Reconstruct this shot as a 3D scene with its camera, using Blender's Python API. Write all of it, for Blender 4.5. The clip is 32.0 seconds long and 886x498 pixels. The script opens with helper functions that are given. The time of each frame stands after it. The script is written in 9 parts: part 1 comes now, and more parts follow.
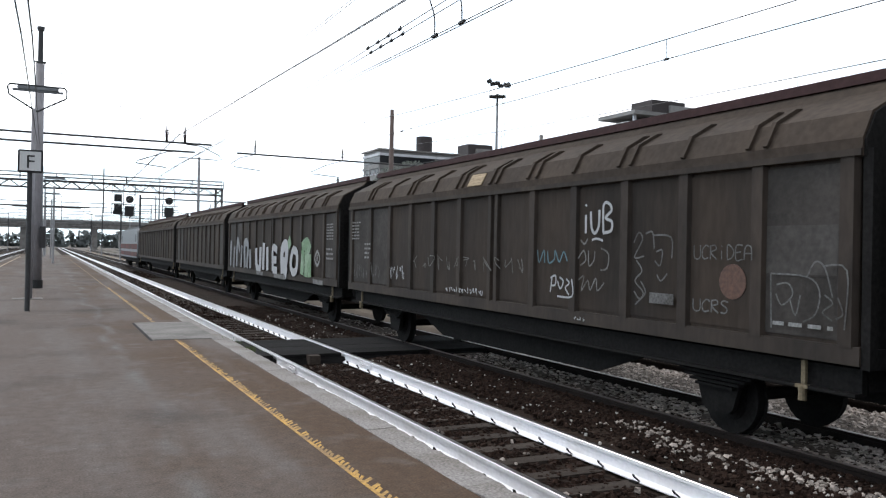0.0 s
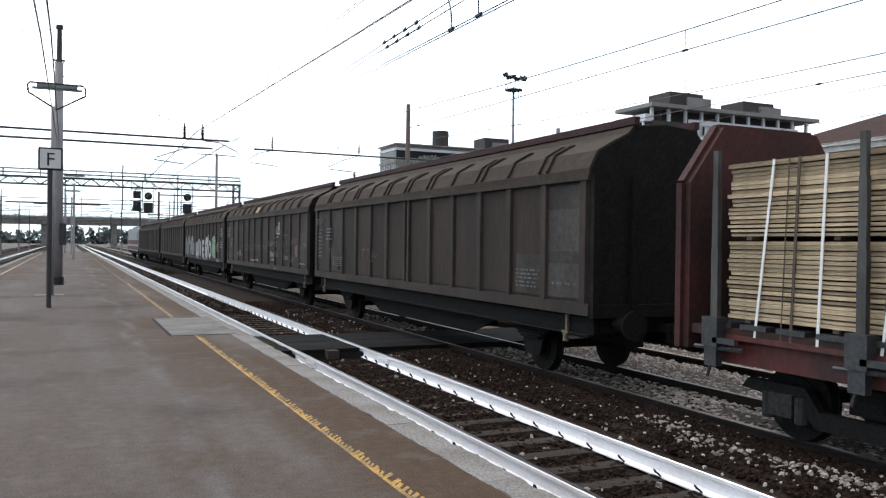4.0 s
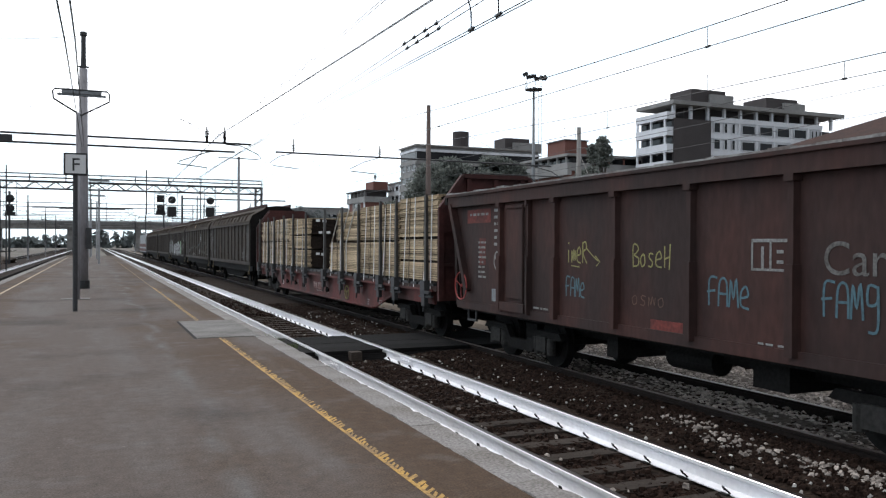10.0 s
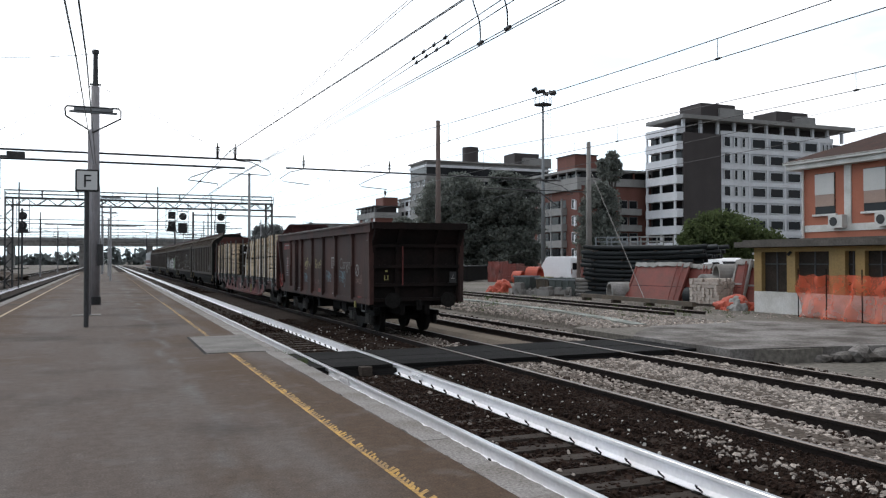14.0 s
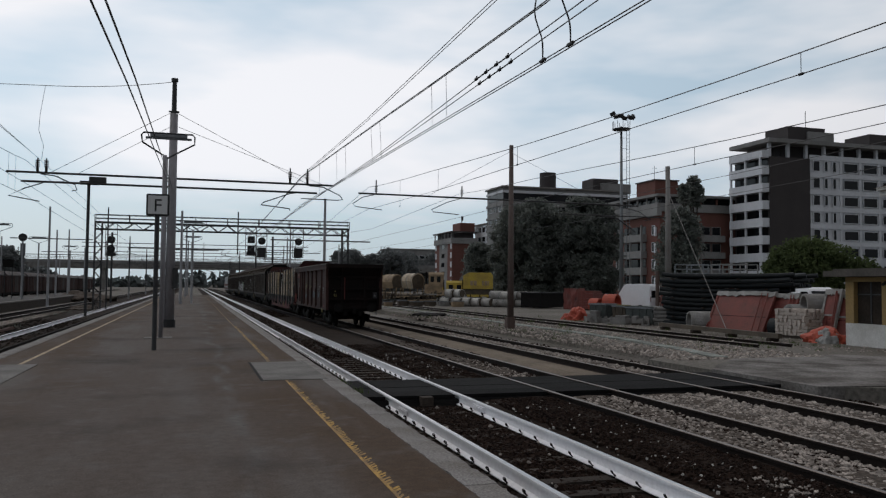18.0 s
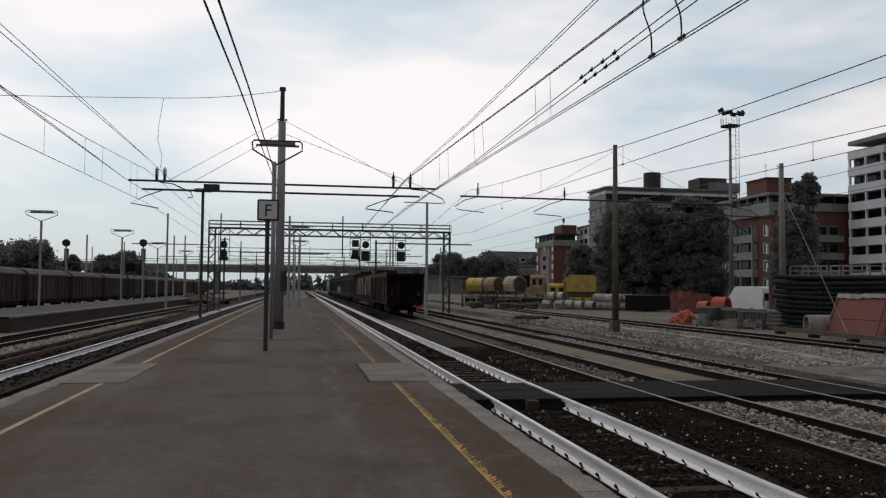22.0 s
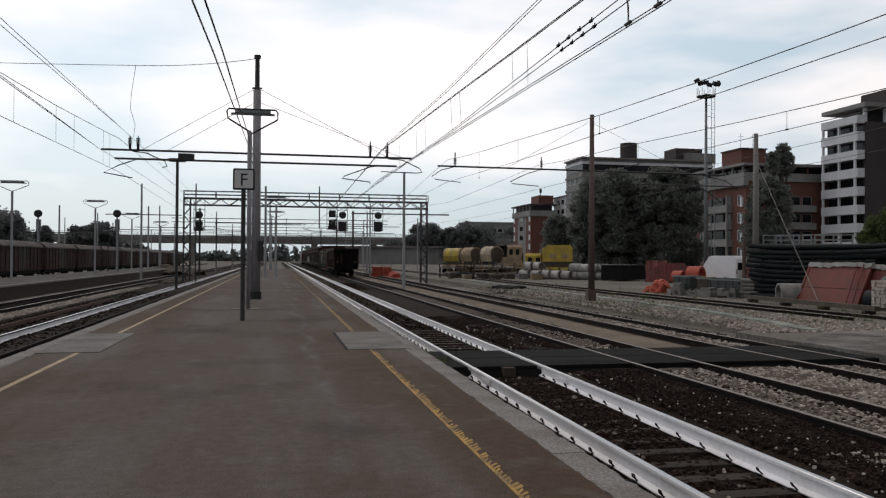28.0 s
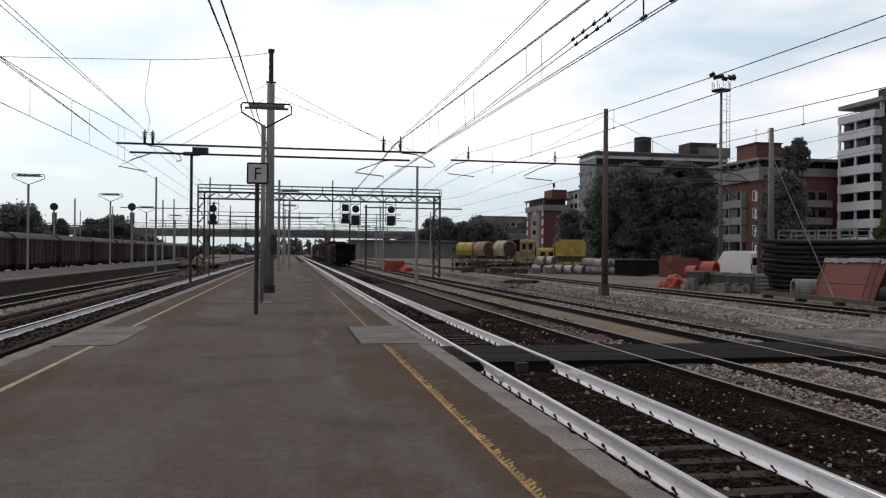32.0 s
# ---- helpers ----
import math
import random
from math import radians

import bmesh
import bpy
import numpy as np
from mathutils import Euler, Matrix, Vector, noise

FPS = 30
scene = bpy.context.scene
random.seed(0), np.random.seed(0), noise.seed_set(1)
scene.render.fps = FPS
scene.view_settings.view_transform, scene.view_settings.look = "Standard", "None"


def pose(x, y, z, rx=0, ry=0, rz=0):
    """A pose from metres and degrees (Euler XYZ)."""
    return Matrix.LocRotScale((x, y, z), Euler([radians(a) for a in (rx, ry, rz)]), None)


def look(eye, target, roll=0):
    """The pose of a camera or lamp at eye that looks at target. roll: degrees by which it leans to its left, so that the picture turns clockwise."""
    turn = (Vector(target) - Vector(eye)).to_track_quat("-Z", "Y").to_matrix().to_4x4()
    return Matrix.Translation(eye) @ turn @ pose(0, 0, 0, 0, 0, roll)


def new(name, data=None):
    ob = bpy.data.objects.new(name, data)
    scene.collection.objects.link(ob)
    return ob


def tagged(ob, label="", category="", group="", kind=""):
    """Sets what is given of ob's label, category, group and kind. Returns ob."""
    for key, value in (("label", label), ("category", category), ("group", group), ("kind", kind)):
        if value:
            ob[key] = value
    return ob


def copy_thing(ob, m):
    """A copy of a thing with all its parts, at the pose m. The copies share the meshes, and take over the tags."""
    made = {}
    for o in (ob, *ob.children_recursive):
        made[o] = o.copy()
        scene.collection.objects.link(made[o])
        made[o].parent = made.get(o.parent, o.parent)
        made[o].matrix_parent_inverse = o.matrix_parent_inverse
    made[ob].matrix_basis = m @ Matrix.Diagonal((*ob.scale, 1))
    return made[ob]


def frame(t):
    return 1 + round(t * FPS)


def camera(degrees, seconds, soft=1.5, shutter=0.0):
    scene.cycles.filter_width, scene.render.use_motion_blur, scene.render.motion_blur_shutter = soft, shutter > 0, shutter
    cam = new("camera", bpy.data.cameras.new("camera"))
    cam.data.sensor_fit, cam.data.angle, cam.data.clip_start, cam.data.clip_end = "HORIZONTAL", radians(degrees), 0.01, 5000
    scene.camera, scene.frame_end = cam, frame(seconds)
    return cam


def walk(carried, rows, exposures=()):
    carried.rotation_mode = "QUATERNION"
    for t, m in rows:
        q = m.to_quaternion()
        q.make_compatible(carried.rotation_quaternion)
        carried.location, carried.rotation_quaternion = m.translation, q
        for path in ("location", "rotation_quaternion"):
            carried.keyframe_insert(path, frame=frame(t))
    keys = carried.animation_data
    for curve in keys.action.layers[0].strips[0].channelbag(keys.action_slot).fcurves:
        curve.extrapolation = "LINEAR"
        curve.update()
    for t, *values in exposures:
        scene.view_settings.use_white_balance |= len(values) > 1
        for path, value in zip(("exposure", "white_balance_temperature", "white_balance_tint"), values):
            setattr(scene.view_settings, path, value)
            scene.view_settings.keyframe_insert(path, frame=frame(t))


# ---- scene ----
cam = camera(57.0, 32.0, soft=1.25)
# seconds, x, y, z, yaw, pitch, roll of the held camera
PATH = [
    (0, -0.211, -0.363, 1.703, -25.856, 0.099, -1.132),
    (0.5, -0.211, -0.352, 1.698, -25.688, -0.021, -0.869),
    (1, -0.211, -0.341, 1.693, -25.384, -0.153, -0.868),
    (1.5, -0.213, -0.330, 1.692, -25.323, -0.245, -0.705),
    (2, -0.215, -0.318, 1.690, -25.360, -0.276, -0.951),
    (2.5, -0.214, -0.324, 1.699, -25.175, -0.327, -0.690),
    (3, -0.212, -0.330, 1.707, -24.826, -0.335, -0.795),
    (3.5, -0.212, -0.328, 1.706, -24.741, -0.311, -0.824),
    (5.5, -0.210, -0.320, 1.700, -24.221, -0.427, -0.687),
    (6, -0.209, -0.318, 1.699, -24.031, -0.514, -0.772),
    (6.5, -0.208, -0.315, 1.694, -23.928, -0.507, -0.482),
    (7, -0.207, -0.312, 1.689, -23.768, -0.533, -0.409),
    (7.5, -0.205, -0.310, 1.684, -23.663, -0.534, -0.705),
    (8, -0.204, -0.307, 1.679, -23.592, -0.515, -0.311),
    (8.5, -0.206, -0.297, 1.691, -23.535, -0.525, -0.239),
    (9, -0.208, -0.286, 1.702, -23.419, -0.486, -0.073),
    (9.5, -0.210, -0.293, 1.702, -23.294, -0.400, -0.249),
    (10, -0.213, -0.300, 1.702, -23.179, -0.275, -0.214),
    (10.5, -0.216, -0.306, 1.702, -23.172, -0.134, 0.027),
    (11, -0.218, -0.313, 1.702, -23.088, 0.004, -0.308),
    (11.5, -0.216, -0.309, 1.697, -23.003, 0.112, -0.697),
    (12, -0.214, -0.305, 1.691, -22.924, 0.259, -0.687),
    (12.5, -0.212, -0.302, 1.686, -22.821, 0.411, -0.441),
    (13, -0.210, -0.298, 1.681, -22.681, 0.558, -0.276),
    (13.5, -0.203, -0.278, 1.679, -22.565, 0.659, -0.458),
    (14, -0.196, -0.257, 1.677, -22.474, 0.807, 0.037),
    (14.5, -0.143, -0.209, 1.681, -22.180, 0.898, 0.041),
    (16.5, 0.068, -0.019, 1.694, -21.347, 2.054, -1.860),
    (17, 0.121, 0.028, 1.697, -20.823, 2.261, -1.210),
    (17.5, 0.193, 0.096, 1.700, -18.538, 2.389, -1.382),
    (18, 0.265, 0.164, 1.703, -17.045, 2.588, -0.543),
    (18.5, 0.259, 0.193, 1.693, -15.787, 2.669, -0.670),
    (19, 0.254, 0.223, 1.682, -13.557, 2.507, -0.368),
    (19.5, 0.258, 0.207, 1.684, -12.257, 2.497, -0.552),
    (20, 0.262, 0.191, 1.686, -11.696, 2.550, -0.870),
    (20.5, 0.247, 0.190, 1.683, -11.273, 2.594, -0.426),
    (21, 0.233, 0.190, 1.680, -10.709, 2.708, -0.427),
    (21.5, 0.224, 0.226, 1.686, -10.244, 2.724, -0.347),
    (22, 0.216, 0.262, 1.692, -9.971, 2.723, -0.482),
    (22.5, 0.223, 0.229, 1.688, -10.534, 2.734, -0.378),
    (23, 0.230, 0.196, 1.683, -11.835, 2.668, -0.220),
    (23.5, 0.230, 0.213, 1.685, -12.045, 2.592, -0.345),
    (24, 0.229, 0.229, 1.687, -11.883, 2.286, -0.531),
    (24.5, 0.234, 0.235, 1.687, -11.742, 2.076, -0.503),
    (25, 0.238, 0.241, 1.687, -11.583, 1.799, -0.577),
    (25.5, 0.234, 0.238, 1.681, -11.491, 1.564, -0.627),
    (27.5, 0.216, 0.227, 1.657, -11.536, 0.867, -0.193),
    (28, 0.212, 0.225, 1.652, -11.560, 0.674, -0.330),
    (28.5, 0.219, 0.248, 1.657, -11.497, 0.510, -0.335),
    (29, 0.226, 0.271, 1.663, -11.375, 0.384, -0.386),
    (29.5, 0.221, 0.254, 1.665, -11.242, 0.305, -0.339),
    (30, 0.217, 0.236, 1.666, -11.099, 0.230, -0.128),
    (30.5, 0.215, 0.236, 1.667, -10.977, 0.182, -0.153),
    (31, 0.213, 0.237, 1.667, -10.847, 0.180, -0.414),
    (31.5, 0.210, 0.238, 1.667, -10.724, 0.238, -0.431),
    (32, 0.208, 0.238, 1.667, -10.663, 0.248, -0.525),
]
# seconds, stops, kelvin, tint
EXPOSURES = [(0, 0.97, 6280, 10), (5, 0.9, 6280, 10), (11, 0.72, 6300, 10), (14.5, 0.5, 6350, 10), (16.5, -0.35, 6400, 11), (18, -0.62, 6420, 11), (19.2, -0.42, 6600, 12), (20, -0.58, 6700, 12), (21, -0.84, 6750, 13), (22, -0.55, 6800, 13), (25, -0.45, 6800, 14), (28, -0.35, 6800, 13), (32, -0.22, 6800, 13)]
walk(cam, [(t, pose(x, y, z, 90 + p, r, w)) for t, x, y, z, w, p, r in PATH], EXPOSURES)

# ---- light ----
world = bpy.data.worlds.new("world")
scene.world = world
world.use_nodes = True


def build_world():
    nt = world.node_tree
    n, l = nt.nodes, nt.links
    n.clear()
    out = n.new("ShaderNodeOutputWorld")
    bg = n.new("ShaderNodeBackground")
    sky = n.new("ShaderNodeTexSky")
    sky.sky_type, sky.sun_disc = "NISHITA", False
    sky.sun_elevation, sky.sun_rotation = radians(48), radians(-20)
    sky.dust_density, sky.air_density = 2.5, 1.0
    tc = n.new("ShaderNodeTexCoord")
    mp = n.new("ShaderNodeMapping")
    mp.inputs["Scale"].default_value = (1.0, 1.0, 3.6)
    mp.inputs["Rotation"].default_value = (0.0, radians(5), radians(20))
    no = n.new("ShaderNodeTexNoise")
    no.inputs["Scale"].default_value, no.inputs["Detail"].default_value, no.inputs["Roughness"].default_value = 1.7, 5.0, 0.5
    ra = n.new("ShaderNodeValToRGB")
    ra.color_ramp.elements[0].position, ra.color_ramp.elements[1].position = 0.47, 0.62
    mx = n.new("ShaderNodeMix")
    mx.data_type = "RGBA"
    mx.inputs["B"].default_value = (10.6, 10.7, 11.0, 1)
    l.new(tc.outputs["Generated"], mp.inputs["Vector"])
    l.new(mp.outputs["Vector"], no.inputs["Vector"])
    up = n.new("ShaderNodeSeparateXYZ")
    l.new(tc.outputs["Generated"], up.inputs[0])
    lift = n.new("ShaderNodeMath")
    lift.operation = "MULTIPLY_ADD"
    lift.inputs[1].default_value = 0.42
    l.new(up.outputs["Z"], lift.inputs[0])
    lower = n.new("ShaderNodeMath")
    lower.operation = "SUBTRACT"
    lower.inputs[1].default_value = 0.10
    l.new(no.outputs["Fac"], lower.inputs[0])
    l.new(lower.outputs[0], lift.inputs[2])
    l.new(lift.outputs[0], ra.inputs["Fac"])
    l.new(ra.outputs["Color"], mx.inputs["Factor"])
    veil = n.new("ShaderNodeMix")
    veil.data_type = "RGBA"
    veil.inputs["Factor"].default_value = 0.7
    veil.inputs["B"].default_value = (6.6, 8.4, 9.6, 1)
    l.new(sky.outputs["Color"], veil.inputs["A"])
    l.new(veil.outputs["Result"], mx.inputs["A"])
    # the bright side of a hazy sky lies round the sun
    dot = n.new("ShaderNodeVectorMath")
    dot.operation = "DOT_PRODUCT"
    dot.inputs[1].default_value = Vector((-0.22, 0.62, 0.75)).normalized()
    l.new(tc.outputs["Generated"], dot.inputs[0])
    side = n.new("ShaderNodeMapRange")
    side.interpolation_type = "SMOOTHSTEP"
    side.inputs["From Min"].default_value, side.inputs["From Max"].default_value = -0.5, 0.9
    side.inputs["To Min"].default_value, side.inputs["To Max"].default_value = 0.35, 1.12
    l.new(dot.outputs["Value"], side.inputs["Value"])
    glow = n.new("ShaderNodeVectorMath")
    glow.operation = "SCALE"
    l.new(mx.outputs["Result"], glow.inputs[0])
    # a hazy sky pales toward the horizon and deepens overhead
    deep = n.new("ShaderNodeMapRange")
    deep.interpolation_type = "SMOOTHSTEP"
    deep.inputs["From Min"].default_value, deep.inputs["From Max"].default_value = 0.15, 1.0
    deep.inputs["To Min"].default_value, deep.inputs["To Max"].default_value = 1.0, 0.5
    l.new(up.outputs["Z"], deep.inputs["Value"])
    tone = n.new("ShaderNodeMath")
    tone.operation = "MULTIPLY"
    l.new(side.outputs["Result"], tone.inputs[0])
    l.new(deep.outputs["Result"], tone.inputs[1])
    l.new(tone.outputs[0], glow.inputs["Scale"])
    l.new(glow.outputs["Vector"], bg.inputs["Color"])
    bg.inputs["Strength"].default_value = 0.12
    l.new(bg.outputs["Background"], out.inputs["Surface"])


build_world()
sun = new("sun", bpy.data.lights.new("sun", "SUN"))
sun.data.energy, sun.data.angle, sun.data.color = 0.6, radians(14), (1.0, 0.95, 0.88)
sun.matrix_world = look((-40, 110, 130), (0, 0, 0))


# ---- materials ----
def node_material(name, color, rough=0.8, metal=0.0, vary=0.25, scale=4.0, fine=60.0, bump=0.2, second=None, amount=0.5, spread=0.12, rand=0.0, island=0.0, stretch=(1, 1, 1), where="Object", spec=0.5):
    """A surface of one base colour with coarse stains (toward the second colour) and fine grain."""
    m = bpy.data.materials.new(name)
    m.use_nodes = True
    nt = m.node_tree
    n, l = nt.nodes, nt.links
    bs = n["Principled BSDF"]
    bs.inputs["Roughness"].default_value, bs.inputs["Metallic"].default_value = rough, metal
    bs.inputs["Specular IOR Level"].default_value = spec
    tc = n.new("ShaderNodeTexCoord")
    mp = n.new("ShaderNodeMapping")
    mp.inputs["Scale"].default_value = stretch
    l.new(tc.outputs[where], mp.inputs["Vector"])
    co = n.new("ShaderNodeTexNoise")
    co.inputs["Scale"].default_value, co.inputs["Detail"].default_value = scale, 6
    fi = n.new("ShaderNodeTexNoise")
    fi.inputs["Scale"].default_value, fi.inputs["Detail"].default_value = fine, 3
    l.new(mp.outputs["Vector"], co.inputs["Vector"])
    l.new(mp.outputs["Vector"], fi.inputs["Vector"])
    ra = n.new("ShaderNodeValToRGB")
    ra.color_ramp.elements[0].position, ra.color_ramp.elements[1].position = 0.5 - spread, 0.5 + spread
    l.new(co.outputs["Fac"], ra.inputs["Fac"])
    second = second or tuple(c * (1 - vary) for c in color)
    mix = n.new("ShaderNodeMix")
    mix.data_type = "RGBA"
    mix.inputs["A"].default_value, mix.inputs["B"].default_value = (*color, 1), (*second, 1)
    sc = n.new("ShaderNodeMath")
    sc.operation = "MULTIPLY"
    sc.inputs[1].default_value = amount
    l.new(ra.outputs["Color"], sc.inputs[0])
    l.new(sc.outputs[0], mix.inputs["Factor"])
    val = n.new("ShaderNodeMapRange")
    val.inputs["From Min"].default_value, val.inputs["From Max"].default_value = 0.3, 0.7
    val.inputs["To Min"].default_value, val.inputs["To Max"].default_value = 1 - vary, 1 + vary
    l.new(fi.outputs["Fac"], val.inputs["Value"])
    hsv = n.new("ShaderNodeHueSaturation")
    l.new(mix.outputs["Result"], hsv.inputs["Color"])
    last = val.outputs["Result"]
    if rand or island:
        src = n.new("ShaderNodeObjectInfo").outputs["Random"] if rand else n.new("ShaderNodeNewGeometry").outputs["Random Per Island"]
        k = rand or island
        mr = n.new("ShaderNodeMapRange")
        mr.inputs["To Min"].default_value, mr.inputs["To Max"].default_value = 1 - k, 1 + k
        l.new(src, mr.inputs["Value"])
        mul = n.new("ShaderNodeMath")
        mul.operation = "MULTIPLY"
        l.new(last, mul.inputs[0])
        l.new(mr.outputs["Result"], mul.inputs[1])
        last = mul.outputs[0]
    l.new(last, hsv.inputs["Value"])
    l.new(hsv.outputs["Color"], bs.inputs["Base Color"])
    if bump:
        bu = n.new("ShaderNodeBump")
        bu.inputs["Strength"].default_value, bu.inputs["Distance"].default_value = bump, 0.02
        l.new(fi.outputs["Fac"], bu.inputs["Height"])
        l.new(bu.outputs["Normal"], bs.inputs["Normal"])
    return m


M = node_material
asphalt = M("asphalt", (0.068, 0.063, 0.060), 0.9, vary=0.22, scale=0.35, fine=45, bump=0.35, second=(0.10, 0.096, 0.093), amount=0.8, spec=0.1)
asphalt_brown = M("asphalt_brown", (0.088, 0.068, 0.050), 0.92, vary=0.2, scale=0.5, fine=45, bump=0.3, second=(0.062, 0.053, 0.047), amount=0.7)


def platform_asphalt():
    """Grey worn asphalt that turns brown and dusty toward both edges, with tyre streaks, stains and grit."""
    m = bpy.data.materials.new("platform_asphalt")
    m.use_nodes = True
    nt = m.node_tree
    n, l = nt.nodes, nt.links
    bs = n["Principled BSDF"]
    bs.inputs["Roughness"].default_value = 0.92
    bs.inputs["Specular IOR Level"].default_value = 0.16
    tc = n.new("ShaderNodeTexCoord")

    def tex(scale, detail, stretch=(1, 1, 1)):
        mp = n.new("ShaderNodeMapping")
        mp.inputs["Scale"].default_value = stretch
        l.new(tc.outputs["Object"], mp.inputs["Vector"])
        t = n.new("ShaderNodeTexNoise")
        t.inputs["Scale"].default_value, t.inputs["Detail"].default_value = scale, detail
        l.new(mp.outputs["Vector"], t.inputs["Vector"])
        return t.outputs["Fac"]

    def ranged(src, a, b, c, d):
        r = n.new("ShaderNodeMapRange")
        for k, v in zip(("From Min", "From Max", "To Min", "To Max"), (a, b, c, d)):
            r.inputs[k].default_value = v
        l.new(src, r.inputs["Value"])
        return r.outputs["Result"]

    def math_(op, a, b):
        k = n.new("ShaderNodeMath")
        k.operation = op
        for i, v in enumerate((a, b)):
            if isinstance(v, (int, float)):
                k.inputs[i].default_value = v
            else:
                l.new(v, k.inputs[i])
        return k.outputs[0]

    def mixed(f, a, b):
        k = n.new("ShaderNodeMix")
        k.data_type = "RGBA"
        l.new(f, k.inputs["Factor"])
        for key, v in (("A", a), ("B", b)):
            if isinstance(v, tuple):
                k.inputs[key].default_value = (*v, 1)
            else:
                l.new(v, k.inputs[key])
        return k.outputs["Result"]

    xyz = n.new("ShaderNodeSeparateXYZ")
    l.new(tc.outputs["Object"], xyz.inputs[0])
    mid = math_("ABSOLUTE", math_("ADD", xyz.outputs["X"], 0.55), 0)
    wob = math_("ADD", mid, ranged(tex(0.45, 6), 0.3, 0.7, -0.9, 0.9))
    brown = ranged(wob, 0.95, 2.6, 0.0, 1.0)
    col = mixed(brown, (0.086, 0.0680, 0.0585), (0.067, 0.0432, 0.0278))
    col = mixed(ranged(tex(0.5, 6, (1.6, 0.22, 1)), 0.48, 0.66, 0.0, 0.75), col, (0.114, 0.101, 0.094))
    track_ = math_("ADD", xyz.outputs["X"], ranged(tex(0.25, 3, (0.2, 1, 1)), 0.3, 0.7, -0.5, 0.1))
    lane = ranged(math_("ABSOLUTE", math_("SUBTRACT", track_, 0.62), 0), 0.0, 0.17, 1.0, 0.0)
    col = mixed(math_("MULTIPLY", lane, ranged(tex(1.6, 8, (1.5, 0.5, 1)), 0.40, 0.60, 0.0, 0.9)), col, (0.115, 0.108, 0.102))
    col = mixed(ranged(tex(0.35, 7), 0.53, 0.70, 0.0, 0.7), col, (0.030, 0.0235, 0.0215))
    col = mixed(ranged(tex(2.2, 8), 0.55, 0.72, 0.0, 0.5), col, (0.116, 0.104, 0.097))
    grit = math_("MULTIPLY", ranged(tex(55, 3), 0.3, 0.7, 0.72, 1.28), ranged(tex(9, 5), 0.3, 0.7, 0.86, 1.14))
    spots = ranged(tex(26, 2), 0.66, 0.74, 1.0, 1.45)
    hs = n.new("ShaderNodeHueSaturation")
    l.new(col, hs.inputs["Color"])
    l.new(math_("MULTIPLY", grit, spots), hs.inputs["Value"])
    l.new(hs.outputs["Color"], bs.inputs["Base Color"])
    bu = n.new("ShaderNodeBump")
    bu.inputs["Strength"].default_value, bu.inputs["Distance"].default_value = 0.5, 0.01
    l.new(tex(60, 4), bu.inputs["Height"])
    l.new(bu.outputs["Normal"], bs.inputs["Normal"])
    return m


platform_top = platform_asphalt()
edge_stone = M("edge_stone", (0.245, 0.234, 0.226), 0.92, vary=0.36, scale=1.6, fine=40, bump=0.5, second=(0.12, 0.10, 0.085), amount=0.75, spread=0.22, rand=0.04, where="Object", spec=0.12)
slab_concrete = M("slab_concrete", (0.19, 0.18, 0.17), 0.9, vary=0.25, scale=1.3, fine=28, second=(0.10, 0.094, 0.088), amount=0.85, spread=0.2, bump=0.4, spec=0.12)
road_concrete = M("road_concrete", (0.20, 0.187, 0.177), 0.9, vary=0.3, scale=0.8, fine=14, bump=0.6, second=(0.066, 0.057, 0.050), amount=0.9, where="Object", spec=0.12)
concrete = M("concrete", (0.22, 0.21, 0.20), 0.88, vary=0.15, scale=0.8, fine=25, second=(0.13, 0.12, 0.11), amount=0.7)
pole_concrete = M("pole_concrete", (0.12, 0.09, 0.08), 0.85, vary=0.2, scale=0.8, fine=20, second=(0.085, 0.055, 0.045), amount=0.9, stretch=(3, 3, 0.3))
yellow_paint = M("yellow_paint", (0.42, 0.24, 0.04), 0.8, vary=0.35, scale=3, fine=30, second=(0.16, 0.10, 0.045), amount=0.8)
yellow_worn = M("yellow_worn", (0.24, 0.145, 0.045), 0.85, vary=0.35, scale=2, fine=20, second=(0.10, 0.062, 0.036), amount=0.95)
pale_paint = M("pale_paint", (0.40, 0.30, 0.18), 0.8, vary=0.3, scale=2, fine=30, second=(0.20, 0.14, 0.09), amount=0.7)
white_rail = M("white_rail", (0.86, 0.86, 0.89), 0.6, vary=0.06, scale=1.0, fine=15, second=(0.70, 0.67, 0.66), amount=0.45)
rail_rust = M("rail_rust", (0.017, 0.0125, 0.011), 0.85, spec=0.12, vary=0.3, scale=2, fine=30)
rail_worn = M("rail_worn", (0.15, 0.125, 0.11), 0.45, metal=0.6, vary=0.2, scale=2, fine=20, bump=0.05)
rail_top = M("rail_top", (0.42, 0.41, 0.41), 0.28, metal=1.0, vary=0.1, scale=2, fine=20, bump=0.05)
sleeper_wood = M("sleeper_wood", (0.056, 0.0455, 0.0385), 0.9, vary=0.35, scale=2, fine=25, rand=0.25, stretch=(0.4, 4, 4), spec=0.1)
ballast_dark = M("ballast_dark", (0.019, 0.0135, 0.0105), 0.95, vary=0.55, scale=0.5, fine=16, bump=1.0, second=(0.030, 0.021, 0.016), amount=0.8, spec=0.06)
ballast_light = M("ballast_light", (0.075, 0.060, 0.050), 0.95, vary=0.5, scale=0.5, fine=16, bump=1.0, second=(0.075, 0.062, 0.052), amount=0.8, spec=0.08)
yard = M("yard", (0.165, 0.150, 0.135), 0.95, vary=0.35, scale=0.14, fine=8, bump=0.7, second=(0.105, 0.098, 0.083), amount=0.8, where="Object", spec=0.08)
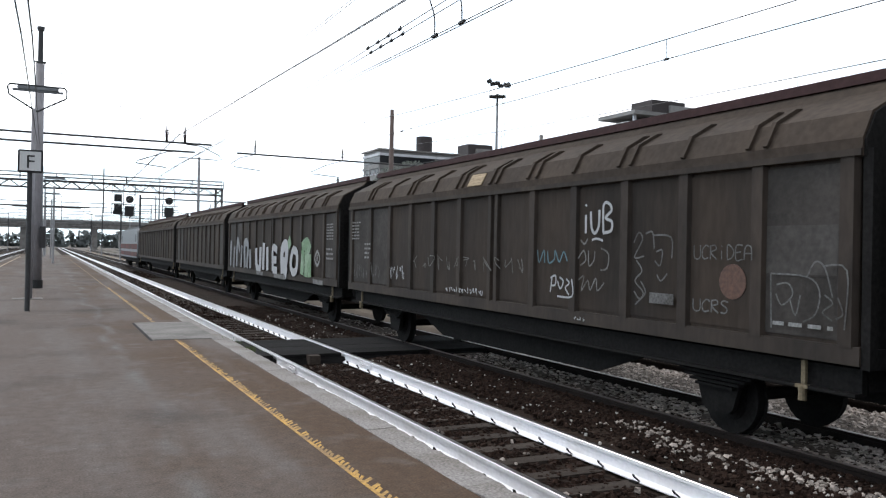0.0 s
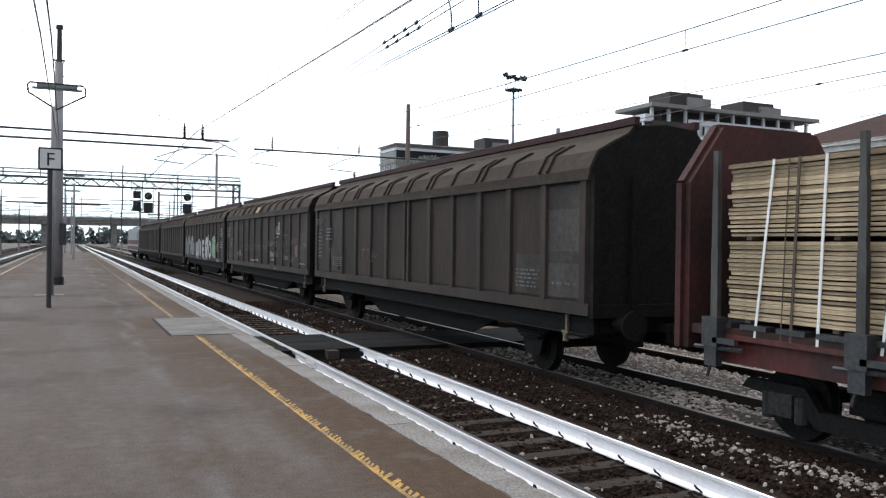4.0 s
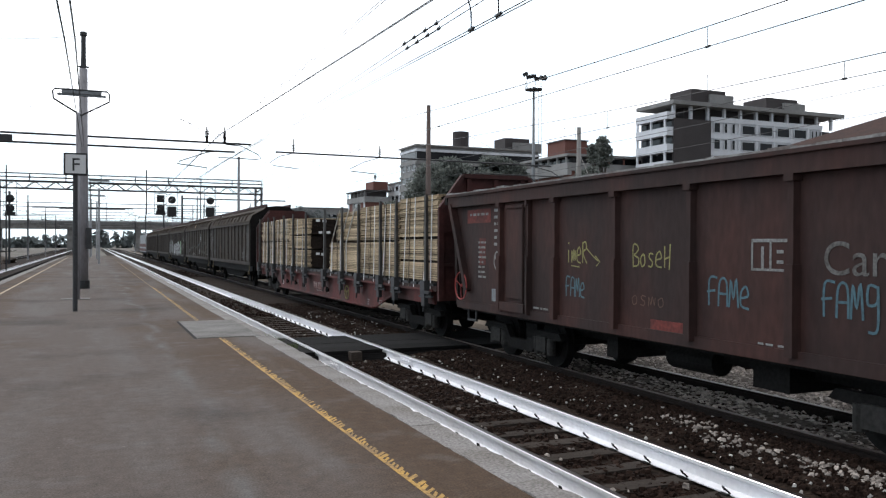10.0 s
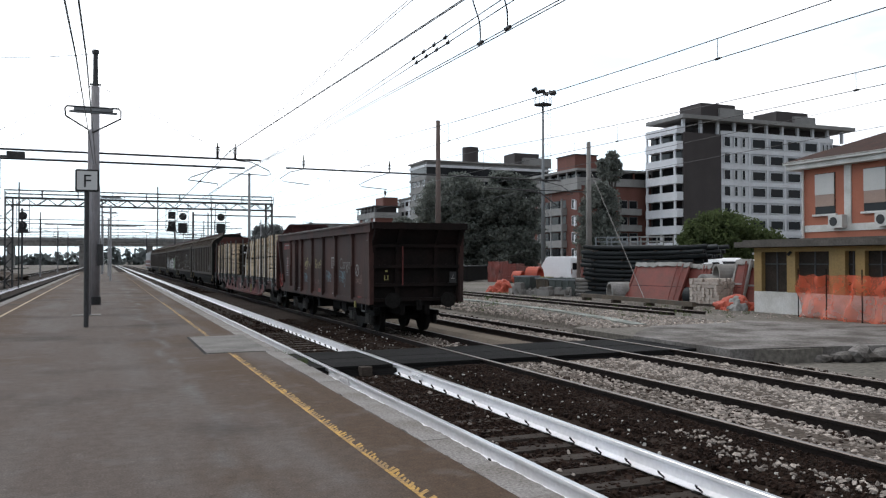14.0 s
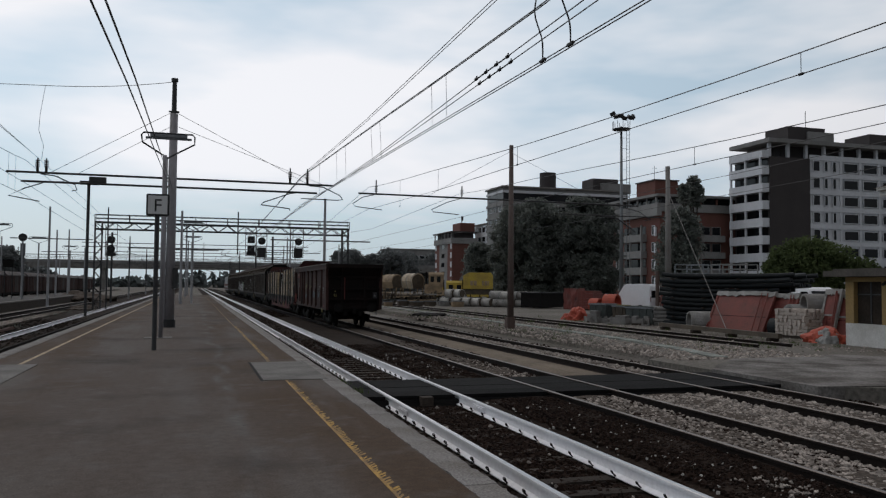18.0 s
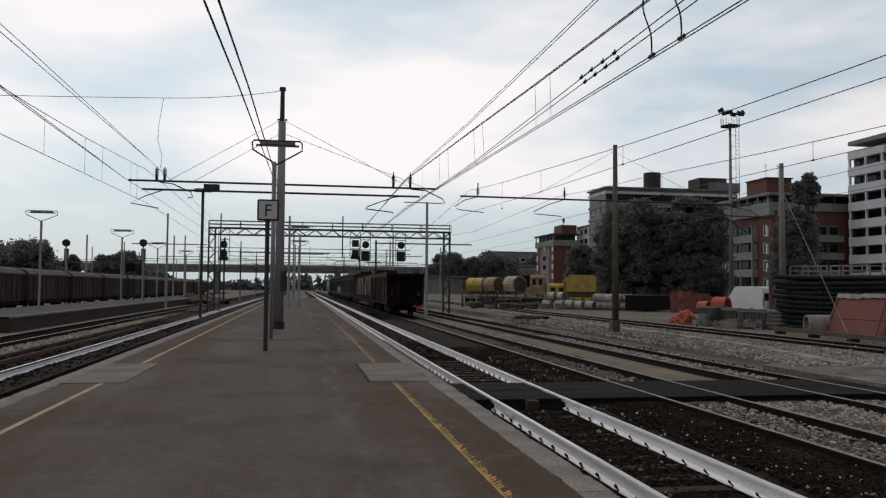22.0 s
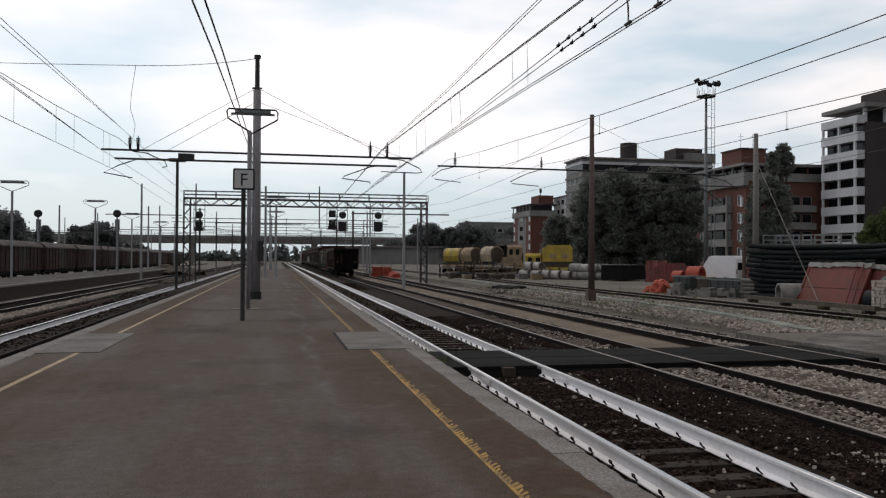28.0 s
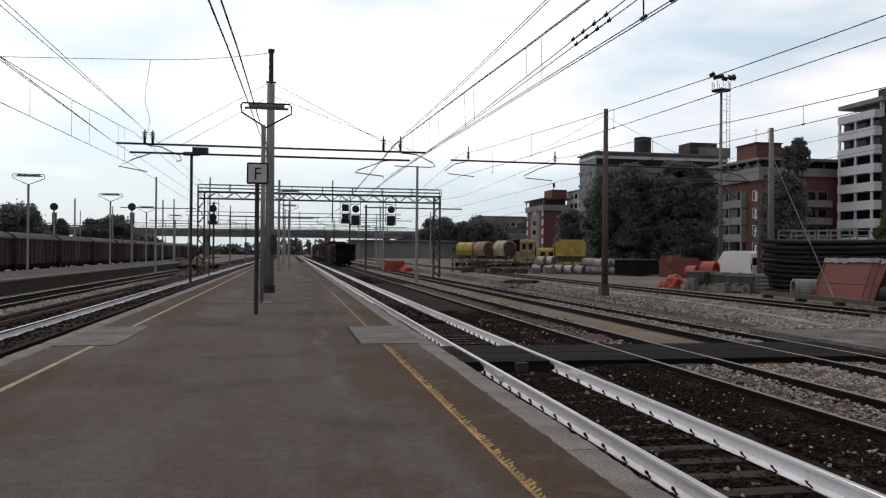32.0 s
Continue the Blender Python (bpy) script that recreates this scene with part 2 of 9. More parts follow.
stone_dark = M("stone_dark", (0.0225, 0.0138, 0.0104), 0.95, vary=0.3, scale=5, fine=40, island=0.6, spec=0.08)
stone_oily = M("stone_oily", (0.0145, 0.0105, 0.0088), 0.95, vary=0.3, scale=5, fine=40, island=0.6, spec=0.08)
stone_light = M("stone_light", (0.33, 0.288, 0.256), 0.95, vary=0.3, scale=5, fine=40, island=0.45, spec=0.12)
wagon_brown = M("wagon_brown", (0.041, 0.0305, 0.0238), 0.75, vary=0.2, scale=1.2, fine=12, bump=0.1, second=(0.023, 0.0178, 0.0148), amount=0.9, stretch=(1, 1, 0.35), spec=0.25)
wagon_panel = M("wagon_panel", (0.0265, 0.0205, 0.0168), 0.8, vary=0.18, scale=0.9, fine=9, bump=0.08, second=(0.038, 0.0275, 0.0205), amount=0.9, stretch=(1, 1.4, 0.3), rand=0.14, spec=0.2)
roof_brown = M("roof_brown", (0.054, 0.0405, 0.031), 0.85, vary=0.2, scale=0.8, fine=10, bump=0.1, second=(0.034, 0.0265, 0.0215), amount=0.9, spec=0.15, spread=0.2)
wagon_red_brown = M("wagon_red_brown", (0.050, 0.0200, 0.0160), 0.75, vary=0.2, scale=1.0, fine=12, bump=0.15, second=(0.026, 0.0155, 0.014), amount=0.9, stretch=(1, 1, 0.35), spec=0.25)
wagon_red = M("wagon_red", (0.125, 0.027, 0.024), 0.7, vary=0.2, scale=1.0, fine=12, bump=0.1, second=(0.042, 0.020, 0.018), amount=0.95, spec=0.3, stretch=(1, 1, 0.45), spread=0.16)
under_black = M("under_black", (0.012, 0.011, 0.0105), 0.85, spec=0.12, vary=0.35, scale=3, fine=20)
dark_steel = M("dark_steel", (0.045, 0.045, 0.047), 0.6, metal=0.3, vary=0.3, scale=3, fine=20)
grey_steel = M("grey_steel", (0.20, 0.21, 0.22), 0.55, metal=0.4, vary=0.2, scale=2, fine=15)
pole_grey = M("pole_grey", (0.27, 0.26, 0.275), 0.6, vary=0.12, scale=1.5, fine=15, second=(0.18, 0.17, 0.175), amount=0.7, stretch=(1, 1, 0.3))
pole_pale = M("pole_pale", (0.30, 0.30, 0.31), 0.7, vary=0.15, scale=1.5, fine=15)
timber = M("timber", (0.50, 0.39, 0.255), 0.8, vary=0.34, scale=2.2, fine=22, rand=0.38, stretch=(1, 0.35, 5), second=(0.25, 0.185, 0.12), amount=0.85, spread=0.2, spec=0.15)
timber_end = M("timber_end", (0.075, 0.058, 0.042), 0.9, vary=0.3, scale=2, fine=20, rand=0.3)
strap_white = M("strap_white", (0.75, 0.75, 0.74), 0.6, vary=0.05)
sign_white = M("sign_white", (0.62, 0.62, 0.62), 0.5, vary=0.06)
black_paint = M("black_paint", (0.012, 0.012, 0.013), 0.55, vary=0.1)
wire_black = M("wire_black", (0.03, 0.03, 0.032), 0.5, metal=0.5, vary=0.1, bump=0)


# ---- building tools ----
def mesh_of(bm, name, material, smooth=False):
    me = bpy.data.meshes.new(name)
    bmesh.ops.recalc_face_normals(bm, faces=bm.faces)
    bm.to_mesh(me)
    bm.free()
    for m in material if isinstance(material, (list, tuple)) else [material]:
        me.materials.append(m)
    if smooth:
        for p in me.polygons:
            p.use_smooth = True
    return me


def part(name, bm, material, parent, label="", at=None, smooth=False, kind=""):
    me = bm if isinstance(bm, bpy.types.Mesh) else mesh_of(bm, name, material, smooth)
    ob = new(name, me)
    ob.parent = parent
    if at is not None:
        ob.matrix_basis = at
    return tagged(ob, label, kind=kind)


def thing(name, label, category, group="", at=None, kind=""):
    ob = new(name)
    ob.empty_display_size = 0.2
    if at is not None:
        ob.matrix_basis = at
    return tagged(ob, label, category, group, kind)


def solid(name, bm, material, label, category="", group="", at=None, kind="", smooth=False):
    ob = new(name, mesh_of(bm, name, material, smooth))
    if at is not None:
        ob.matrix_basis = at
    return tagged(ob, label, category, group, kind)


def B():
    return bmesh.new()


def box(bm, x0, x1, y0, y1, z0, z1, mat=0):
    v = [bm.verts.new((x, y, z)) for x in (x0, x1) for y in (y0, y1) for z in (z0, z1)]
    for q in ((0, 1, 3, 2), (4, 6, 7, 5), (0, 4, 5, 1), (2, 3, 7, 6), (0, 2, 6, 4), (1, 5, 7, 3)):
        bm.faces.new([v[i] for i in q]).material_index = mat
    return bm


def ring(bm, c, u, w, r, n):
    return [bm.verts.new(c + u * (r * math.cos(2 * math.pi * i / n)) + w * (r * math.sin(2 * math.pi * i / n))) for i in range(n)]


def tube(bm, p, q, r, n=8, r2=None, cap=True, mat=0):
    p, q = Vector(p), Vector(q)
    d = (q - p).normalized()
    u = d.orthogonal().normalized()
    w = d.cross(u)
    a, b = ring(bm, p, u, w, r, n), ring(bm, q, u, w, r if r2 is None else r2, n)
    for i in range(n):
        bm.faces.new((a[i], a[(i + 1) % n], b[(i + 1) % n], b[i])).material_index = mat
    if cap:
        bm.faces.new(a[::-1]).material_index = mat
        bm.faces.new(b).material_index = mat
    return bm


def path_tube(bm, pts, r, n=6):
    """One bent tube through the points."""
    pts = [Vector(p) for p in pts]
    rings = []
    u = None
    for i, p in enumerate(pts):
        d = (pts[min(i + 1, len(pts) - 1)] - pts[max(i - 1, 0)])
        d = d.normalized() if d.length > 1e-7 else Vector((0, 0, 1))
        if u is None:
            u = d.orthogonal().normalized()
        u = (u - d * u.dot(d))
        u = u.normalized() if u.length > 1e-4 else d.orthogonal().normalized()
        rings.append(ring(bm, p, u, d.cross(u), r, n))
    for a, b in zip(rings, rings[1:]):
        for i in range(n):
            bm.faces.new((a[i], a[(i + 1) % n], b[(i + 1) % n], b[i]))
    bm.faces.new(rings[0][::-1])
    bm.faces.new(rings[-1])
    return bm


def prism(bm, outline, axis, a, b, mat=0):
    """An outline of (u, v) pairs pushed along an axis from a to b: x -> (y, z), y -> (x, z), z -> (x, y)."""
    def at(u, v, s):
        return (s, u, v) if axis == "x" else (u, s, v) if axis == "y" else (u, v, s)
    lo = [bm.verts.new(at(u, v, a)) for u, v in outline]
    hi = [bm.verts.new(at(u, v, b)) for u, v in outline]
    k = len(outline)
    for i in range(k):
        bm.faces.new((lo[i], lo[(i + 1) % k], hi[(i + 1) % k], hi[i])).material_index = mat
    bm.faces.new(lo[::-1]).material_index = mat
    bm.faces.new(hi).material_index = mat
    return bm


def beam(bm, p, q, w, h):
    """A square bar from p to q."""
    p, q = Vector(p), Vector(q)
    d = (q - p).normalized()
    side = d.cross(Vector((0, 0, 1)))
    side = side.normalized() if side.length > 1e-4 else Vector((1, 0, 0))
    up = side.cross(d).normalized()
    vs = []
    for c in (p, q):
        for sx, sz in ((-1, -1), (1, -1), (1, 1), (-1, 1)):
            vs.append(bm.verts.new(c + side * (sx * w / 2) + up * (sz * h / 2)))
    for i in range(4):
        bm.faces.new((vs[i], vs[(i + 1) % 4], vs[4 + (i + 1) % 4], vs[4 + i]))
    bm.faces.new(vs[3::-1])
    bm.faces.new(vs[4:])
    return bm


# ---- ground, platform and tracks ----
RAIL = -0.55        # top of the rails; the platform's surface is 0
BED = -0.80         # ballast between the sleepers
GROUND = -0.84
YARD = -0.50        # the raised goods yard
T1, T2, T3, T4, TL, TL2 = 4.90, 8.48, 12.25, 21.3, -6.55, -11.6


def build_ground():
    bm = B()
    v = [bm.verts.new(p) for p in ((-1500, -400, GROUND), (1800, -400, GROUND), (1800, 3500, GROUND), (-1500, 3500, GROUND))]
    bm.faces.new(v)
    solid("ground", bm, yard, "grey gravel and weeds of a railway yard", "ground", kind="structure")


build_ground()


sand = M("sand", (0.19, 0.155, 0.122), 0.95, vary=0.2, scale=0.6, fine=14, bump=0.4, second=(0.12, 0.10, 0.08), amount=0.8, spec=0.08)


def bed(name, x0, x1, y0, y1, z, mat, label):
    bm = B()
    prism(bm, [(x0 - 0.35, GROUND - 0.05), (x1 + 0.35, GROUND - 0.05), (x1, z), (x0, z)], "y", y0, y1)
    return solid(name, bm, mat, label, "ballast", kind="structure")


bed("ballast_bed", 2.6, 10.05, -30, 420, BED, ballast_dark, "dark brown oily ballast under the main tracks")
def ridge(name, outline, y0, y1, mat, label):
    """A long shoulder of ballast with an uneven crest."""
    bm = B()
    n = int((y1 - y0) / 0.35)
    rows = []
    for i in range(n + 1):
        y = y0 + (y1 - y0) * i / n
        rows.append([bm.verts.new((x, y, z + (0.035 * noise.noise((x * 1.7, y * 1.1, 0)) + 0.02 * noise.noise((x * 5, y * 4, 3)) if 0 < j < len(outline) - 1 else 0))) for j, (x, z) in enumerate(outline)])
    for a, b in zip(rows, rows[1:]):
        for j in range(len(outline) - 1):
            bm.faces.new((a[j], a[j + 1], b[j + 1], b[j]))
    return solid(name, bm, mat, label, "ballast", kind="structure", smooth=True)


for RY0, RY1 in ((-8, 16.35), (19.6, 60)):
    ridge("ballast_shoulder", [(5.78, -0.82), (5.95, -0.73), (6.3, -0.66), (6.8, -0.64), (7.3, -0.645), (7.68, -0.66), (7.7, -0.85)], RY0, RY1, ballast_dark, "dark oily ballast heaped between two tracks")
    ridge("ballast_fill", [(7.78, -0.85), (7.8, -0.69), (8.1, -0.66), (8.5, -0.655), (8.9, -0.67), (9.14, -0.70), (9.16, -0.85)], RY0, RY1, ballast_light, "brown ballast filling the space between the rails")
    ridge("ballast_fill", [(11.55, -0.85), (11.57, -0.71), (12.0, -0.67), (12.5, -0.67), (12.92, -0.71), (12.94, -0.85)], RY0, RY1, ballast_light, "brown ballast filling the space between the rails")
    if RY0 < 0:
        ridge("ballast_shoulder", [(9.28, -0.85), (9.32, -0.71), (9.8, -0.67), (10.5, -0.66), (11.0, -0.68), (11.36, -0.71), (11.4, -0.85)], RY0, RY1, ballast_light, "pale ballast between two tracks")
ridge("ballast_fill", [(TL - 0.71, -0.85), (TL - 0.69, -0.75), (TL - 0.3, -0.725), (TL + 0.3, -0.725), (TL + 0.69, -0.75), (TL + 0.71, -0.85)], -8, 110, ballast_dark, "dark ballast filling the space between the rails")
ridge("ballast_shoulder", [(-5.72, -0.85), (-5.6, -0.76), (-5.0, -0.72), (-4.4, -0.72), (-4.15, -0.76), (-4.13, -0.85)], -8, 110, ballast_dark, "dark ballast heaped against the platform wall")
bed("ballast_bed", 11.4, 14.3, -30, 300, BED, ballast_dark, "dark ballast under the third track")
bed("cess", 10.75, 11.7, 19.4, 300, BED + 0.06, sand, "smooth sandy strip between two tracks")
bed("ballast_bed", 10.1, 11.4, -30, 16.4, BED + 0.02, ballast_light, "pale ballast between two tracks")
bed("ballast_bed", -13.6, -3.9, -30, 420, BED, ballast_dark, "dark ballast of the tracks beyond the platform")


def rail_mesh(y0, y1, head_shade=0):
    bm = B()
    o = [(-0.085, 0), (0.085, 0), (0.085, 0.014), (0.014, 0.042), (0.014, 0.158), (0.038, 0.170), (0.038, 0.206), (0.03, 0.213), (-0.03, 0.213), (-0.038, 0.206), (-0.038, 0.170), (-0.014, 0.158), (-0.014, 0.042), (-0.085, 0.014)]
    prism(bm, o, "y", y0, y1)
    bm.faces.ensure_lookup_table()
    for f in bm.faces:
        f.normal_update()
        if f.calc_center_median().z > 0.209:
            f.material_index = 1
        elif 0.165 < f.calc_center_median().z < 0.209:
            f.material_index = head_shade
    return bm


def track(x, y0, y1, side, name, label, gauge=0.7525, top=RAIL):
    t = thing(name, label, "railway track", kind="structure")
    me = mesh_of(rail_mesh(y0, y1), "rail", [side, rail_top if side is white_rail else rail_worn])
    for s in (-1, 1):
        part("rail", me, None, t, at=pose(x + s * gauge, 0, top - 0.213))
    return t


track_1 = track(T1, -12, 400, white_rail, "track_1", "track with white-painted rails beside the platform")
track_2 = track(T2, -12, 400, rail_rust, "track_2", "rusty track with polished rail heads")
track_3 = track(T3, -12, 300, rail_rust, "track_3", "rusty siding track in pale ballast")
track_4 = track(T4, 26, 300, rail_rust, "track_4", "rusty overgrown yard track", top=YARD + 0.13)
track_5 = track(TL, -12, 400, rail_rust, "track_5", "track past the platform's other edge, one rail painted white")
# rust-dark head sides paint the shadow line between bright top and white web
track_5.children[0].data = mesh_of(rail_mesh(-12, 400, 2), "rail", [white_rail, rail_top, rail_rust])
track_5.children[1].data = mesh_of(rail_mesh(-12, 400), "rail", [rail_rust, rail_rust])
track_6 = track(TL2, -12, 400, rail_rust, "track_6", "rusty track between the platforms")


def edge_block(seed):
    """A kerb stone with chipped arrises and an uneven back edge under the asphalt."""
    bm = B()
    n = 22
    rows = []
    for i in range(n + 1):
        y = -0.9885 + 1.977 * i / n
        chip = 0.022 * noise.noise((i * 0.9, 3.1, seed)) - (0.03 if (i + int(seed * 3)) % 17 in (5, 6) else 0)
        fade = min(1.0, i / 3, (n - i) / 3)
        back = -0.165 + fade * (0.028 * noise.noise((i * 0.45, 7.7, seed)) + 0.022 * noise.noise((i * 1.9, 1.7, seed)))
        rows.append([bm.verts.new(q) for q in ((back, y, -0.05), (back, y, 0.0035), (0.13 + chip, y, 0.0045 + 0.002 * noise.noise((i, 0, 5))), (0.165 + chip, y, -0.03 + chip * 0.5), (0.17, y, -0.18))])
    for a, b in zip(rows, rows[1:]):
        for j in range(4):
            bm.faces.new((a[j], a[j + 1], b[j + 1], b[j]))
    for r in (rows[0], rows[-1]):
        bm.faces.new(r)
    return mesh_of(bm, "edge_stone", edge_stone)


def build_platform():
    p = thing("platform", "worn asphalt station platform with pale stone edges", "platform", kind="structure")
    part("core", box(B(), -3.95, 2.75, -30, 128, GROUND - 0.1, -0.03), concrete, p)
    part("surface", box(B(), -3.74, 2.52, -30, 128, -0.03, 0.0), platform_top, p, "worn grey and brown asphalt")
    rng = random.Random(14)
    stones = [edge_block(k * 1.7) for k in range(5)]
    for k in range(60):
        part("edge_stone", rng.choice(stones), None, p, "pale chipped edge stone", at=pose(2.69 + rng.uniform(-0.006, 0.006), -8 + k * 1.98, rng.uniform(-0.006, 0.004)))
        part("edge_stone", rng.choice(stones), None, p, "pale chipped edge stone", at=pose(-3.91 + rng.uniform(-0.006, 0.006), -8 + k * 1.98, rng.uniform(-0.006, 0.004)))
    for y0, y1 in ((-10, 14.95), (18.42, 110)):
        part("line", box(B(), 1.875, 1.905, y0, y1, 0.0, 0.003), yellow_paint if y0 < 0 else yellow_worn, p, "thin worn yellow safety line")
        part("line", box(B(), -3.15, -3.07, y0 + 0.2, y1 + 0.4, 0.0, 0.003), pale_paint, p, "pale yellow safety line")
    bm = B()
    y = 0.0
    while y < 34:
        if not 14.9 < y < 18.45:
            w = rng.uniform(0.034, 0.066)
            x = 1.902 + rng.uniform(-0.004, 0.008)
            k = rng.uniform(0.40, 0.85)
            vs = [bm.verts.new(q) for q in ((x, y, 0.0025), (x + 0.10 * k, y + 0.075, 0.0025), (x + 0.10 * k, y + 0.075 + w, 0.0025), (x, y + w, 0.0025))]
            if rng.random() < 0.92:
                bm.faces.new(vs)
        y += rng.uniform(0.070, 0.095)
    part("line_ticks", bm, yellow_paint, p, "broken yellow ticks beside the line", kind="stuff")
    part("slab", box(B(), 1.5, 2.65, 14.95, 18.4, 0.0, 0.012), slab_concrete, p, "pale concrete patch")
    bm = B()
    for q in ((1.45, 1.50, 14.9, 18.45), (1.50, 2.3, 18.4, 18.45)):
        box(bm, q[0], q[1], q[2], q[3], 0.0, 0.0022)
    part("slab_joint", bm, under_black, p, "dark open joint round the patch")
    for i, (x0, y0, x1, y1) in enumerate(((0.6, 10.3, 1.75, 10.6), (1.95, 12.2, 2.5, 12.0), (-2.6, 14.0, 0.9, 14.5), (0.3, 19.5, 1.7, 19.9))):
        bm = B()
        n = 26
        lo, hi = [], []
        for k in range(n + 1):
            s = k / n
            c = Vector((x0 + (x1 - x0) * s, y0 + (y1 - y0) * s, 0.0018))
            d = Vector((y1 - y0, x0 - x1, 0)).normalized()
            c += d * (0.10 * noise.noise((s * 3, i * 3.1, 0)) + 0.04 * noise.noise((s * 14, i, 2)))
            wd = 0.002 + 0.005 * abs(noise.noise((s * 9, i, 5)))
            lo.append(bm.verts.new(c - d * wd))
            hi.append(bm.verts.new(c + d * wd))
        for k in range(n):
            bm.faces.new((lo[k], lo[k + 1], hi[k + 1], hi[k]))
        part("crack", bm, under_black, p, "thin dark crack in the asphalt")
    part("slab", box(B(), -3.8, -2.75, 15.2, 18.8, 0.0, 0.012), slab_concrete, p, "pale concrete patch")


build_platform()


def build_yard():
    bm = B()
    o = [(15.3, 14.9), (60, 14.9), (300, 60), (300, 420), (17.0, 420), (16.2, 60), (15.6, 24), (13.75, 22.5), (13.75, 15.4)]
    lo = [bm.verts.new((x, y, GROUND - 0.05)) for x, y in o]
    hi = [bm.verts.new((x + (0 if i in (7, 8) else 0.15 * (i > 2)), y, YARD)) for i, (x, y) in enumerate(o)]
    for i in range(len(o)):
        j = (i + 1) % len(o)
        bm.faces.new((lo[i], lo[j], hi[j], hi[i]))
    bm.faces.new(hi)
    solid("yard_ground", bm, yard, "raised gravel ground of the goods yard with weeds", "ground", kind="structure")
    bm = B()
    o = [(13.72, 15.3), (16.0, 14.95), (26.0, 13.2), (26.0, 17.0), (21.0, 22.6), (16.4, 21.9), (14.6, 20.2), (13.72, 19.2)]
    prism(bm, o, "z", GROUND - 0.05, YARD + 0.03)
    solid("concrete_road", bm, road_concrete, "pale worn concrete road to the foot crossing", "road", kind="structure")
    rng = random.Random(8)
    for x, y, s in ((17.2, 14.6, 0.42), (16.7, 14.75, 0.3), (17.9, 14.5, 0.35), (16.2, 14.85, 0.22)):
        bm = B()
        bmesh.ops.create_icosphere(bm, subdivisions=2, radius=s)
        for v in bm.verts:
            v.co *= 1 + 0.5 * noise.noise(v.co * 3 + Vector((x, y, 0))) + 0.3 * noise.noise(v.co * 9 + Vector((y, x, 0)))
            v.co.z *= 0.6
        solid("concrete_rubble", bm, road_concrete, "broken lump of pale concrete by the road edge", "rubble", "broken concrete", at=pose(x, y, GROUND + s * 0.3))


build_yard()


# ---- the train ----
TRAIN = []          # thing, its offset along the train from the last wagon's rear end


spring_dust = M("spring_dust", (0.030, 0.028, 0.026), 0.85, vary=0.35, scale=4, fine=20, spec=0.2)


def wheel_mesh(r=0.46):
    bm = B()
    tube(bm, (-0.065, 0, 0), (0.065, 0, 0), r, 24)
    tube(bm, (0.045, 0, 0), (0.075, 0, 0), r + 0.03, 24)
    tube(bm, (-0.085, 0, 0), (-0.06, 0, 0), r * 0.62, 20)
    tube(bm, (-0.13, 0, 0), (-0.08, 0, 0), 0.13, 12)
    return mesh_of(bm, "wheel", under_black)


WHEEL = wheel_mesh()


def axle(parent, y):
    a = part("axle", tube(B(), (-0.7, 0, 0), (0.7, 0, 0), 0.08, 10), under_black, parent, at=pose(0, y, RAIL + 0.46))
    part("wheel", WHEEL, None, a, at=pose(-0.75, 0, 0))
    part("wheel", WHEEL, None, a, at=pose(0.75, 0, 0, 0, 0, 180))
    return a


def buffers(parent, y, s, z=0.5):
    for x in (-0.88, 0.88):
        bm = B()
        tube(bm, (x, y, z), (x, y + s * 0.38, z), 0.11, 12)
        tube(bm, (x, y + s * 0.38, z), (x, y + s * 0.44, z), 0.23, 16)
        part("buffer", bm, under_black, parent, "black steel buffer")
    bm = B()
    box(bm, -0.05, 0.05, min(y, y + s * 0.42), max(y, y + s * 0.42), z - 0.15, z - 0.02)
    box(bm, -0.09, 0.09, min(y + s * 0.2, y + s * 0.3), max(y + s * 0.2, y + s * 0.3), z - 0.3, z)
    part("coupling", bm, under_black, parent)


def bogie(parent, y):
    bg = part("bogie", box(B(), -0.8, 0.8, y - 0.22, y + 0.22, -0.12, 0.18), under_black, parent)
    for s in (-1, 1):
        bm = B()
        prism(bm, [(y - 1.55, 0.0), (y - 1.45, 0.12), (y - 0.6, 0.12), (y - 0.4, -0.12), (y + 0.4, -0.12), (y + 0.6, 0.12), (y + 1.45, 0.12), (y + 1.55, 0.0), (y + 0.7, -0.08), (y + 0.45, -0.32), (y - 0.45, -0.32), (y - 0.7, -0.08)], "x", s * 1.0 - 0.06, s * 1.0 + 0.06)
        part("side_frame", bm, under_black, bg)
        for yy in (y - 0.9, y + 0.9):
            bm = B()
            box(bm, s * 1.0 - 0.12, s * 1.0 + 0.12, yy - 0.17, yy + 0.17, -0.25, 0.02)
            for dy in (-0.24, 0.24):
                tube(bm, (s * 1.03, yy + dy, -0.3), (s * 1.03, yy + dy, 0.0), 0.085, 10)
            part("spring_box", bm, spring_dust if s < 0 else under_black, bg, "dusty spring box")
    for yy in (y - 0.9, y + 0.9):
        axle(parent, yy)
    return bg


def ribbon(bm, pts, w, x):
    """A painted stroke of width w on the plane x; pts are (y, z)."""
    p = [Vector((x - 0.00025 * i, a, b)) for i, (a, b) in enumerate(pts)]
    n = len(p)
    lo, hi = [], []
    for i in range(n):
        d = (p[min(i + 1, n - 1)] - p[max(i - 1, 0)])
        d = d.normalized() if d.length > 1e-6 else Vector((0, 1, 0))
        o = Vector((0, -d.z, d.y)) * (w / 2)
        lo.append(bm.verts.new(p[i] - o))
        hi.append(bm.verts.new(p[i] + o))
    for i in range(n - 1):
        bm.faces.new((lo[i], lo[i + 1], hi[i + 1], hi[i]))


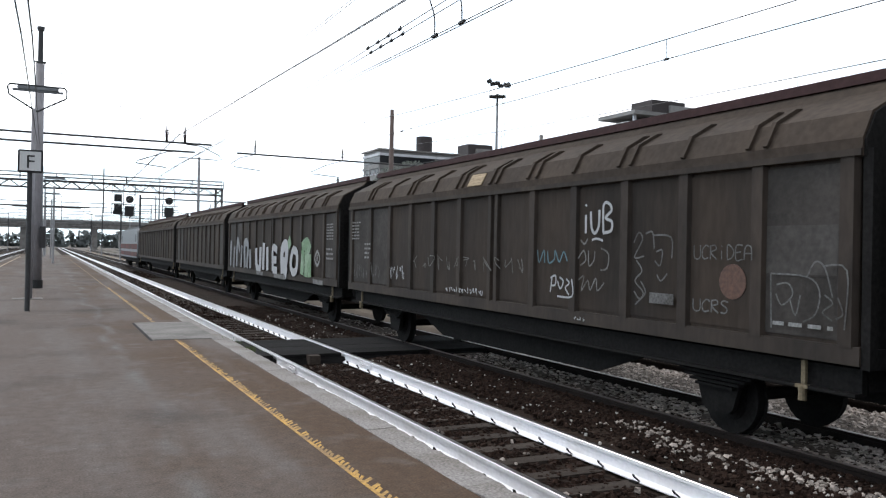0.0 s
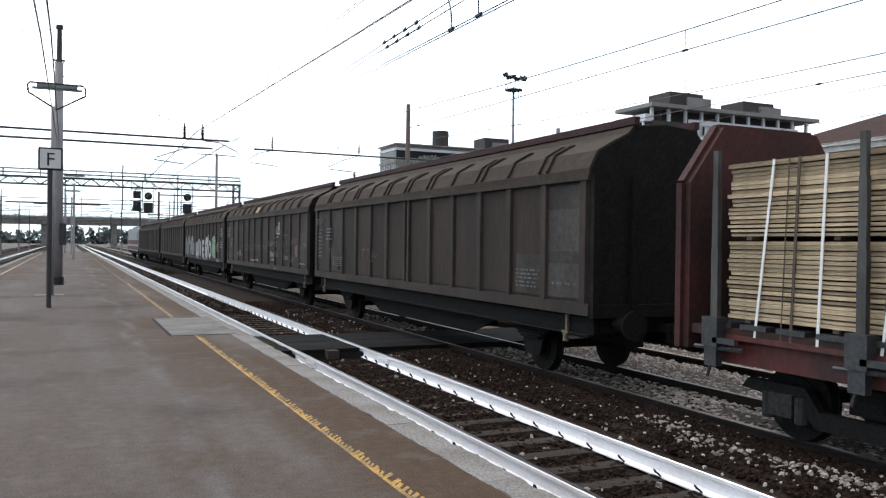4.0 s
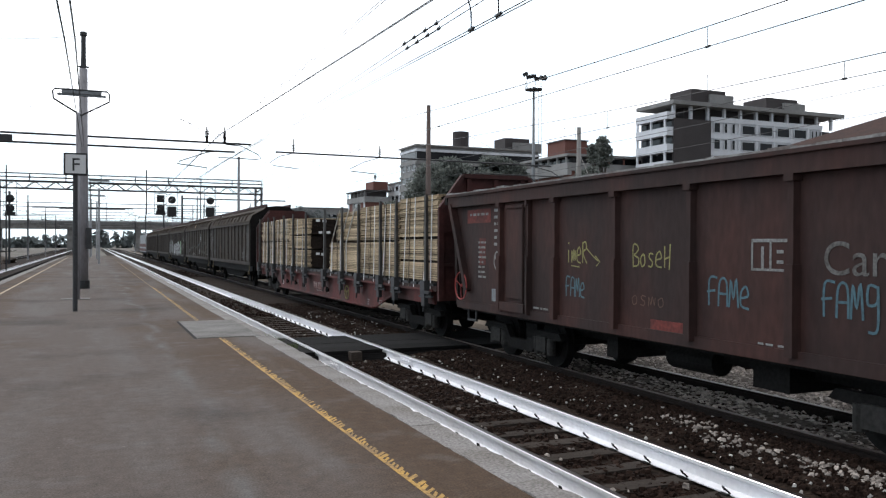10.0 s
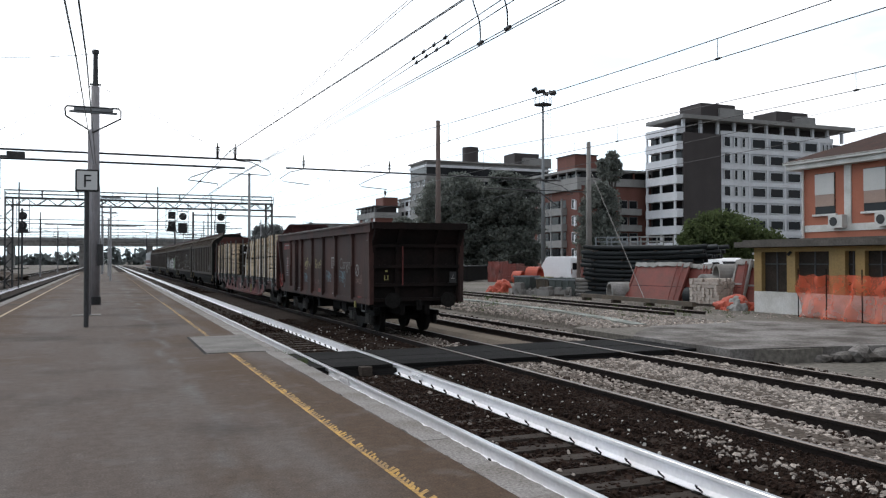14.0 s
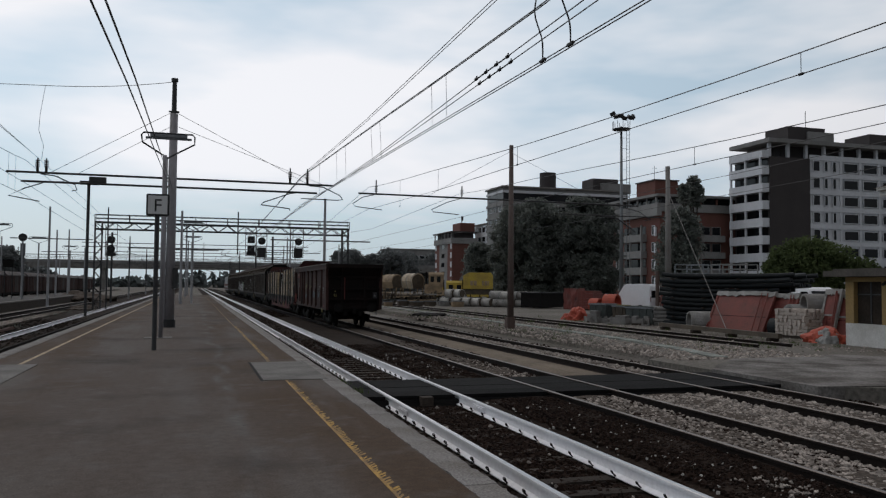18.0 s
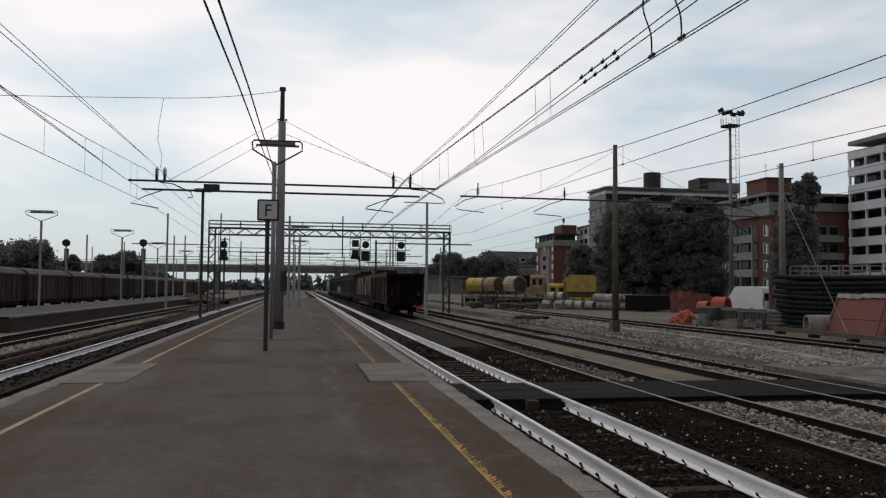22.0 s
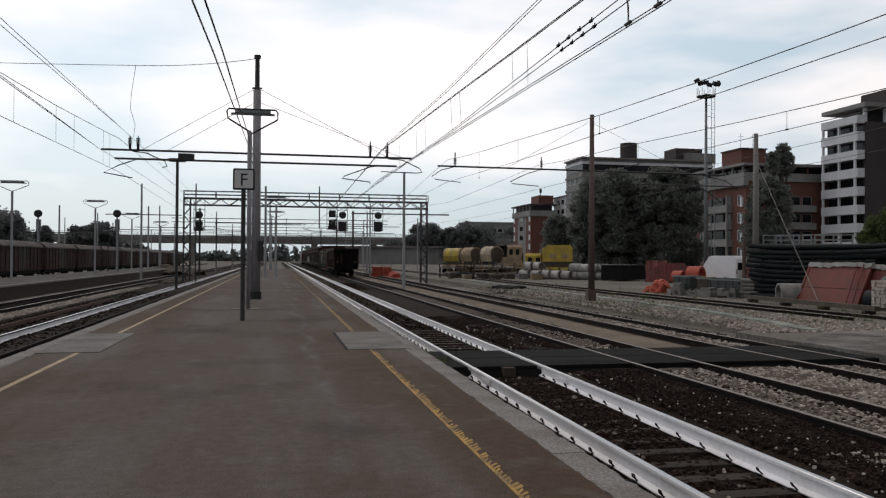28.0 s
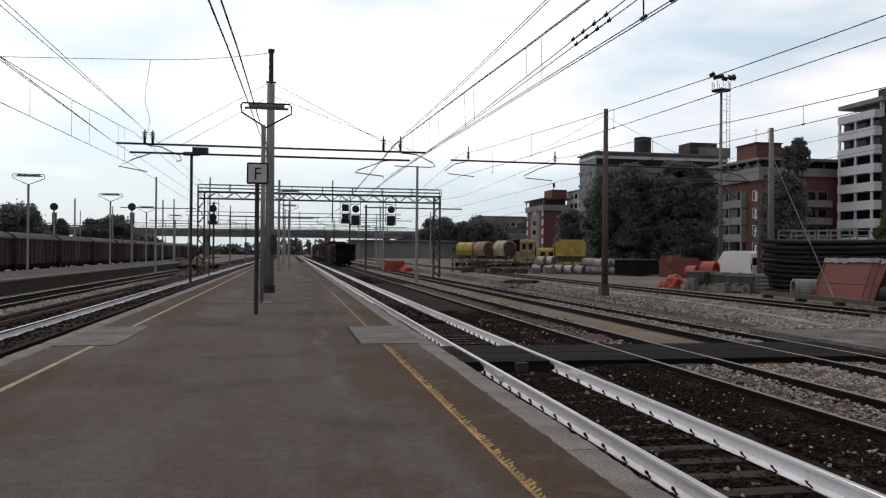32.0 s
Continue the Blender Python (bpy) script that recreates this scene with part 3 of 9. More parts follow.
def scribble(bm, rng, y0, y1, z0, z1, w, x, letters):
    """Loose hand strokes that fill a field, letter by letter, running toward -y."""
    step = (y1 - y0) / letters
    for i in range(letters):
        a = y1 - i * step
        pts = [(a - step * (0.5 + 0.42 * rng.uniform(-1, 1)), z0 + (z1 - z0) * rng.random()) for _ in range(rng.randint(4, 6))]
        fine = []
        for j in range(len(pts) - 1):
            p0, p1, p2, p3 = pts[max(j - 1, 0)], pts[j], pts[j + 1], pts[min(j + 2, len(pts) - 1)]
            for k in range(5):
                s = k / 5
                f = lambda c: 0.5 * (2 * p1[c] + (p2[c] - p0[c]) * s + (2 * p0[c] - 5 * p1[c] + 4 * p2[c] - p3[c]) * s * s + (3 * p1[c] - p0[c] - 3 * p2[c] + p3[c]) * s ** 3)
                fine.append((f(0), f(1)))
        fine.append(pts[-1])
        ribbon(bm, fine, w, x)


GLYPHS = {
    "U": [[(0, 1), (0.02, 0.25), (0.3, 0), (0.7, 0.05), (0.85, 0.35), (0.85, 1)]],
    "C": [[(0.9, 0.85), (0.55, 1), (0.15, 0.75), (0.05, 0.35), (0.3, 0.02), (0.85, 0.12)]],
    "R": [[(0.05, 0), (0.1, 1)], [(0.0, 0.92), (0.6, 1.0), (0.75, 0.7), (0.15, 0.48), (0.85, 0.0)]],
    "i": [[(0.4, 0.62), (0.42, 0.0)], [(0.4, 0.92), (0.46, 0.98)]],
    "D": [[(0.1, 0), (0.1, 1), (0.6, 0.85), (0.85, 0.5), (0.6, 0.12), (0.1, 0)]],
    "E": [[(0.8, 1), (0.1, 0.95), (0.1, 0.0), (0.85, 0.05)], [(0.1, 0.5), (0.65, 0.55)]],
    "A": [[(0, 0), (0.1, 0.8), (0.45, 1), (0.8, 0.8), (0.85, 0)], [(0.05, 0.45), (0.85, 0.45)]],
    "V": [[(0.0, 0.95), (0.1, 0.25), (0.4, 0.0), (0.75, 0.3), (0.8, 1.0)]],
    "B": [[(0.12, 0.0), (0.1, 1.0), (0.6, 1.05), (0.8, 0.8), (0.3, 0.55), (0.85, 0.4), (0.8, 0.08), (0.12, 0.0)]],
    "F": [[(0.1, 0.0), (0.15, 0.95), (0.9, 1.0)], [(-0.1, 0.5), (0.7, 0.55)]],
    "M": [[(0.0, 0.0), (0.15, 0.95), (0.4, 0.3), (0.65, 1.0), (0.85, 0.0)]],
    "m": [[(0.0, 0.0), (0.05, 0.6), (0.3, 0.1), (0.45, 0.65), (0.7, 0.1), (0.8, 0.6)]],
    "e": [[(0.1, 0.35), (0.7, 0.45), (0.5, 0.75), (0.1, 0.55), (0.1, 0.1), (0.8, 0.0)]],
    "g": [[(0.8, 0.9), (0.2, 0.95), (0.15, 0.45), (0.75, 0.5), (0.8, 0.95), (0.8, -0.2), (0.2, -0.3)]],
    "b": [[(0.1, 1.05), (0.08, 0.0), (0.6, 0.05), (0.65, 0.45), (0.1, 0.5), (0.55, 0.7), (0.45, 1.0), (0.1, 1.05)]],
    "o": [[(0.4, 0.6), (0.1, 0.4), (0.25, 0.02), (0.65, 0.15), (0.6, 0.55), (0.4, 0.6)]],
    "h": [[(0.1, 1.0), (0.1, 0.0)], [(0.1, 0.4), (0.7, 0.5)], [(0.75, 1.1), (0.65, -0.1)]],
    "s": [[(0.7, 0.6), (0.3, 0.65), (0.2, 0.45), (0.6, 0.25), (0.5, 0.02), (0.1, 0.05)]],
    "O": [[(0.5, 1), (0.1, 0.7), (0.15, 0.15), (0.6, 0), (0.85, 0.4), (0.75, 0.85), (0.5, 1)]],
    "S": [[(0.85, 0.9), (0.4, 1.0), (0.15, 0.75), (0.75, 0.4), (0.6, 0.05), (0.1, 0.05)]],
}


def smooth_line(pts, k=4):
    fine = []
    for j in range(len(pts) - 1):
        p0, p1, p2, p3 = pts[max(j - 1, 0)], pts[j], pts[j + 1], pts[min(j + 2, len(pts) - 1)]
        for q in range(k):
            s = q / k
            f = lambda c: 0.5 * (2 * p1[c] + (p2[c] - p0[c]) * s + (2 * p0[c] - 5 * p1[c] + 4 * p2[c] - p3[c]) * s * s + (3 * p1[c] - p0[c] - 3 * p2[c] + p3[c]) * s ** 3)
            fine.append((f(0), f(1)))
    return fine + [pts[-1]]


def sprayed(bm, text, y, z, size, width, w, x):
    """Hand-sprayed letters that start at y and run toward -y."""
    for i, ch in enumerate(text):
        for line in GLYPHS[ch]:
            ribbon(bm, smooth_line([(y - (i + a) * width, z + b * size) for a, b in line]), w, x)
    return bm


def lettering(text, size, m, material, name, parent, label=""):
    """Built-in letters turned into a mesh, as a part."""
    cu = bpy.data.curves.new(name, "FONT")
    cu.body, cu.size, cu.extrude = text, size, 0.001
    cu.align_x = "CENTER"
    ob = bpy.data.objects.new(name, cu)
    scene.collection.objects.link(ob)
    me = bpy.data.meshes.new_from_object(ob.evaluated_get(bpy.context.evaluated_depsgraph_get()))
    bpy.data.objects.remove(ob)
    me.materials.clear()
    me.materials.append(material)
    return part(name, me, None, parent, label, at=m)


def small_rows(parent, rng, x, y0, y1, z0, z1, rows, material, name="stencil"):
    """Unreadable lines of stencilled writing as plain bars."""
    bm = B()
    h = (z1 - z0) / rows
    for r in range(rows):
        y = y1
        while y > y0 + 0.06:
            w = rng.uniform(0.06, 0.2)
            zz = z1 - r * h
            e = max(y - w, y0)
            box(bm, x - 0.003, x, e, y, zz - h * 0.42, zz)
            y = e - rng.uniform(0.03, 0.08)
    return part(name, bm, material, parent, "worn white stencilled markings", kind="stuff")


chalk = M("chalk", (0.21, 0.21, 0.205), 0.8, vary=0.35, scale=3, fine=30, second=(0.16, 0.15, 0.14), amount=0.7)
chalk_faint = M("chalk_faint", (0.13, 0.125, 0.12), 0.8, vary=0.4, scale=3, fine=30, second=(0.06, 0.052, 0.045), amount=0.9)
spray_white = M("spray_white", (0.34, 0.34, 0.35), 0.6, vary=0.15, scale=4, fine=30)
spray_silver = M("spray_silver", (0.19, 0.20, 0.21), 0.55, vary=0.3, scale=2, fine=20, second=(0.12, 0.12, 0.12), amount=0.8)
spray_green = M("spray_green", (0.10, 0.19, 0.09), 0.6, vary=0.3, scale=3, fine=20, second=(0.22, 0.30, 0.2), amount=0.8)
spray_teal = M("spray_teal", (0.052, 0.112, 0.138), 0.6, vary=0.3, scale=3, fine=20)
spray_yellow = M("spray_yellow", (0.23, 0.205, 0.065), 0.6, vary=0.3, scale=3, fine=20)
spray_orange = M("spray_orange", (0.085, 0.036, 0.020), 0.6, vary=0.3, scale=3, fine=20)
panel_new = M("panel_new", (0.050, 0.0435, 0.039), 0.75, vary=0.2, scale=1.5, fine=14, second=(0.030, 0.026, 0.023), amount=0.8, spec=0.2)
panel_grey = M("panel_grey", (0.062, 0.056, 0.052), 0.75, vary=0.2, scale=1.5, fine=14, second=(0.046, 0.041, 0.037), amount=0.8, spec=0.2)
hook_ochre = M("hook_ochre", (0.16, 0.125, 0.075), 0.8, vary=0.25, scale=6, fine=30)
chalk_mid = M("chalk_mid", (0.15, 0.148, 0.145), 0.85, vary=0.4, scale=5, fine=30, second=(0.06, 0.056, 0.053), amount=0.8)
chalk_grey = M("chalk_grey", (0.105, 0.103, 0.10), 0.85, vary=0.4, scale=2.5, fine=30, second=(0.05, 0.046, 0.043), amount=0.9)

rail_dull = M("rail_dull", (0.045, 0.022, 0.022), 0.8, vary=0.2, scale=2, fine=12, spec=0.2)

HOOD_RIBS = [0.17, 1.33, 2.53, 3.70, 4.93, 6.12, 7.33, 7.57, 8.80, 10.0, 11.2, 12.43, 13.7, 15.08]
HOOD_HALF = [(1.43, 2.72), (1.45, 2.75), (1.45, 2.91), (1.31, 3.19), (1.02, 3.35), (0.72, 3.50), (0.62, 3.62)]
HOOD_OUT = [(-a, b) for a, b in HOOD_HALF] + [(0, 3.68)] + HOOD_HALF[::-1]


def hood_wagon(length=15.25, ribs=HOOD_RIBS):
    w = thing("sliding_wall_wagon", "dark brown sliding-wall freight wagon, dusty, on the rails", "wagon", "hood wagons of the train")
    k = length / 15.25
    ribs = [r * k for r in ribs] if k < 1.3 else [0.08 + i * (length - 0.16) / 17 for i in range(18)]
    part("body", box(B(), -1.38, 1.38, 0.06, length - 0.06, 0.62, 2.74), wagon_panel, w)
    part("roof", prism(B(), HOOD_OUT, "y", 0.0, length), roof_brown, w, "curved dusty brown roof")
    for s in (-1, 1):
        part("sill", box(B(), *sorted((s * 1.34, s * 1.442)), 0.0, length, 0.63, 0.82), wagon_brown, w)
        part("ridge_rail", beam(B(), (s * 0.60, -0.06, 3.69), (s * 0.60, length + 0.06, 3.69), 0.10, 0.12), rail_dull, w, "dull purple-brown roof rail")
        part("gutter", box(B(), *sorted((s * 1.452, s * 1.475)), 0.0, length, 2.73, 2.80), wagon_brown, w)
        twin = 6 if k < 1.3 else -1
        for i in range(len(ribs) - 1):
            a, b = ribs[i], ribs[i + 1]
            if i == twin:
                part("wall_gap", box(B(), *sorted((s * 1.38, s * 1.386)), a, b, 0.7, 2.74), under_black, w, "dark gap where the two sliding walls meet")
                continue
            mat = panel_new if i in (0, 11, 12) and k < 1.3 else wagon_panel
            part("panel", box(B(), *sorted((s * 1.375, s * 1.395)), a + 0.09, b - 0.09, 0.86, 2.68), mat, w)
        for i, y in enumerate(ribs):
            wide = 0.075 if i in (twin, twin + 1) else 0.11
            bm = B()
            prism(bm, [(s * 1.38, y - wide), (s * 1.45, y - wide * 0.72), (s * 1.45, y + wide * 0.72), (s * 1.38, y + wide)], "z", 0.80, 2.74)
            part("rib", bm, wagon_brown, w)
            if i in (0, len(ribs) - 1):
                continue
            single = i in (twin, twin + 1) or (i % 2 == 0 if i < 7 else i % 2 == 1)
            for off in ((0.0,) if single else (-0.13, 0.13)):
                bm = B()
                line = [(1.455, 2.92), (1.31, 3.19), (1.02, 3.35), (0.93, 3.395)]
                out = [(1.485, 2.94), (1.335, 3.225), (1.03, 3.395), (0.93, 3.41)]
                hw = 0.045 if i in (twin, twin + 1) else 0.03
                prism(bm, [(s * a, b) for a, b in line + out[::-1]], "y", y + off - hw, y + off + hw)
                part("roof_rib", bm, roof_brown, w)
        bm = B()
        box(bm, *sorted((s * 1.18, s * 1.26)), 0.1, length - 0.1, 0.30, 0.58)
        box(bm, *sorted((s * 1.18, s * 1.36)), 0.1, length - 0.1, 0.30, 0.335)
        part("sole_bar", bm, under_black, w)
        for y in (0.75, length - 0.75):
            bm = B()
            box(bm, *sorted((s * 1.30, s * 1.34)), y - 0.025, y + 0.025, 0.16, 0.6)
            box(bm, *sorted((s * 1.33, s * 1.37)), y - 0.08, y + 0.08, 0.30, 0.34)
            tube(bm, (s * 1.35, y, 0.17), (s * 1.35, y, 0.31), 0.04, 8)
            part("tow_hook", bm, hook_ochre if s < 0 else under_black, w, "dull ochre tow hook bracket")
        for y in (2.3 * k, length - 2.3 * k):
            bm = B()
            prism(bm, [(y - 0.42, 0.3), (y + 0.42, 0.3), (y + 0.26, -0.2), (y + 0.2, -0.26), (y - 0.2, -0.26), (y - 0.26, -0.2)], "x", s * 1.0 - 0.03, s * 1.0 + 0.03)
            part("axle_guard", bm, under_black, w)
            bm = B()
            for j in range(4):
                box(bm, s * 1.06 - 0.05, s * 1.06 + 0.05, y - 0.62 + j * 0.1, y + 0.62 - j * 0.1, 0.20 - j * 0.05, 0.235 - j * 0.05)
            part("leaf_spring", bm, under_black, w)
    for y, s in ((0.0, -1), (length, 1)):
        for x in (-1.36, -0.62, 0.62, 1.36):
            part("end_post", box(B(), x - 0.06, x + 0.06, *sorted((y, y + s * 0.1)), 0.6, 2.8), under_black, w, "near-black end post")
        part("end_sill", box(B(), -1.4, 1.4, *sorted((y, y + s * 0.08)), 0.6, 0.8), under_black, w, "near-black end sill")
        bm = B()
        prism(bm, [(a * 0.985, b - 0.02) for a, b in HOOD_OUT] + [(1.39, 0.62), (-1.39, 0.62)], "y", *sorted((y - s * 0.02, y + s * 0.03)))
        part("end_wall", bm, under_black, w, "near-black end wall")
        buffers(w, y, s)
    bm = B()
    box(bm, -1.15, 1.15, 0.1, length - 0.1, 0.34, 0.6)
    for x in (-0.35, 0.35):
        box(bm, x - 0.06, x + 0.06, 0.1, length - 0.1, 0.1, 0.34)
    box(bm, -0.7, 0.3, length * 0.4, length * 0.5, -0.15, 0.3)
    tube(bm, (0.5, length * 0.55, 0.1), (0.5, length * 0.63, 0.1), 0.2, 12)
    part("underframe", bm, under_black, w, "black underframe with brake gear")
    for x in (-0.95, 0.95):
        part("truss_girder", prism(B(), [(length * 0.23, 0.32), (length * 0.32, -0.12), (length * 0.68, -0.12), (length * 0.77, 0.32)], "x", x - 0.03, x + 0.03), under_black, w, "deep black girder under the floor")
    for y in (2.3 * k, length - 2.3 * k):
        axle(w, y)
    return w


def add_wagon(ob, offset):
    TRAIN.append((ob, offset))
    return ob


hood_1 = add_wagon(hood_wagon(), 38.93)
hood_2 = add_wagon(copy_thing(hood_1, pose(0, 0, 0)), 38.6 + 16.4)
hood_3 = add_wagon(copy_thing(hood_1, pose(0, 0, 0)), 38.6 + 32.6)
hood_4 = add_wagon(copy_thing(hood_1, pose(0, 0, 0)), 38.6 + 48.9)
hood_5 = add_wagon(hood_wagon(22.4), 38.6 + 65.4)
tagged(hood_5, "long dark brown sliding-wall wagon coupled behind the locomotive")


def dress_hoods():
    rng = random.Random(5)
    x = -1.462
    # the wagon with the large white letters
    bm = B()
    sprayed(bm, "i", 4.66, 2.0, 0.44, 0.2, 0.05, x)
    sprayed(bm, "V", 4.46, 2.0, 0.34, 0.27, 0.05, x)
    sprayed(bm, "B", 4.18, 2.0, 0.40, 0.27, 0.045, x)
    ribbon(bm, smooth_line([(4.42, 1.90), (4.3, 1.92), (4.15, 1.89)]), 0.032, x)
    part("graffiti", bm, spray_white, hood_2, "white sprayed letters iVB")
    bm = B()
    sprayed(bm, "UCRiDEA", 2.30, 1.66, 0.17, 0.135, 0.017, x)
    part("graffiti", bm, chalk_grey, hood_2, "thin chalky sprayed word")
    bm = B()
    sprayed(bm, "UCRS", 2.30, 1.02, 0.15, 0.15, 0.020, x)
    part("graffiti", bm, chalk_grey, hood_2, "thin pale sprayed letters")
    # a boxed drawing in chalk on the end panel
    bm = B()
    for line in ([(1.10, 1.52), (1.08, 0.92)], [(1.10, 1.52), (0.62, 1.50), (0.46, 1.36), (0.50, 1.12), (0.66, 1.02)], [(0.62, 1.50), (0.52, 1.66), (0.40, 1.60), (0.30, 1.30)], [(0.42, 1.62), (0.14, 1.58), (0.16, 0.98)], [(1.02, 1.40), (0.86, 1.42), (0.80, 1.30), (0.94, 1.18), (1.02, 1.30)], [(0.84, 1.26), (0.76, 1.08), (0.70, 1.3)], [(0.40, 1.32), (0.30, 1.24), (0.42, 1.14), (0.30, 1.06)], [(0.24, 1.3), (0.18, 1.14), (0.26, 1.08)]):
        ribbon(bm, smooth_line(line), 0.019, x)
    part("graffiti", bm, chalk_grey, hood_2, "chalk drawing of a box and hearts")
    small_rows(hood_2, rng, x, 0.22, 1.06, 0.90, 1.0, 1, chalk)
    # loops and hooks on the middle panels
    for lines, m, wd in (
        ([[(3.46, 1.86), (3.36, 2.0), (3.28, 1.9), (3.44, 1.66), (3.24, 1.68)], [(3.22, 1.98), (3.08, 2.0), (3.04, 1.78)], [(3.06, 1.96), (2.72, 1.93), (2.70, 1.66)], [(3.0, 1.74), (2.88, 1.76), (2.92, 1.56), (3.02, 1.62)], [(3.4, 1.62), (3.28, 1.48), (3.42, 1.34), (3.24, 1.18), (3.4, 1.02)], [(2.98, 1.44), (2.9, 1.36), (2.78, 1.46)], [(3.44, 1.2), (3.32, 1.1), (3.2, 1.2), (3.3, 1.34)]], chalk_grey, 0.024),
        ([[(4.76, 1.62), (4.62, 1.74), (4.56, 1.6), (4.7, 1.52)], [(4.5, 1.74), (4.48, 1.52), (4.36, 1.6), (4.34, 1.74)], [(4.2, 1.78), (4.02, 1.7), (4.04, 1.5), (4.2, 1.46)], [(4.74, 1.3), (4.6, 1.36), (4.66, 1.14), (4.5, 1.3), (4.44, 1.16), (4.3, 1.34), (4.26, 1.16), (4.1, 1.28)], [(4.7, 1.9), (4.6, 1.84), (4.52, 1.92)]], chalk_faint, 0.026),
        ([[(5.9, 1.74), (5.84, 1.54), (5.7, 1.74), (5.68, 1.54)], [(5.6, 1.72), (5.56, 1.54), (5.4, 1.6), (5.38, 1.74), (5.26, 1.56), (5.14, 1.72), (5.04, 1.58)]], spray_teal, 0.03),
        ([[(5.46, 1.30), (5.5, 1.08)], [(5.5, 1.3), (5.36, 1.34), (5.36, 1.2), (5.48, 1.18)], [(5.3, 1.26), (5.22, 1.14), (5.14, 1.26), (5.24, 1.32)], [(5.06, 1.3), (4.98, 1.24), (5.08, 1.16), (4.98, 1.06)], [(4.92, 1.3), (4.9, 1.04), (5.3, 1.02)]], spray_white, 0.03)):
        bm = B()
        for line in lines:
            ribbon(bm, smooth_line(line), wd, x)
        part("graffiti", bm, m, hood_2, "thin sprayed scribble on a panel")
    bm = B()
    box(bm, x, x + 0.003, 2.66, 3.12, 1.06, 1.2)
    part("smudge", bm, chalk_grey, hood_2, "pale painted-over smudge")
    bm = B()
    box(bm, -1.40, -1.3965, 0.17, 1.1, 1.50, 2.16)
    part("patch", bm, panel_new, hood_2, "greyer cleaned patch")
    for y0, y1, z0, z1, m, n, wd in ((6.2, 11.0, 1.3, 1.6, chalk_faint, 12, 0.018), (11.4, 12.3, 0.95, 1.35, spray_white, 5, 0.02), (12.9, 13.6, 0.95, 1.5, chalk_grey, 4, 0.026), (13.8, 14.8, 0.95, 1.3, chalk_grey, 6, 0.02), (7.7, 9.3, 0.88, 1.0, spray_white, 14, 0.018), (4.55, 4.85, 0.69, 0.74, spray_white, 4, 0.012)):
        bm = B()
        scribble(bm, rng, y0, y1, z0, z1, wd, x, n)
        part("graffiti", bm, m, hood_2, "chalky sprayed scribble")
    bm = B()
    tube(bm, (x + 0.058, 1.72, 1.40), (x + 0.064, 1.72, 1.40), 0.21, 24)
    part("disc", bm, spray_orange, hood_2, "faded orange disc")
    bm = B()
    prism(bm, [(-1.462, 2.935), (-1.448, 2.93), (-1.328, 3.16), (-1.342, 3.165)], "y", 7.9, 8.45)
    part("notice", bm, timber, hood_2, "tan notice plate", at=pose(0, 0, 0))
    small_rows(hood_2, rng, x, 14.35, 14.95, 1.9, 2.4, 6, chalk)
    small_rows(hood_2, rng, x, 13.6, 14.0, 1.4, 1.85, 4, chalk)
    # the wagon painted along its lower half
    # thick upright letters, each one stroke set
    letters = (
        (spray_silver, 0.30, [[(14.6, 0.85), (14.5, 1.95)], [(13.9, 0.8), (13.75, 1.7)]]),
        (spray_silver, 0.26, [[(13.3, 0.85), (13.2, 2.0), (12.7, 1.5)], [(12.4, 0.85), (12.3, 1.75)]]),
        (spray_silver, 0.34, [[(11.7, 0.85), (11.8, 1.8), (11.2, 1.75), (11.3, 0.85)], [(10.7, 0.85), (10.8, 1.6)]]),
        (spray_white, 0.34, [[(9.75, 1.65), (9.6, 0.95), (9.1, 0.9), (9.0, 1.7)], [(8.55, 0.85), (8.5, 1.85)], [(7.9, 0.85), (7.95, 1.7)]]),
        (spray_white, 0.26, [[(7.1, 0.85), (7.15, 1.65), (6.55, 1.6)], [(7.1, 1.25), (6.6, 1.25)], [(7.1, 0.9), (6.5, 0.88)]]),
        (spray_white, 0.40, [[(5.8, 0.8), (5.85, 1.6), (5.3, 1.75), (5.35, 1.2), (5.75, 1.15), (5.2, 0.8)]]),
        (spray_white, 0.26, [[(4.5, 1.65), (4.75, 1.2), (4.5, 0.9), (4.05, 1.0), (4.0, 1.5), (4.5, 1.65)]]),
        (spray_green, 0.36, [[(5.1, 1.75), (4.8, 1.95)], [(3.45, 1.7), (2.9, 1.85), (2.55, 1.6)], [(3.4, 0.85), (3.3, 1.6)], [(2.95, 0.8), (2.9, 1.65)], [(2.55, 0.8), (2.6, 1.5)]]),
        (chalk, 0.09, [[(1.8, 1.62), (2.05, 1.4), (1.8, 1.18), (1.55, 1.4), (1.8, 1.62)], [(1.8, 1.5), (1.82, 1.3)]]),
        (chalk_mid, 0.14, [[(9.6, 0.72), (8.6, 0.70)], [(6.9, 0.70), (5.4, 0.68)], [(2.2, 0.70), (1.2, 0.68)]]))
    for i, (m, wd, lines) in enumerate(letters):
        bm = B()
        for q, line in enumerate(lines):
            ribbon(bm, smooth_line(line, 5), wd, x - 0.002 * q - 0.001 * i)
        part("graffiti", bm, m, hood_3, "thick sprayed letter with drips")
    small_rows(hood_3, rng, x, 0.35, 0.95, 1.9, 2.4, 6, chalk)
    small_rows(hood_3, rng, x, 0.35, 0.95, 1.3, 1.7, 3, chalk)
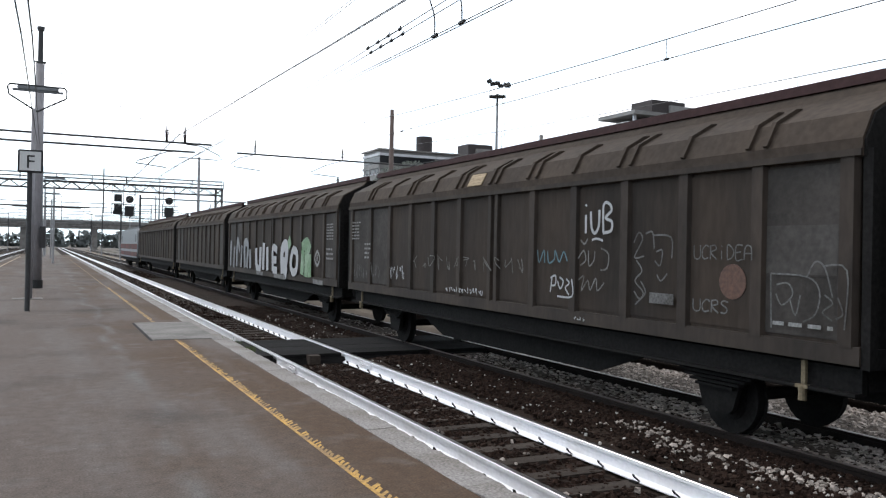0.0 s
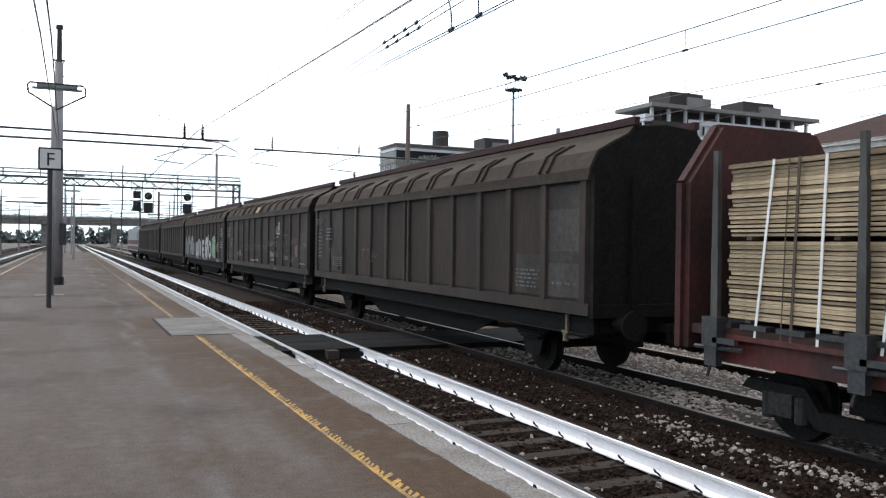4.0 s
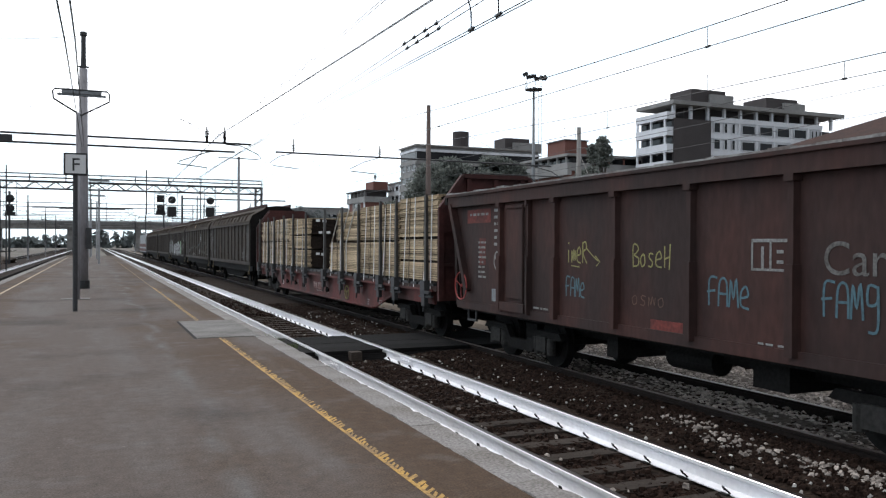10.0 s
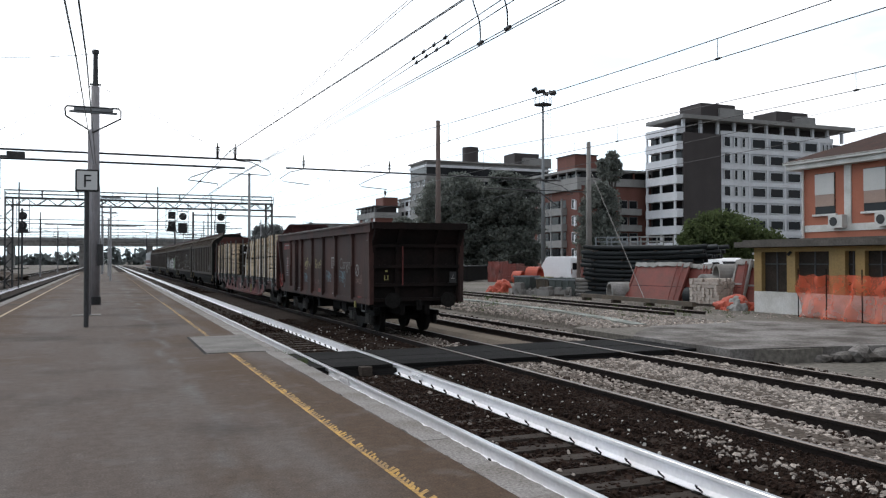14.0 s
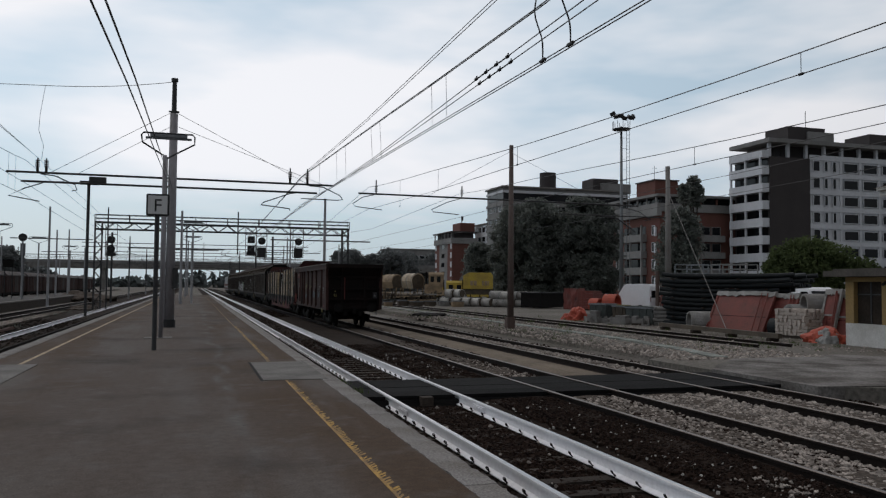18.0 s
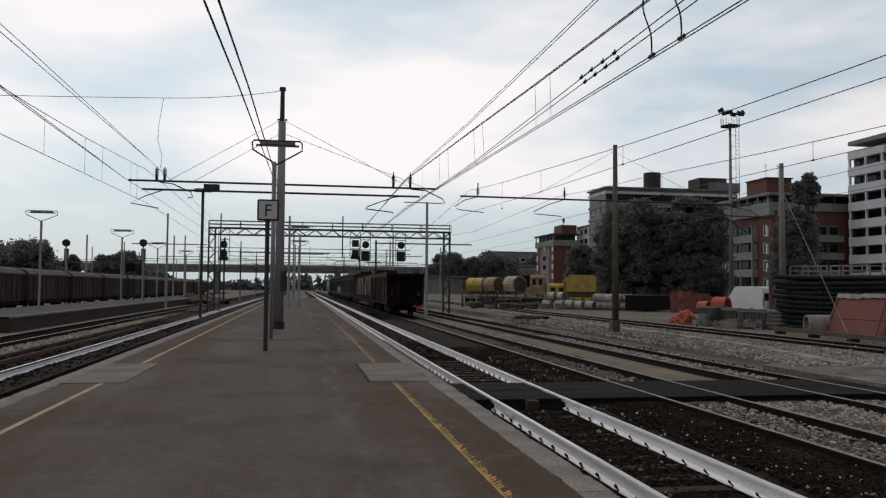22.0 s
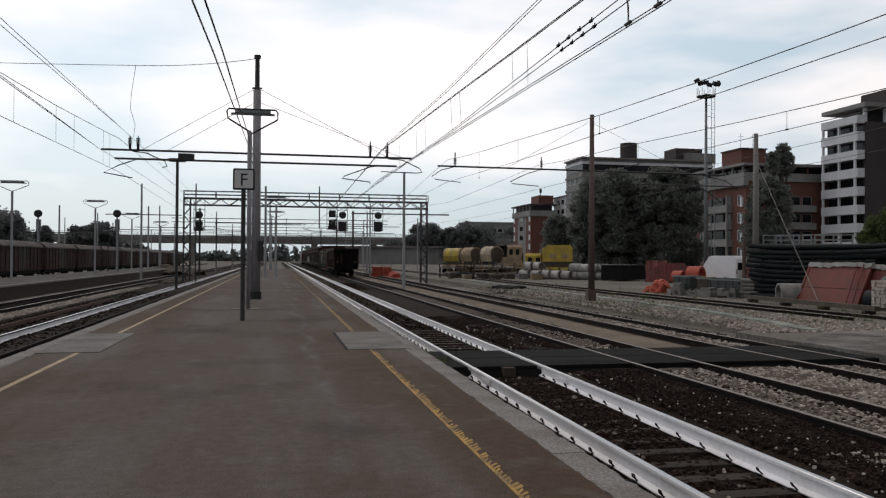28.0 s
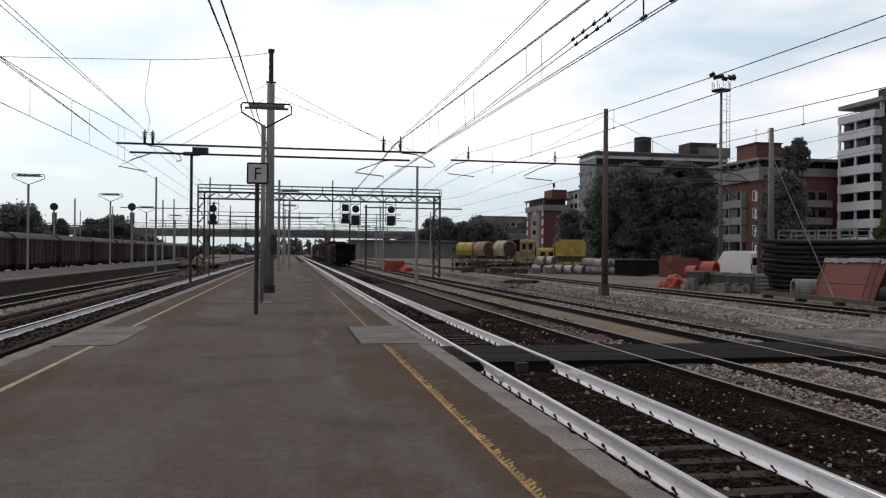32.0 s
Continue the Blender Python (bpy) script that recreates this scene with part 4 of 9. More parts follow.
    # the wagon coupled to the timber wagon
    for y0, y1, z0, z1, n in ((14.35, 15.0, 2.25, 2.45, 3), (14.4, 14.75, 1.2, 2.15, 8), (13.35, 13.9, 1.75, 2.15, 4), (12.32, 13.2, 1.0, 1.3, 5), (1.4, 2.2, 0.95, 1.3, 5), (0.3, 1.0, 1.02, 1.12, 1)):
        small_rows(hood_1, rng, x, y0, y1, z0, z1, n, chalk_grey if y1 < 3 else chalk_mid)
    for y0, y1, z0, z1 in ((12.3, 13.42, 0.88, 1.42), (1.25, 2.3, 0.88, 1.55)):
        part("patch", box(B(), -1.3985, -1.395, y0, y1, z0, z1), panel_new, hood_1, "greyer repainted patch")
    for y0, y1, z0, z1, m, n in ((9.3, 10.6, 1.2, 1.6, spray_orange, 4), (13.2, 13.6, 1.2, 1.6, spray_yellow, 2)):
        bm = B()
        scribble(bm, rng, y0, y1, z0, z1, 0.014, x, n)
        part("graffiti", bm, m, hood_1, "faded sprayed scribble")
    for z0, z1 in ((1.62, 2.3), (0.88, 1.42)):
        part("plate", box(B(), -1.402, -1.394, 0.30, 1.22, z0, z1), panel_grey, hood_1, "newer grey-brown wall plate")
    part("plate", box(B(), -1.402, -1.394, 0.30, 1.22, 1.52, 2.05), panel_grey, hood_2, "newer grey-brown wall plate")
    part("placard", box(B(), -1.404, -1.394, 12.62, 12.92, 0.92, 1.2), under_black, hood_1, "dark placard holder")


dress_hoods()


chalk_red = M("chalk_red", (0.36, 0.27, 0.25), 0.8, vary=0.3, scale=6, fine=30, second=(0.12, 0.03, 0.026), amount=0.8)
stake_steel = M("stake_steel", (0.075, 0.073, 0.070), 0.7, metal=0.2, vary=0.3, scale=2, fine=14, stretch=(1, 1, 0.3), second=(0.035, 0.033, 0.031), amount=0.8)
wagon_red_dark = M("wagon_red_dark", (0.062, 0.020, 0.018), 0.75, vary=0.2, scale=0.9, fine=12, second=(0.030, 0.0145, 0.0135), amount=0.9, spec=0.25)


def timber_wagon():
    w = thing("stake_wagon", "red flat wagon with steel stakes, loaded with sawn timber", "wagon")
    L = 22.4
    part("deck", box(B(), -1.38, 1.38, 0.2, L - 0.1, 0.62, 0.74), wagon_red_brown, w, "worn plank deck")
    bearer = mesh_of(box(B(), -1.40, 1.40, -0.2, 0.2, 0.74, 0.80), "bearer", dark_steel)
    for i in range(40):
        part("bearer", bearer, None, w, "dark timber bearer", at=pose(0, 0.55 + i * 0.545, 0))
    for s in (-1, 1):
        bm = B()
        prism(bm, [(0.5, 0.62), (L - 0.4, 0.62), (L - 0.4, 0.30), (L - 3.7, 0.30), (L - 4.9, -0.08), (4.9, -0.08), (3.6, 0.30), (0.5, 0.30)], "x", *sorted((s * 1.24, s * 1.30)))
        part("sole_bar", bm, wagon_red, w, "dull red side girder")
        bm = B()
        box(bm, *sorted((s * 1.22, s * 1.40)), 4.9, L - 4.9, -0.10, -0.06)
        box(bm, *sorted((s * 1.22, s * 1.40)), 0.4, L - 0.4, 0.60, 0.66)
        part("flange", bm, wagon_red, w)
    for y, s in ((0.0, -1), (L, 1)):
        o = [(-1.40, 0.42), (1.40, 0.42), (1.40, 2.55), (0.85, 3.30), (-0.85, 3.30), (-1.40, 2.55)]
        part("end_wall", prism(B(), o, "y", y - 0.06, y + 0.06), wagon_red_dark, w, "tall dark red end wall with cut corners")
        for a, b in zip(o[2:], o[3:] + o[:1]):
            part("stiffener", beam(B(), (a[0], y + s * 0.09, a[1]), (b[0], y + s * 0.09, b[1]), 0.12, 0.1), wagon_red_dark, w)
        for x in (-0.7, 0, 0.7):
            part("stiffener", box(B(), x - 0.05, x + 0.05, *sorted((y + s * 0.06, y + s * 0.13)), 0.45, 3.25), wagon_red_dark, w)
        for z in (1.2, 2.0):
            part("stiffener", box(B(), -1.38, 1.38, *sorted((y + s * 0.06, y + s * 0.11)), z, z + 0.08), wagon_red_dark, w)
        buffers(w, y, s)
    for y in (2.2, L - 2.2):
        bogie(w, y)
    bm = B()
    box(bm, -1.0, 1.0, 0.3, L - 0.3, 0.32, 0.6)
    box(bm, -0.3, 0.3, 4.0, L - 4.0, -0.1, 0.32)
    part("underframe", bm, under_black, w)
    for y in (0.73, 2.82, 4.1, 6.12, 7.88, 10.0, 12.7, 14.8, 16.54, 18.5, 19.78, 21.83):
        for s in (-1, 1):
            bm = B()
            for z0, z1, q in ((0.66, 1.7, 1.0), (1.7, 2.45, 0.86), (2.45, 2.9, 0.7)):
                prism(bm, [(s * 1.42 - 0.04, y - 0.055 * q), (s * 1.42 + 0.04 * q, y - 0.042 * q), (s * 1.42 + 0.04 * q, y + 0.042 * q), (s * 1.42 - 0.04, y + 0.055 * q)], "z", z0, z1)
            box(bm, s * 1.42 + 0.03, s * 1.42 + 0.05, y - 0.02, y + 0.02, 0.9, 1.6)
            st = part("stake", bm, stake_steel, w, "weathered grey steel stake")
            bm = B()
            box(bm, s * 1.44 - 0.09, s * 1.44 + 0.09, y - 0.13, y + 0.13, 0.50, 0.86)
            box(bm, s * 1.46 - 0.05, s * 1.46 + 0.05, y - 0.10, y + 0.10, 0.26, 0.52)
            box(bm, s * 1.50 - 0.03, s * 1.50 + 0.03, y - 0.42, y - 0.05, 0.55, 0.62)
            tube(bm, (s * 1.47, y - 0.5, 0.50), (s * 1.47, y + 0.3, 0.47), 0.03, 6)
            tube(bm, (s * 1.47, y + 0.02, 0.3), (s * 1.47, y + 0.08, 0.12), 0.022, 6)
            box(bm, s * 1.50 - 0.02, s * 1.50 + 0.02, y - 0.06, y + 0.06, 0.70, 0.84)
            part("stake_pocket", bm, dark_steel, st, "greasy steel pocket")
    for y, z, r in ((7.55, 0.2, 0.21), (L - 6.2, 0.18, 0.05), (L - 7.7, 0.18, 0.05), (L - 9, 0.15, 0.05), (L - 12.4, 0.15, 0.05)):
        if r > 0.1:
            bm = B()
            pts = [(-1.36, y + r * math.cos(a * math.pi / 10), z + r * math.sin(a * math.pi / 10)) for a in range(21)]
            path_tube(bm, pts, 0.012, 6)
            for a in (0.5, 2.6, 4.7):
                tube(bm, (-1.36, y, z), (-1.36, y + r * math.cos(a), z + r * math.sin(a)), 0.014, 5)
            part("hand_wheel", bm, spray_yellow, w, "yellow brake hand wheel")
        else:
            bm = B()
            box(bm, -1.36, -1.30, y - 0.14, y + 0.14, z - 0.03, z + 0.05)
            tube(bm, (-1.35, y, z - 0.06), (-1.35, y, z + 0.10), 0.035, 8)
            part("lashing_hook", bm, under_black, w)
    # a lettered mark and its sub-line as plain bars
    bm = B()
    y = 11.97
    for i in range(7):
        wd = 0.05 if i in (2, 4) else 0.135
        box(bm, -1.306, -1.301, y - 0.045, y, 0.14, 0.365)
        if i not in (2, 4):
            box(bm, -1.306, -1.301, y - wd, y - wd + 0.04, 0.14, 0.365 if i != 3 else 0.18)
            box(bm, -1.306, -1.301, y - wd + 0.04, y - 0.045, *((0.14, 0.18) if i == 3 else (0.27, 0.31) if i in (0, 1) else (0.325, 0.365)))
        y -= wd + 0.045
    part("mark", bm, chalk_red, w, "worn pale painted mark")
    rng = random.Random(9)
    small_rows(w, rng, -1.304, 10.75, 11.5, 0.02, 0.09, 1, chalk)
    for y, z, dy, dz, m in ((14.6, 0.33, 0.3, 0.2, chalk), (17.2, 0.2, 0.18, 0.2, strap_white), (13.4, 0.16, 0.25, 0.14, chalk), (5.6, 0.12, 0.18, 0.2, chalk), (4.6, 0.15, 0.4, 0.14, chalk), (10.2, 0.1, 0.4, 0.06, chalk)):
        small_rows(w, rng, -1.304, y - dy, y, z - dz, z, 3, m)
    return w


stake_wagon = add_wagon(timber_wagon(), 14.4)


# near-black: gap shade put into the stack cores; also for dark board ends
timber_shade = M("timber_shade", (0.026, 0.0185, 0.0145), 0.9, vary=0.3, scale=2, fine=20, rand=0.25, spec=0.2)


def timber_bundle(y0, y1, layers, name_label, dark_rear=False, boards=0.050, lean=0.0):
    """Layers are (z0, z1, y_start, y_end); the visible boards are laid one by one."""
    b = thing("timber_bundle", name_label, "timber", "stacks of sawn timber on the wagon")
    rng = random.Random(int(y0 * 10))
    for li, (z0, z1, a, c) in enumerate(layers):
        part("core", box(B(), -1.22, 1.26, a + 0.05, c - 0.05, z0, z1 - 0.005), timber_shade, b, "stack core coloured near-black to shade the board gaps")
        n = max(1, int((z1 - z0) / boards))
        h = (z1 - z0) / n
        half = (c - a) / 2
        kinds = []
        for q in (0.62, 0.76, 0.85, 0.93):
            me = box(B(), -0.11, 0.0, -half, half, 0.0, h * q)
            kinds.append(mesh_of(me, "board", timber))
        top = mesh_of(box(B(), -0.19, 0.0, -half, half, 0.0, 0.03), "board", timber)
        for i in range(n):
            if i % 7 == 6 and i < n - 1:
                part("spacer", box(B(), -1.30, -0.9, a + 0.05, c - 0.05, z0 + i * h - 0.006, z0 + i * h + 0.01), timber_end, b)
            part("board", rng.choice(kinds), None, b, at=pose(-1.225 + rng.uniform(-0.035, 0.025), (a + c) / 2 + rng.uniform(-0.022, 0.022), z0 + i * h, 0, 0, rng.uniform(-0.25, 0.25)))
        # dark slips laid in for the shade of open gaps, and for knots
        for i in range(int(16 * half)):
            yy, zz = rng.uniform(a + 0.1, c - 0.5), z0 + h * rng.randint(1, n - 1)
            part("gap", box(B(), -1.262, -1.2, yy, yy + rng.uniform(0.03, 0.3), zz - 0.011, zz + 0.006), timber_end, b)
        if li == len(layers) - 1:
            for i in range(12):
                part("board", top, None, b, at=pose(-1.15 + i * 0.21, (a + c) / 2 + rng.uniform(-0.02, 0.02), z1 - 0.025))
        for yb in (a + 0.3, (a + c) / 2, c - 0.3):
            part("spacer", box(B(), -1.33, 1.3, yb - 0.04, yb + 0.04, z0 - 0.045, z0 - 0.006), timber_end, b)
        if dark_rear:
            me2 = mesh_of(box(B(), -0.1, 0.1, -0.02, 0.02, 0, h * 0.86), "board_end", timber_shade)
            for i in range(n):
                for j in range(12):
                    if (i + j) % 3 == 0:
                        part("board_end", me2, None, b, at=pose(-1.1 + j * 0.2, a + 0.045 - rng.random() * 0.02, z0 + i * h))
    spots = (0.55, 0.92) if layers[-1][3] < layers[0][3] - 0.3 else (0.13, 0.30, 0.55, 0.84) if y1 - y0 < 4 else (0.1, 0.24, 0.36, 0.52, 0.66, 0.9)
    for j, f in enumerate(spots):
        ys = y0 + (y1 - y0) * f
        top = max(l[1] for l in layers if l[2] <= ys <= l[3])
        slant = 0.22 if j % 2 else 0.05
        for dy, m, wd in ((0, strap_white, 0.034), (0.36, timber_end, 0.034), (0.5, timber_end, 0.016)):
            if m is not strap_white and j % 2:
                continue
            bm = B()
            beam(bm, (-1.38, ys + dy + 0.04, 0.60), (-1.375, ys + dy - slant, top + 0.01), wd * 0.3, wd)
            part("strap", bm, m, b, "woven lashing strap")
    return b


def load_timber():
    for y0, y1, layers, lab, dark in (
        (33.05, 36.1, [(0.86, 1.80, 33.05, 36.1), (1.85, 2.72, 33.05, 36.1)], "two pale sawn timber stacks strapped behind steel stakes", False),
        (30.25, 32.95, [(0.86, 1.82, 30.3, 32.95), (1.87, 2.76, 30.25, 32.95)], "pale sawn boards in two layers with white straps", False),
        (27.0, 30.15, [(0.86, 1.50, 27.05, 30.15), (1.56, 2.04, 27.1, 30.2), (2.10, 2.68, 27.0, 30.15)], "three layers of sawn boards with dark wrapped ends", True),
        (20.85, 24.05, [(0.86, 1.78, 20.85, 24.05), (1.84, 2.72, 20.85, 23.15)], "stepped stack of sawn boards under slanting white straps", False),
        (17.45, 20.62, [(0.86, 1.78, 17.45, 20.62), (1.84, 2.80, 17.45, 20.62)], "two layers of sawn boards with white lashing straps", False),
        (14.6, 17.2, [(0.86, 1.29, 14.6, 17.2), (1.34, 1.86, 14.6, 17.2), (1.91, 2.88, 14.6, 17.2)], "high pale stack of sawn boards against the end wall", False)):
        b = timber_bundle(y0 - 14.4, y1 - 14.4, [(a, c, d - 14.4, e - 14.4) for a, c, d, e in layers], lab, dark)
        add_wagon(b, 14.4)
        if dark:
            rng = random.Random(3)
            for x, z in ((-1.0, 2.6), (-0.75, 2.58), (-0.9, 2.16), (-0.6, 2.16), (-1.0, 1.36), (-0.8, 1.34), (0.3, 2.55), (0.6, 2.55), (0.3, 1.42), (0.6, 1.42)):
                part("label", box(B(), x - 0.07, x + 0.07, 12.57, 12.58, z - 0.045, z + 0.045), strap_white, b, "white paper label")
        if y0 == 20.85:
            for y in (23.15, 22.1, 21.45):
                bm = B()
                beam(bm, (-1.37, y - 14.4 + 0.55, 1.78), (-1.36, y - 14.4 - 0.35, 2.8), 0.035, 0.012)
                beam(bm, (-1.37, y - 14.4 + 0.55, 0.8), (-1.37, y - 14.4 + 0.55, 1.78), 0.035, 0.012)
                part("strap", bm, strap_white, b, "slanting white strap")


load_timber()


repaint_red = M("repaint_red", (0.15, 0.036, 0.03), 0.7, vary=0.25, scale=3, fine=18, second=(0.07, 0.024, 0.02), amount=0.8, spec=0.2)
wheel_red = M("wheel_red", (0.30, 0.035, 0.03), 0.6, vary=0.2, scale=4, fine=20)
rim_pale = M("rim_pale", (0.24, 0.235, 0.225), 0.8, vary=0.3, scale=3, fine=20, second=(0.08, 0.06, 0.055), amount=0.8)
# rust taken down to near-black: the backlit end's shade is in the colour
end_shaded = M("end_shaded", (0.0075, 0.0058, 0.0054), 0.9, vary=0.25, scale=1.2, fine=12, second=(0.016, 0.0085, 0.0075), amount=0.7, spec=0.2)


def open_wagon():
    w = thing("open_wagon", "rust-brown open freight wagon with steel ribs, last of the train", "wagon")
    L = 13.5
    for s in (-1, 1):
        o = [(0.02, 0.42), (L - 0.45, 0.42), (L - 0.42, 1.0), (L - 0.02, 2.55), (L + 0.02, 2.78), (-0.02, 2.78)]
        part("side_wall", prism(B(), o, "x", *sorted((s * 1.36, s * 1.40))), wagon_red_brown, w, "rust-brown side wall")
        bm = B()
        box(bm, *sorted((s * 1.33, s * 1.52)), -0.12, L + 0.12, 2.52, 2.74)
        box(bm, *sorted((s * 1.30, s * 1.56)), -0.2, L + 0.2, 2.74, 2.79)
        part("top_rail", bm, wagon_red_brown, w, "heavy dented top rail")
        bm = B()
        n = 40
        for i in range(n):
            y = -0.15 + i * (L + 0.3) / n
            box(bm, *sorted((s * 1.28, s * 1.55)), y, y + (L + 0.3) / n * 0.98, 2.79, 2.80 + 0.03 * noise.noise((i * 0.7, s, 0)) + 0.02)
        part("rim", bm, rim_pale, w, "scuffed pale rim")
        part("sill", box(B(), *sorted((s * 1.30, s * 1.44)), 0.2, L - 0.2, 0.36, 0.52), wagon_red_brown, w)
        for y in (2.0, 4.05, 5.77, 7.46, 9.21, 10.12, 11.25):
            bm = B()
            wd = 0.085 if y != 10.12 else 0.04
            prism(bm, [(s * 1.40, y - wd * 0.8), (s * 1.48, y - wd * 0.5), (s * 1.48, y + wd * 0.5), (s * 1.40, y + wd * 0.8)], "z", 1.5, 2.50)
            prism(bm, [(s * 1.40, y - wd), (s * 1.51, y - wd * 0.7), (s * 1.51, y + wd * 0.7), (s * 1.40, y + wd)], "z", 0.45, 1.5)
            prism(bm, [(s * 1.40, y - wd * 1.15), (s * 1.52, y - wd * 0.8), (s * 1.52, y + wd * 0.8), (s * 1.40, y + wd * 1.15)], "z", 2.44, 2.52)
            part("rib", bm, wagon_red_brown, w)
        for y, z, lean in ((0.06, 0.4, 0.0), (12.72, 0.75, 0.78)):
            part("corner_post", beam(B(), (s * 1.44, y, z), (s * 1.47, y + lean, 2.58), 0.16, 0.12), wagon_red_brown, w)
        dr = part("door", box(B(), *sorted((s * 1.40, s * 1.44)), 10.22, 11.0, 0.70, 2.45), wagon_red_brown, w, "narrow steel side door")
        bm = B()
        tube(bm, (s * 1.47, 10.30, 0.5), (s * 1.47, 10.30, 2.45), 0.025, 6)
        box(bm, *sorted((s * 1.43, s * 1.52)), 10.2, 11.15, 0.46, 0.62)
        box(bm, *sorted((s * 1.43, s * 1.47)), 10.2, 11.0, 2.40, 2.46)
        part("bolt", bm, wagon_red_brown, dr)
        for y in (0.9, L - 0.9):
            bm = B()
            box(bm, *sorted((s * 1.36, s * 1.42)), y - 0.2, y + 0.2, 0.12, 0.16)
            box(bm, *sorted((s * 1.38, s * 1.41)), y - 0.2, y - 0.17, 0.12, 0.4)
            box(bm, *sorted((s * 1.38, s * 1.41)), y + 0.17, y + 0.2, 0.12, 0.4)
            part("step", bm, dark_steel, w)
        part("hook", box(B(), *sorted((s * 1.42, s * 1.47)), L * 0.12, L * 0.12 + 0.1, 0.22, 0.42), spray_yellow, w, "yellow tow eye")
    for y, s in ((0.0, -1), (L, 1)):
        e = lambda d: y + s * d
        o = [(e(-0.25), 0.42), (e(-0.20), 0.42), (e(-0.1), 2.12), (e(0.28), 2.66), (e(0.28), 2.8), (e(0.2), 2.8), (e(0.2), 2.68), (e(-0.17), 2.14)]
        part("end_wall", prism(B(), o, "x", -1.38, 1.38), end_shaded, w, "rusty tipping end wall, its shade put into the colour")
        bm = B()
        for x in (-1.36, -0.62, 0.62, 1.36):
            beam(bm, (x, e(-0.16), 0.42), (x, e(-0.04), 2.12), 0.12, 0.12)
            beam(bm, (x, e(-0.04), 2.12), (x, e(0.33), 2.66), 0.12, 0.1)
        for z, d in ((0.5, -0.12), (0.95, -0.09), (1.5, -0.05), (2.12, -0.02)):
            box(bm, -1.38, 1.38, *sorted((e(d - 0.05), e(d + 0.05))), z - 0.05, z + 0.05)
        box(bm, -1.5, 1.5, *sorted((e(0.22), e(0.36))), 2.60, 2.80)
        part("end_frame", bm, end_shaded, w)
        buffers(w, e(-0.1), s)
    plate = part("lamp_plate", box(B(), 0.98, 1.20, -0.19, -0.175, 1.0, 1.34), black_paint, w, "dark tail board with white marks")
    bm = B()
    beam(bm, (1.05, -0.192, 1.14), (1.12, -0.192, 1.28), 0.03, 0.004)
    box(bm, 1.03, 1.14, -0.194, -0.19, 1.12, 1.15)
    part("mark", bm, chalk, plate, "white paint mark")
    part("hand_rail", tube(B(), (-0.55, -0.25, 0.95), (-0.55, -0.25, 2.1), 0.022, 6), wagon_red, w, "red hand rail")
    bm = B()
    box(bm, -1.07, -1.01, -0.2, -0.17, 1.34, 1.40)
    box(bm, -1.10, -0.98, -0.2, -0.17, 1.10, 1.12)
    box(bm, -1.10, -1.08, -0.2, -0.17, 1.12, 1.24)
    box(bm, -1.00, -0.98, -0.2, -0.17, 1.12, 1.24)
    part("mark", bm, spray_yellow, w, "faded yellow warning mark")
    bm = B()
    box(bm, -1.3, 1.3, 0.2, L - 0.2, 0.30, 0.44)
    for x in (-0.4, 0.4):
        box(bm, x - 0.08, x + 0.08, 0.2, L - 0.2, 0.05, 0.3)
    tube(bm, (-0.5, 6.2, 0.05), (-0.5, 7.2, 0.05), 0.2, 12)
    box(bm, -0.9, 0.9, 4.6, 5.2, -0.1, 0.3)
    box(bm, -1.0, 1.0, 8.0, 8.3, -0.1, 0.3)
    part("underframe", bm, under_black, w)
    for y in (2.35, L - 2.35):
        bogie(w, y)
    bm = B()
    pts = [(-1.5, L - 0.53 + 0.29 * math.cos(a * math.pi / 10), 0.84 + 0.29 * math.sin(a * math.pi / 10)) for a in range(21)]
    path_tube(bm, pts, 0.014, 6)
    for a in (0.4, 2.5, 4.6):
        tube(bm, (-1.5, L - 0.53, 0.84), (-1.5, L - 0.53 + 0.28 * math.cos(a), 0.84 + 0.28 * math.sin(a)), 0.008, 5)
    tube(bm, (-1.5, L - 0.53, 0.84), (-1.38, L - 0.53, 0.84), 0.03, 6)
    part("hand_wheel", bm, wheel_red, w, "red brake hand wheel")
    # paint: a square mark, a large lettered mark as bars, sprayed tags
    rng = random.Random(21)
    x = -1.404
    bm = B()
    for a, c, z0, z1 in ((4.12, 4.15, 1.42, 1.78), (4.69, 4.72, 1.42, 1.78), (4.12, 4.72, 1.75, 1.79), (4.12, 4.72, 1.41, 1.44), (4.40, 4.43, 1.44, 1.76), (4.22, 4.32, 1.5, 1.54), (4.22, 4.32, 1.62, 1.66), (4.52, 4.56, 1.44, 1.7)):
        box(bm, x - 0.002, x, a, c, z0, z1)
    part("mark", bm, chalk, w, "worn pale square mark")
    lettering("Cargo", 0.52, pose(x - 0.002, 3.02, 1.40, 90, 0, -90), chalk_faint, "lettering", w, "faded grey painted word Cargo")
    for text, y, z, size, width, wd, m in (("imeR", 8.90, 1.42, 0.34, 0.16, 0.028, spray_yellow), ("Boseh", 7.08, 1.40, 0.30, 0.18, 0.024, spray_yellow), ("FAMe", 8.92, 0.86, 0.32, 0.15, 0.028, spray_teal), ("FAMe", 10.92, 0.96, 0.28, 0.14, 0.022, spray_teal), ("FAMe", 5.47, 0.94, 0.36, 0.19, 0.030, spray_teal), ("FAMg", 3.67, 0.94, 0.38, 0.18, 0.030, spray_teal), ("osmo", 7.1, 0.84, 0.22, 0.2, 0.016, spray_orange), ("omoh", 1.75, 0.96, 0.26, 0.17, 0.024, spray_orange)):
        part("graffiti", sprayed(B(), text, y, z, size, width, wd, x), m, w, "sprayed tag")
    bm = B()
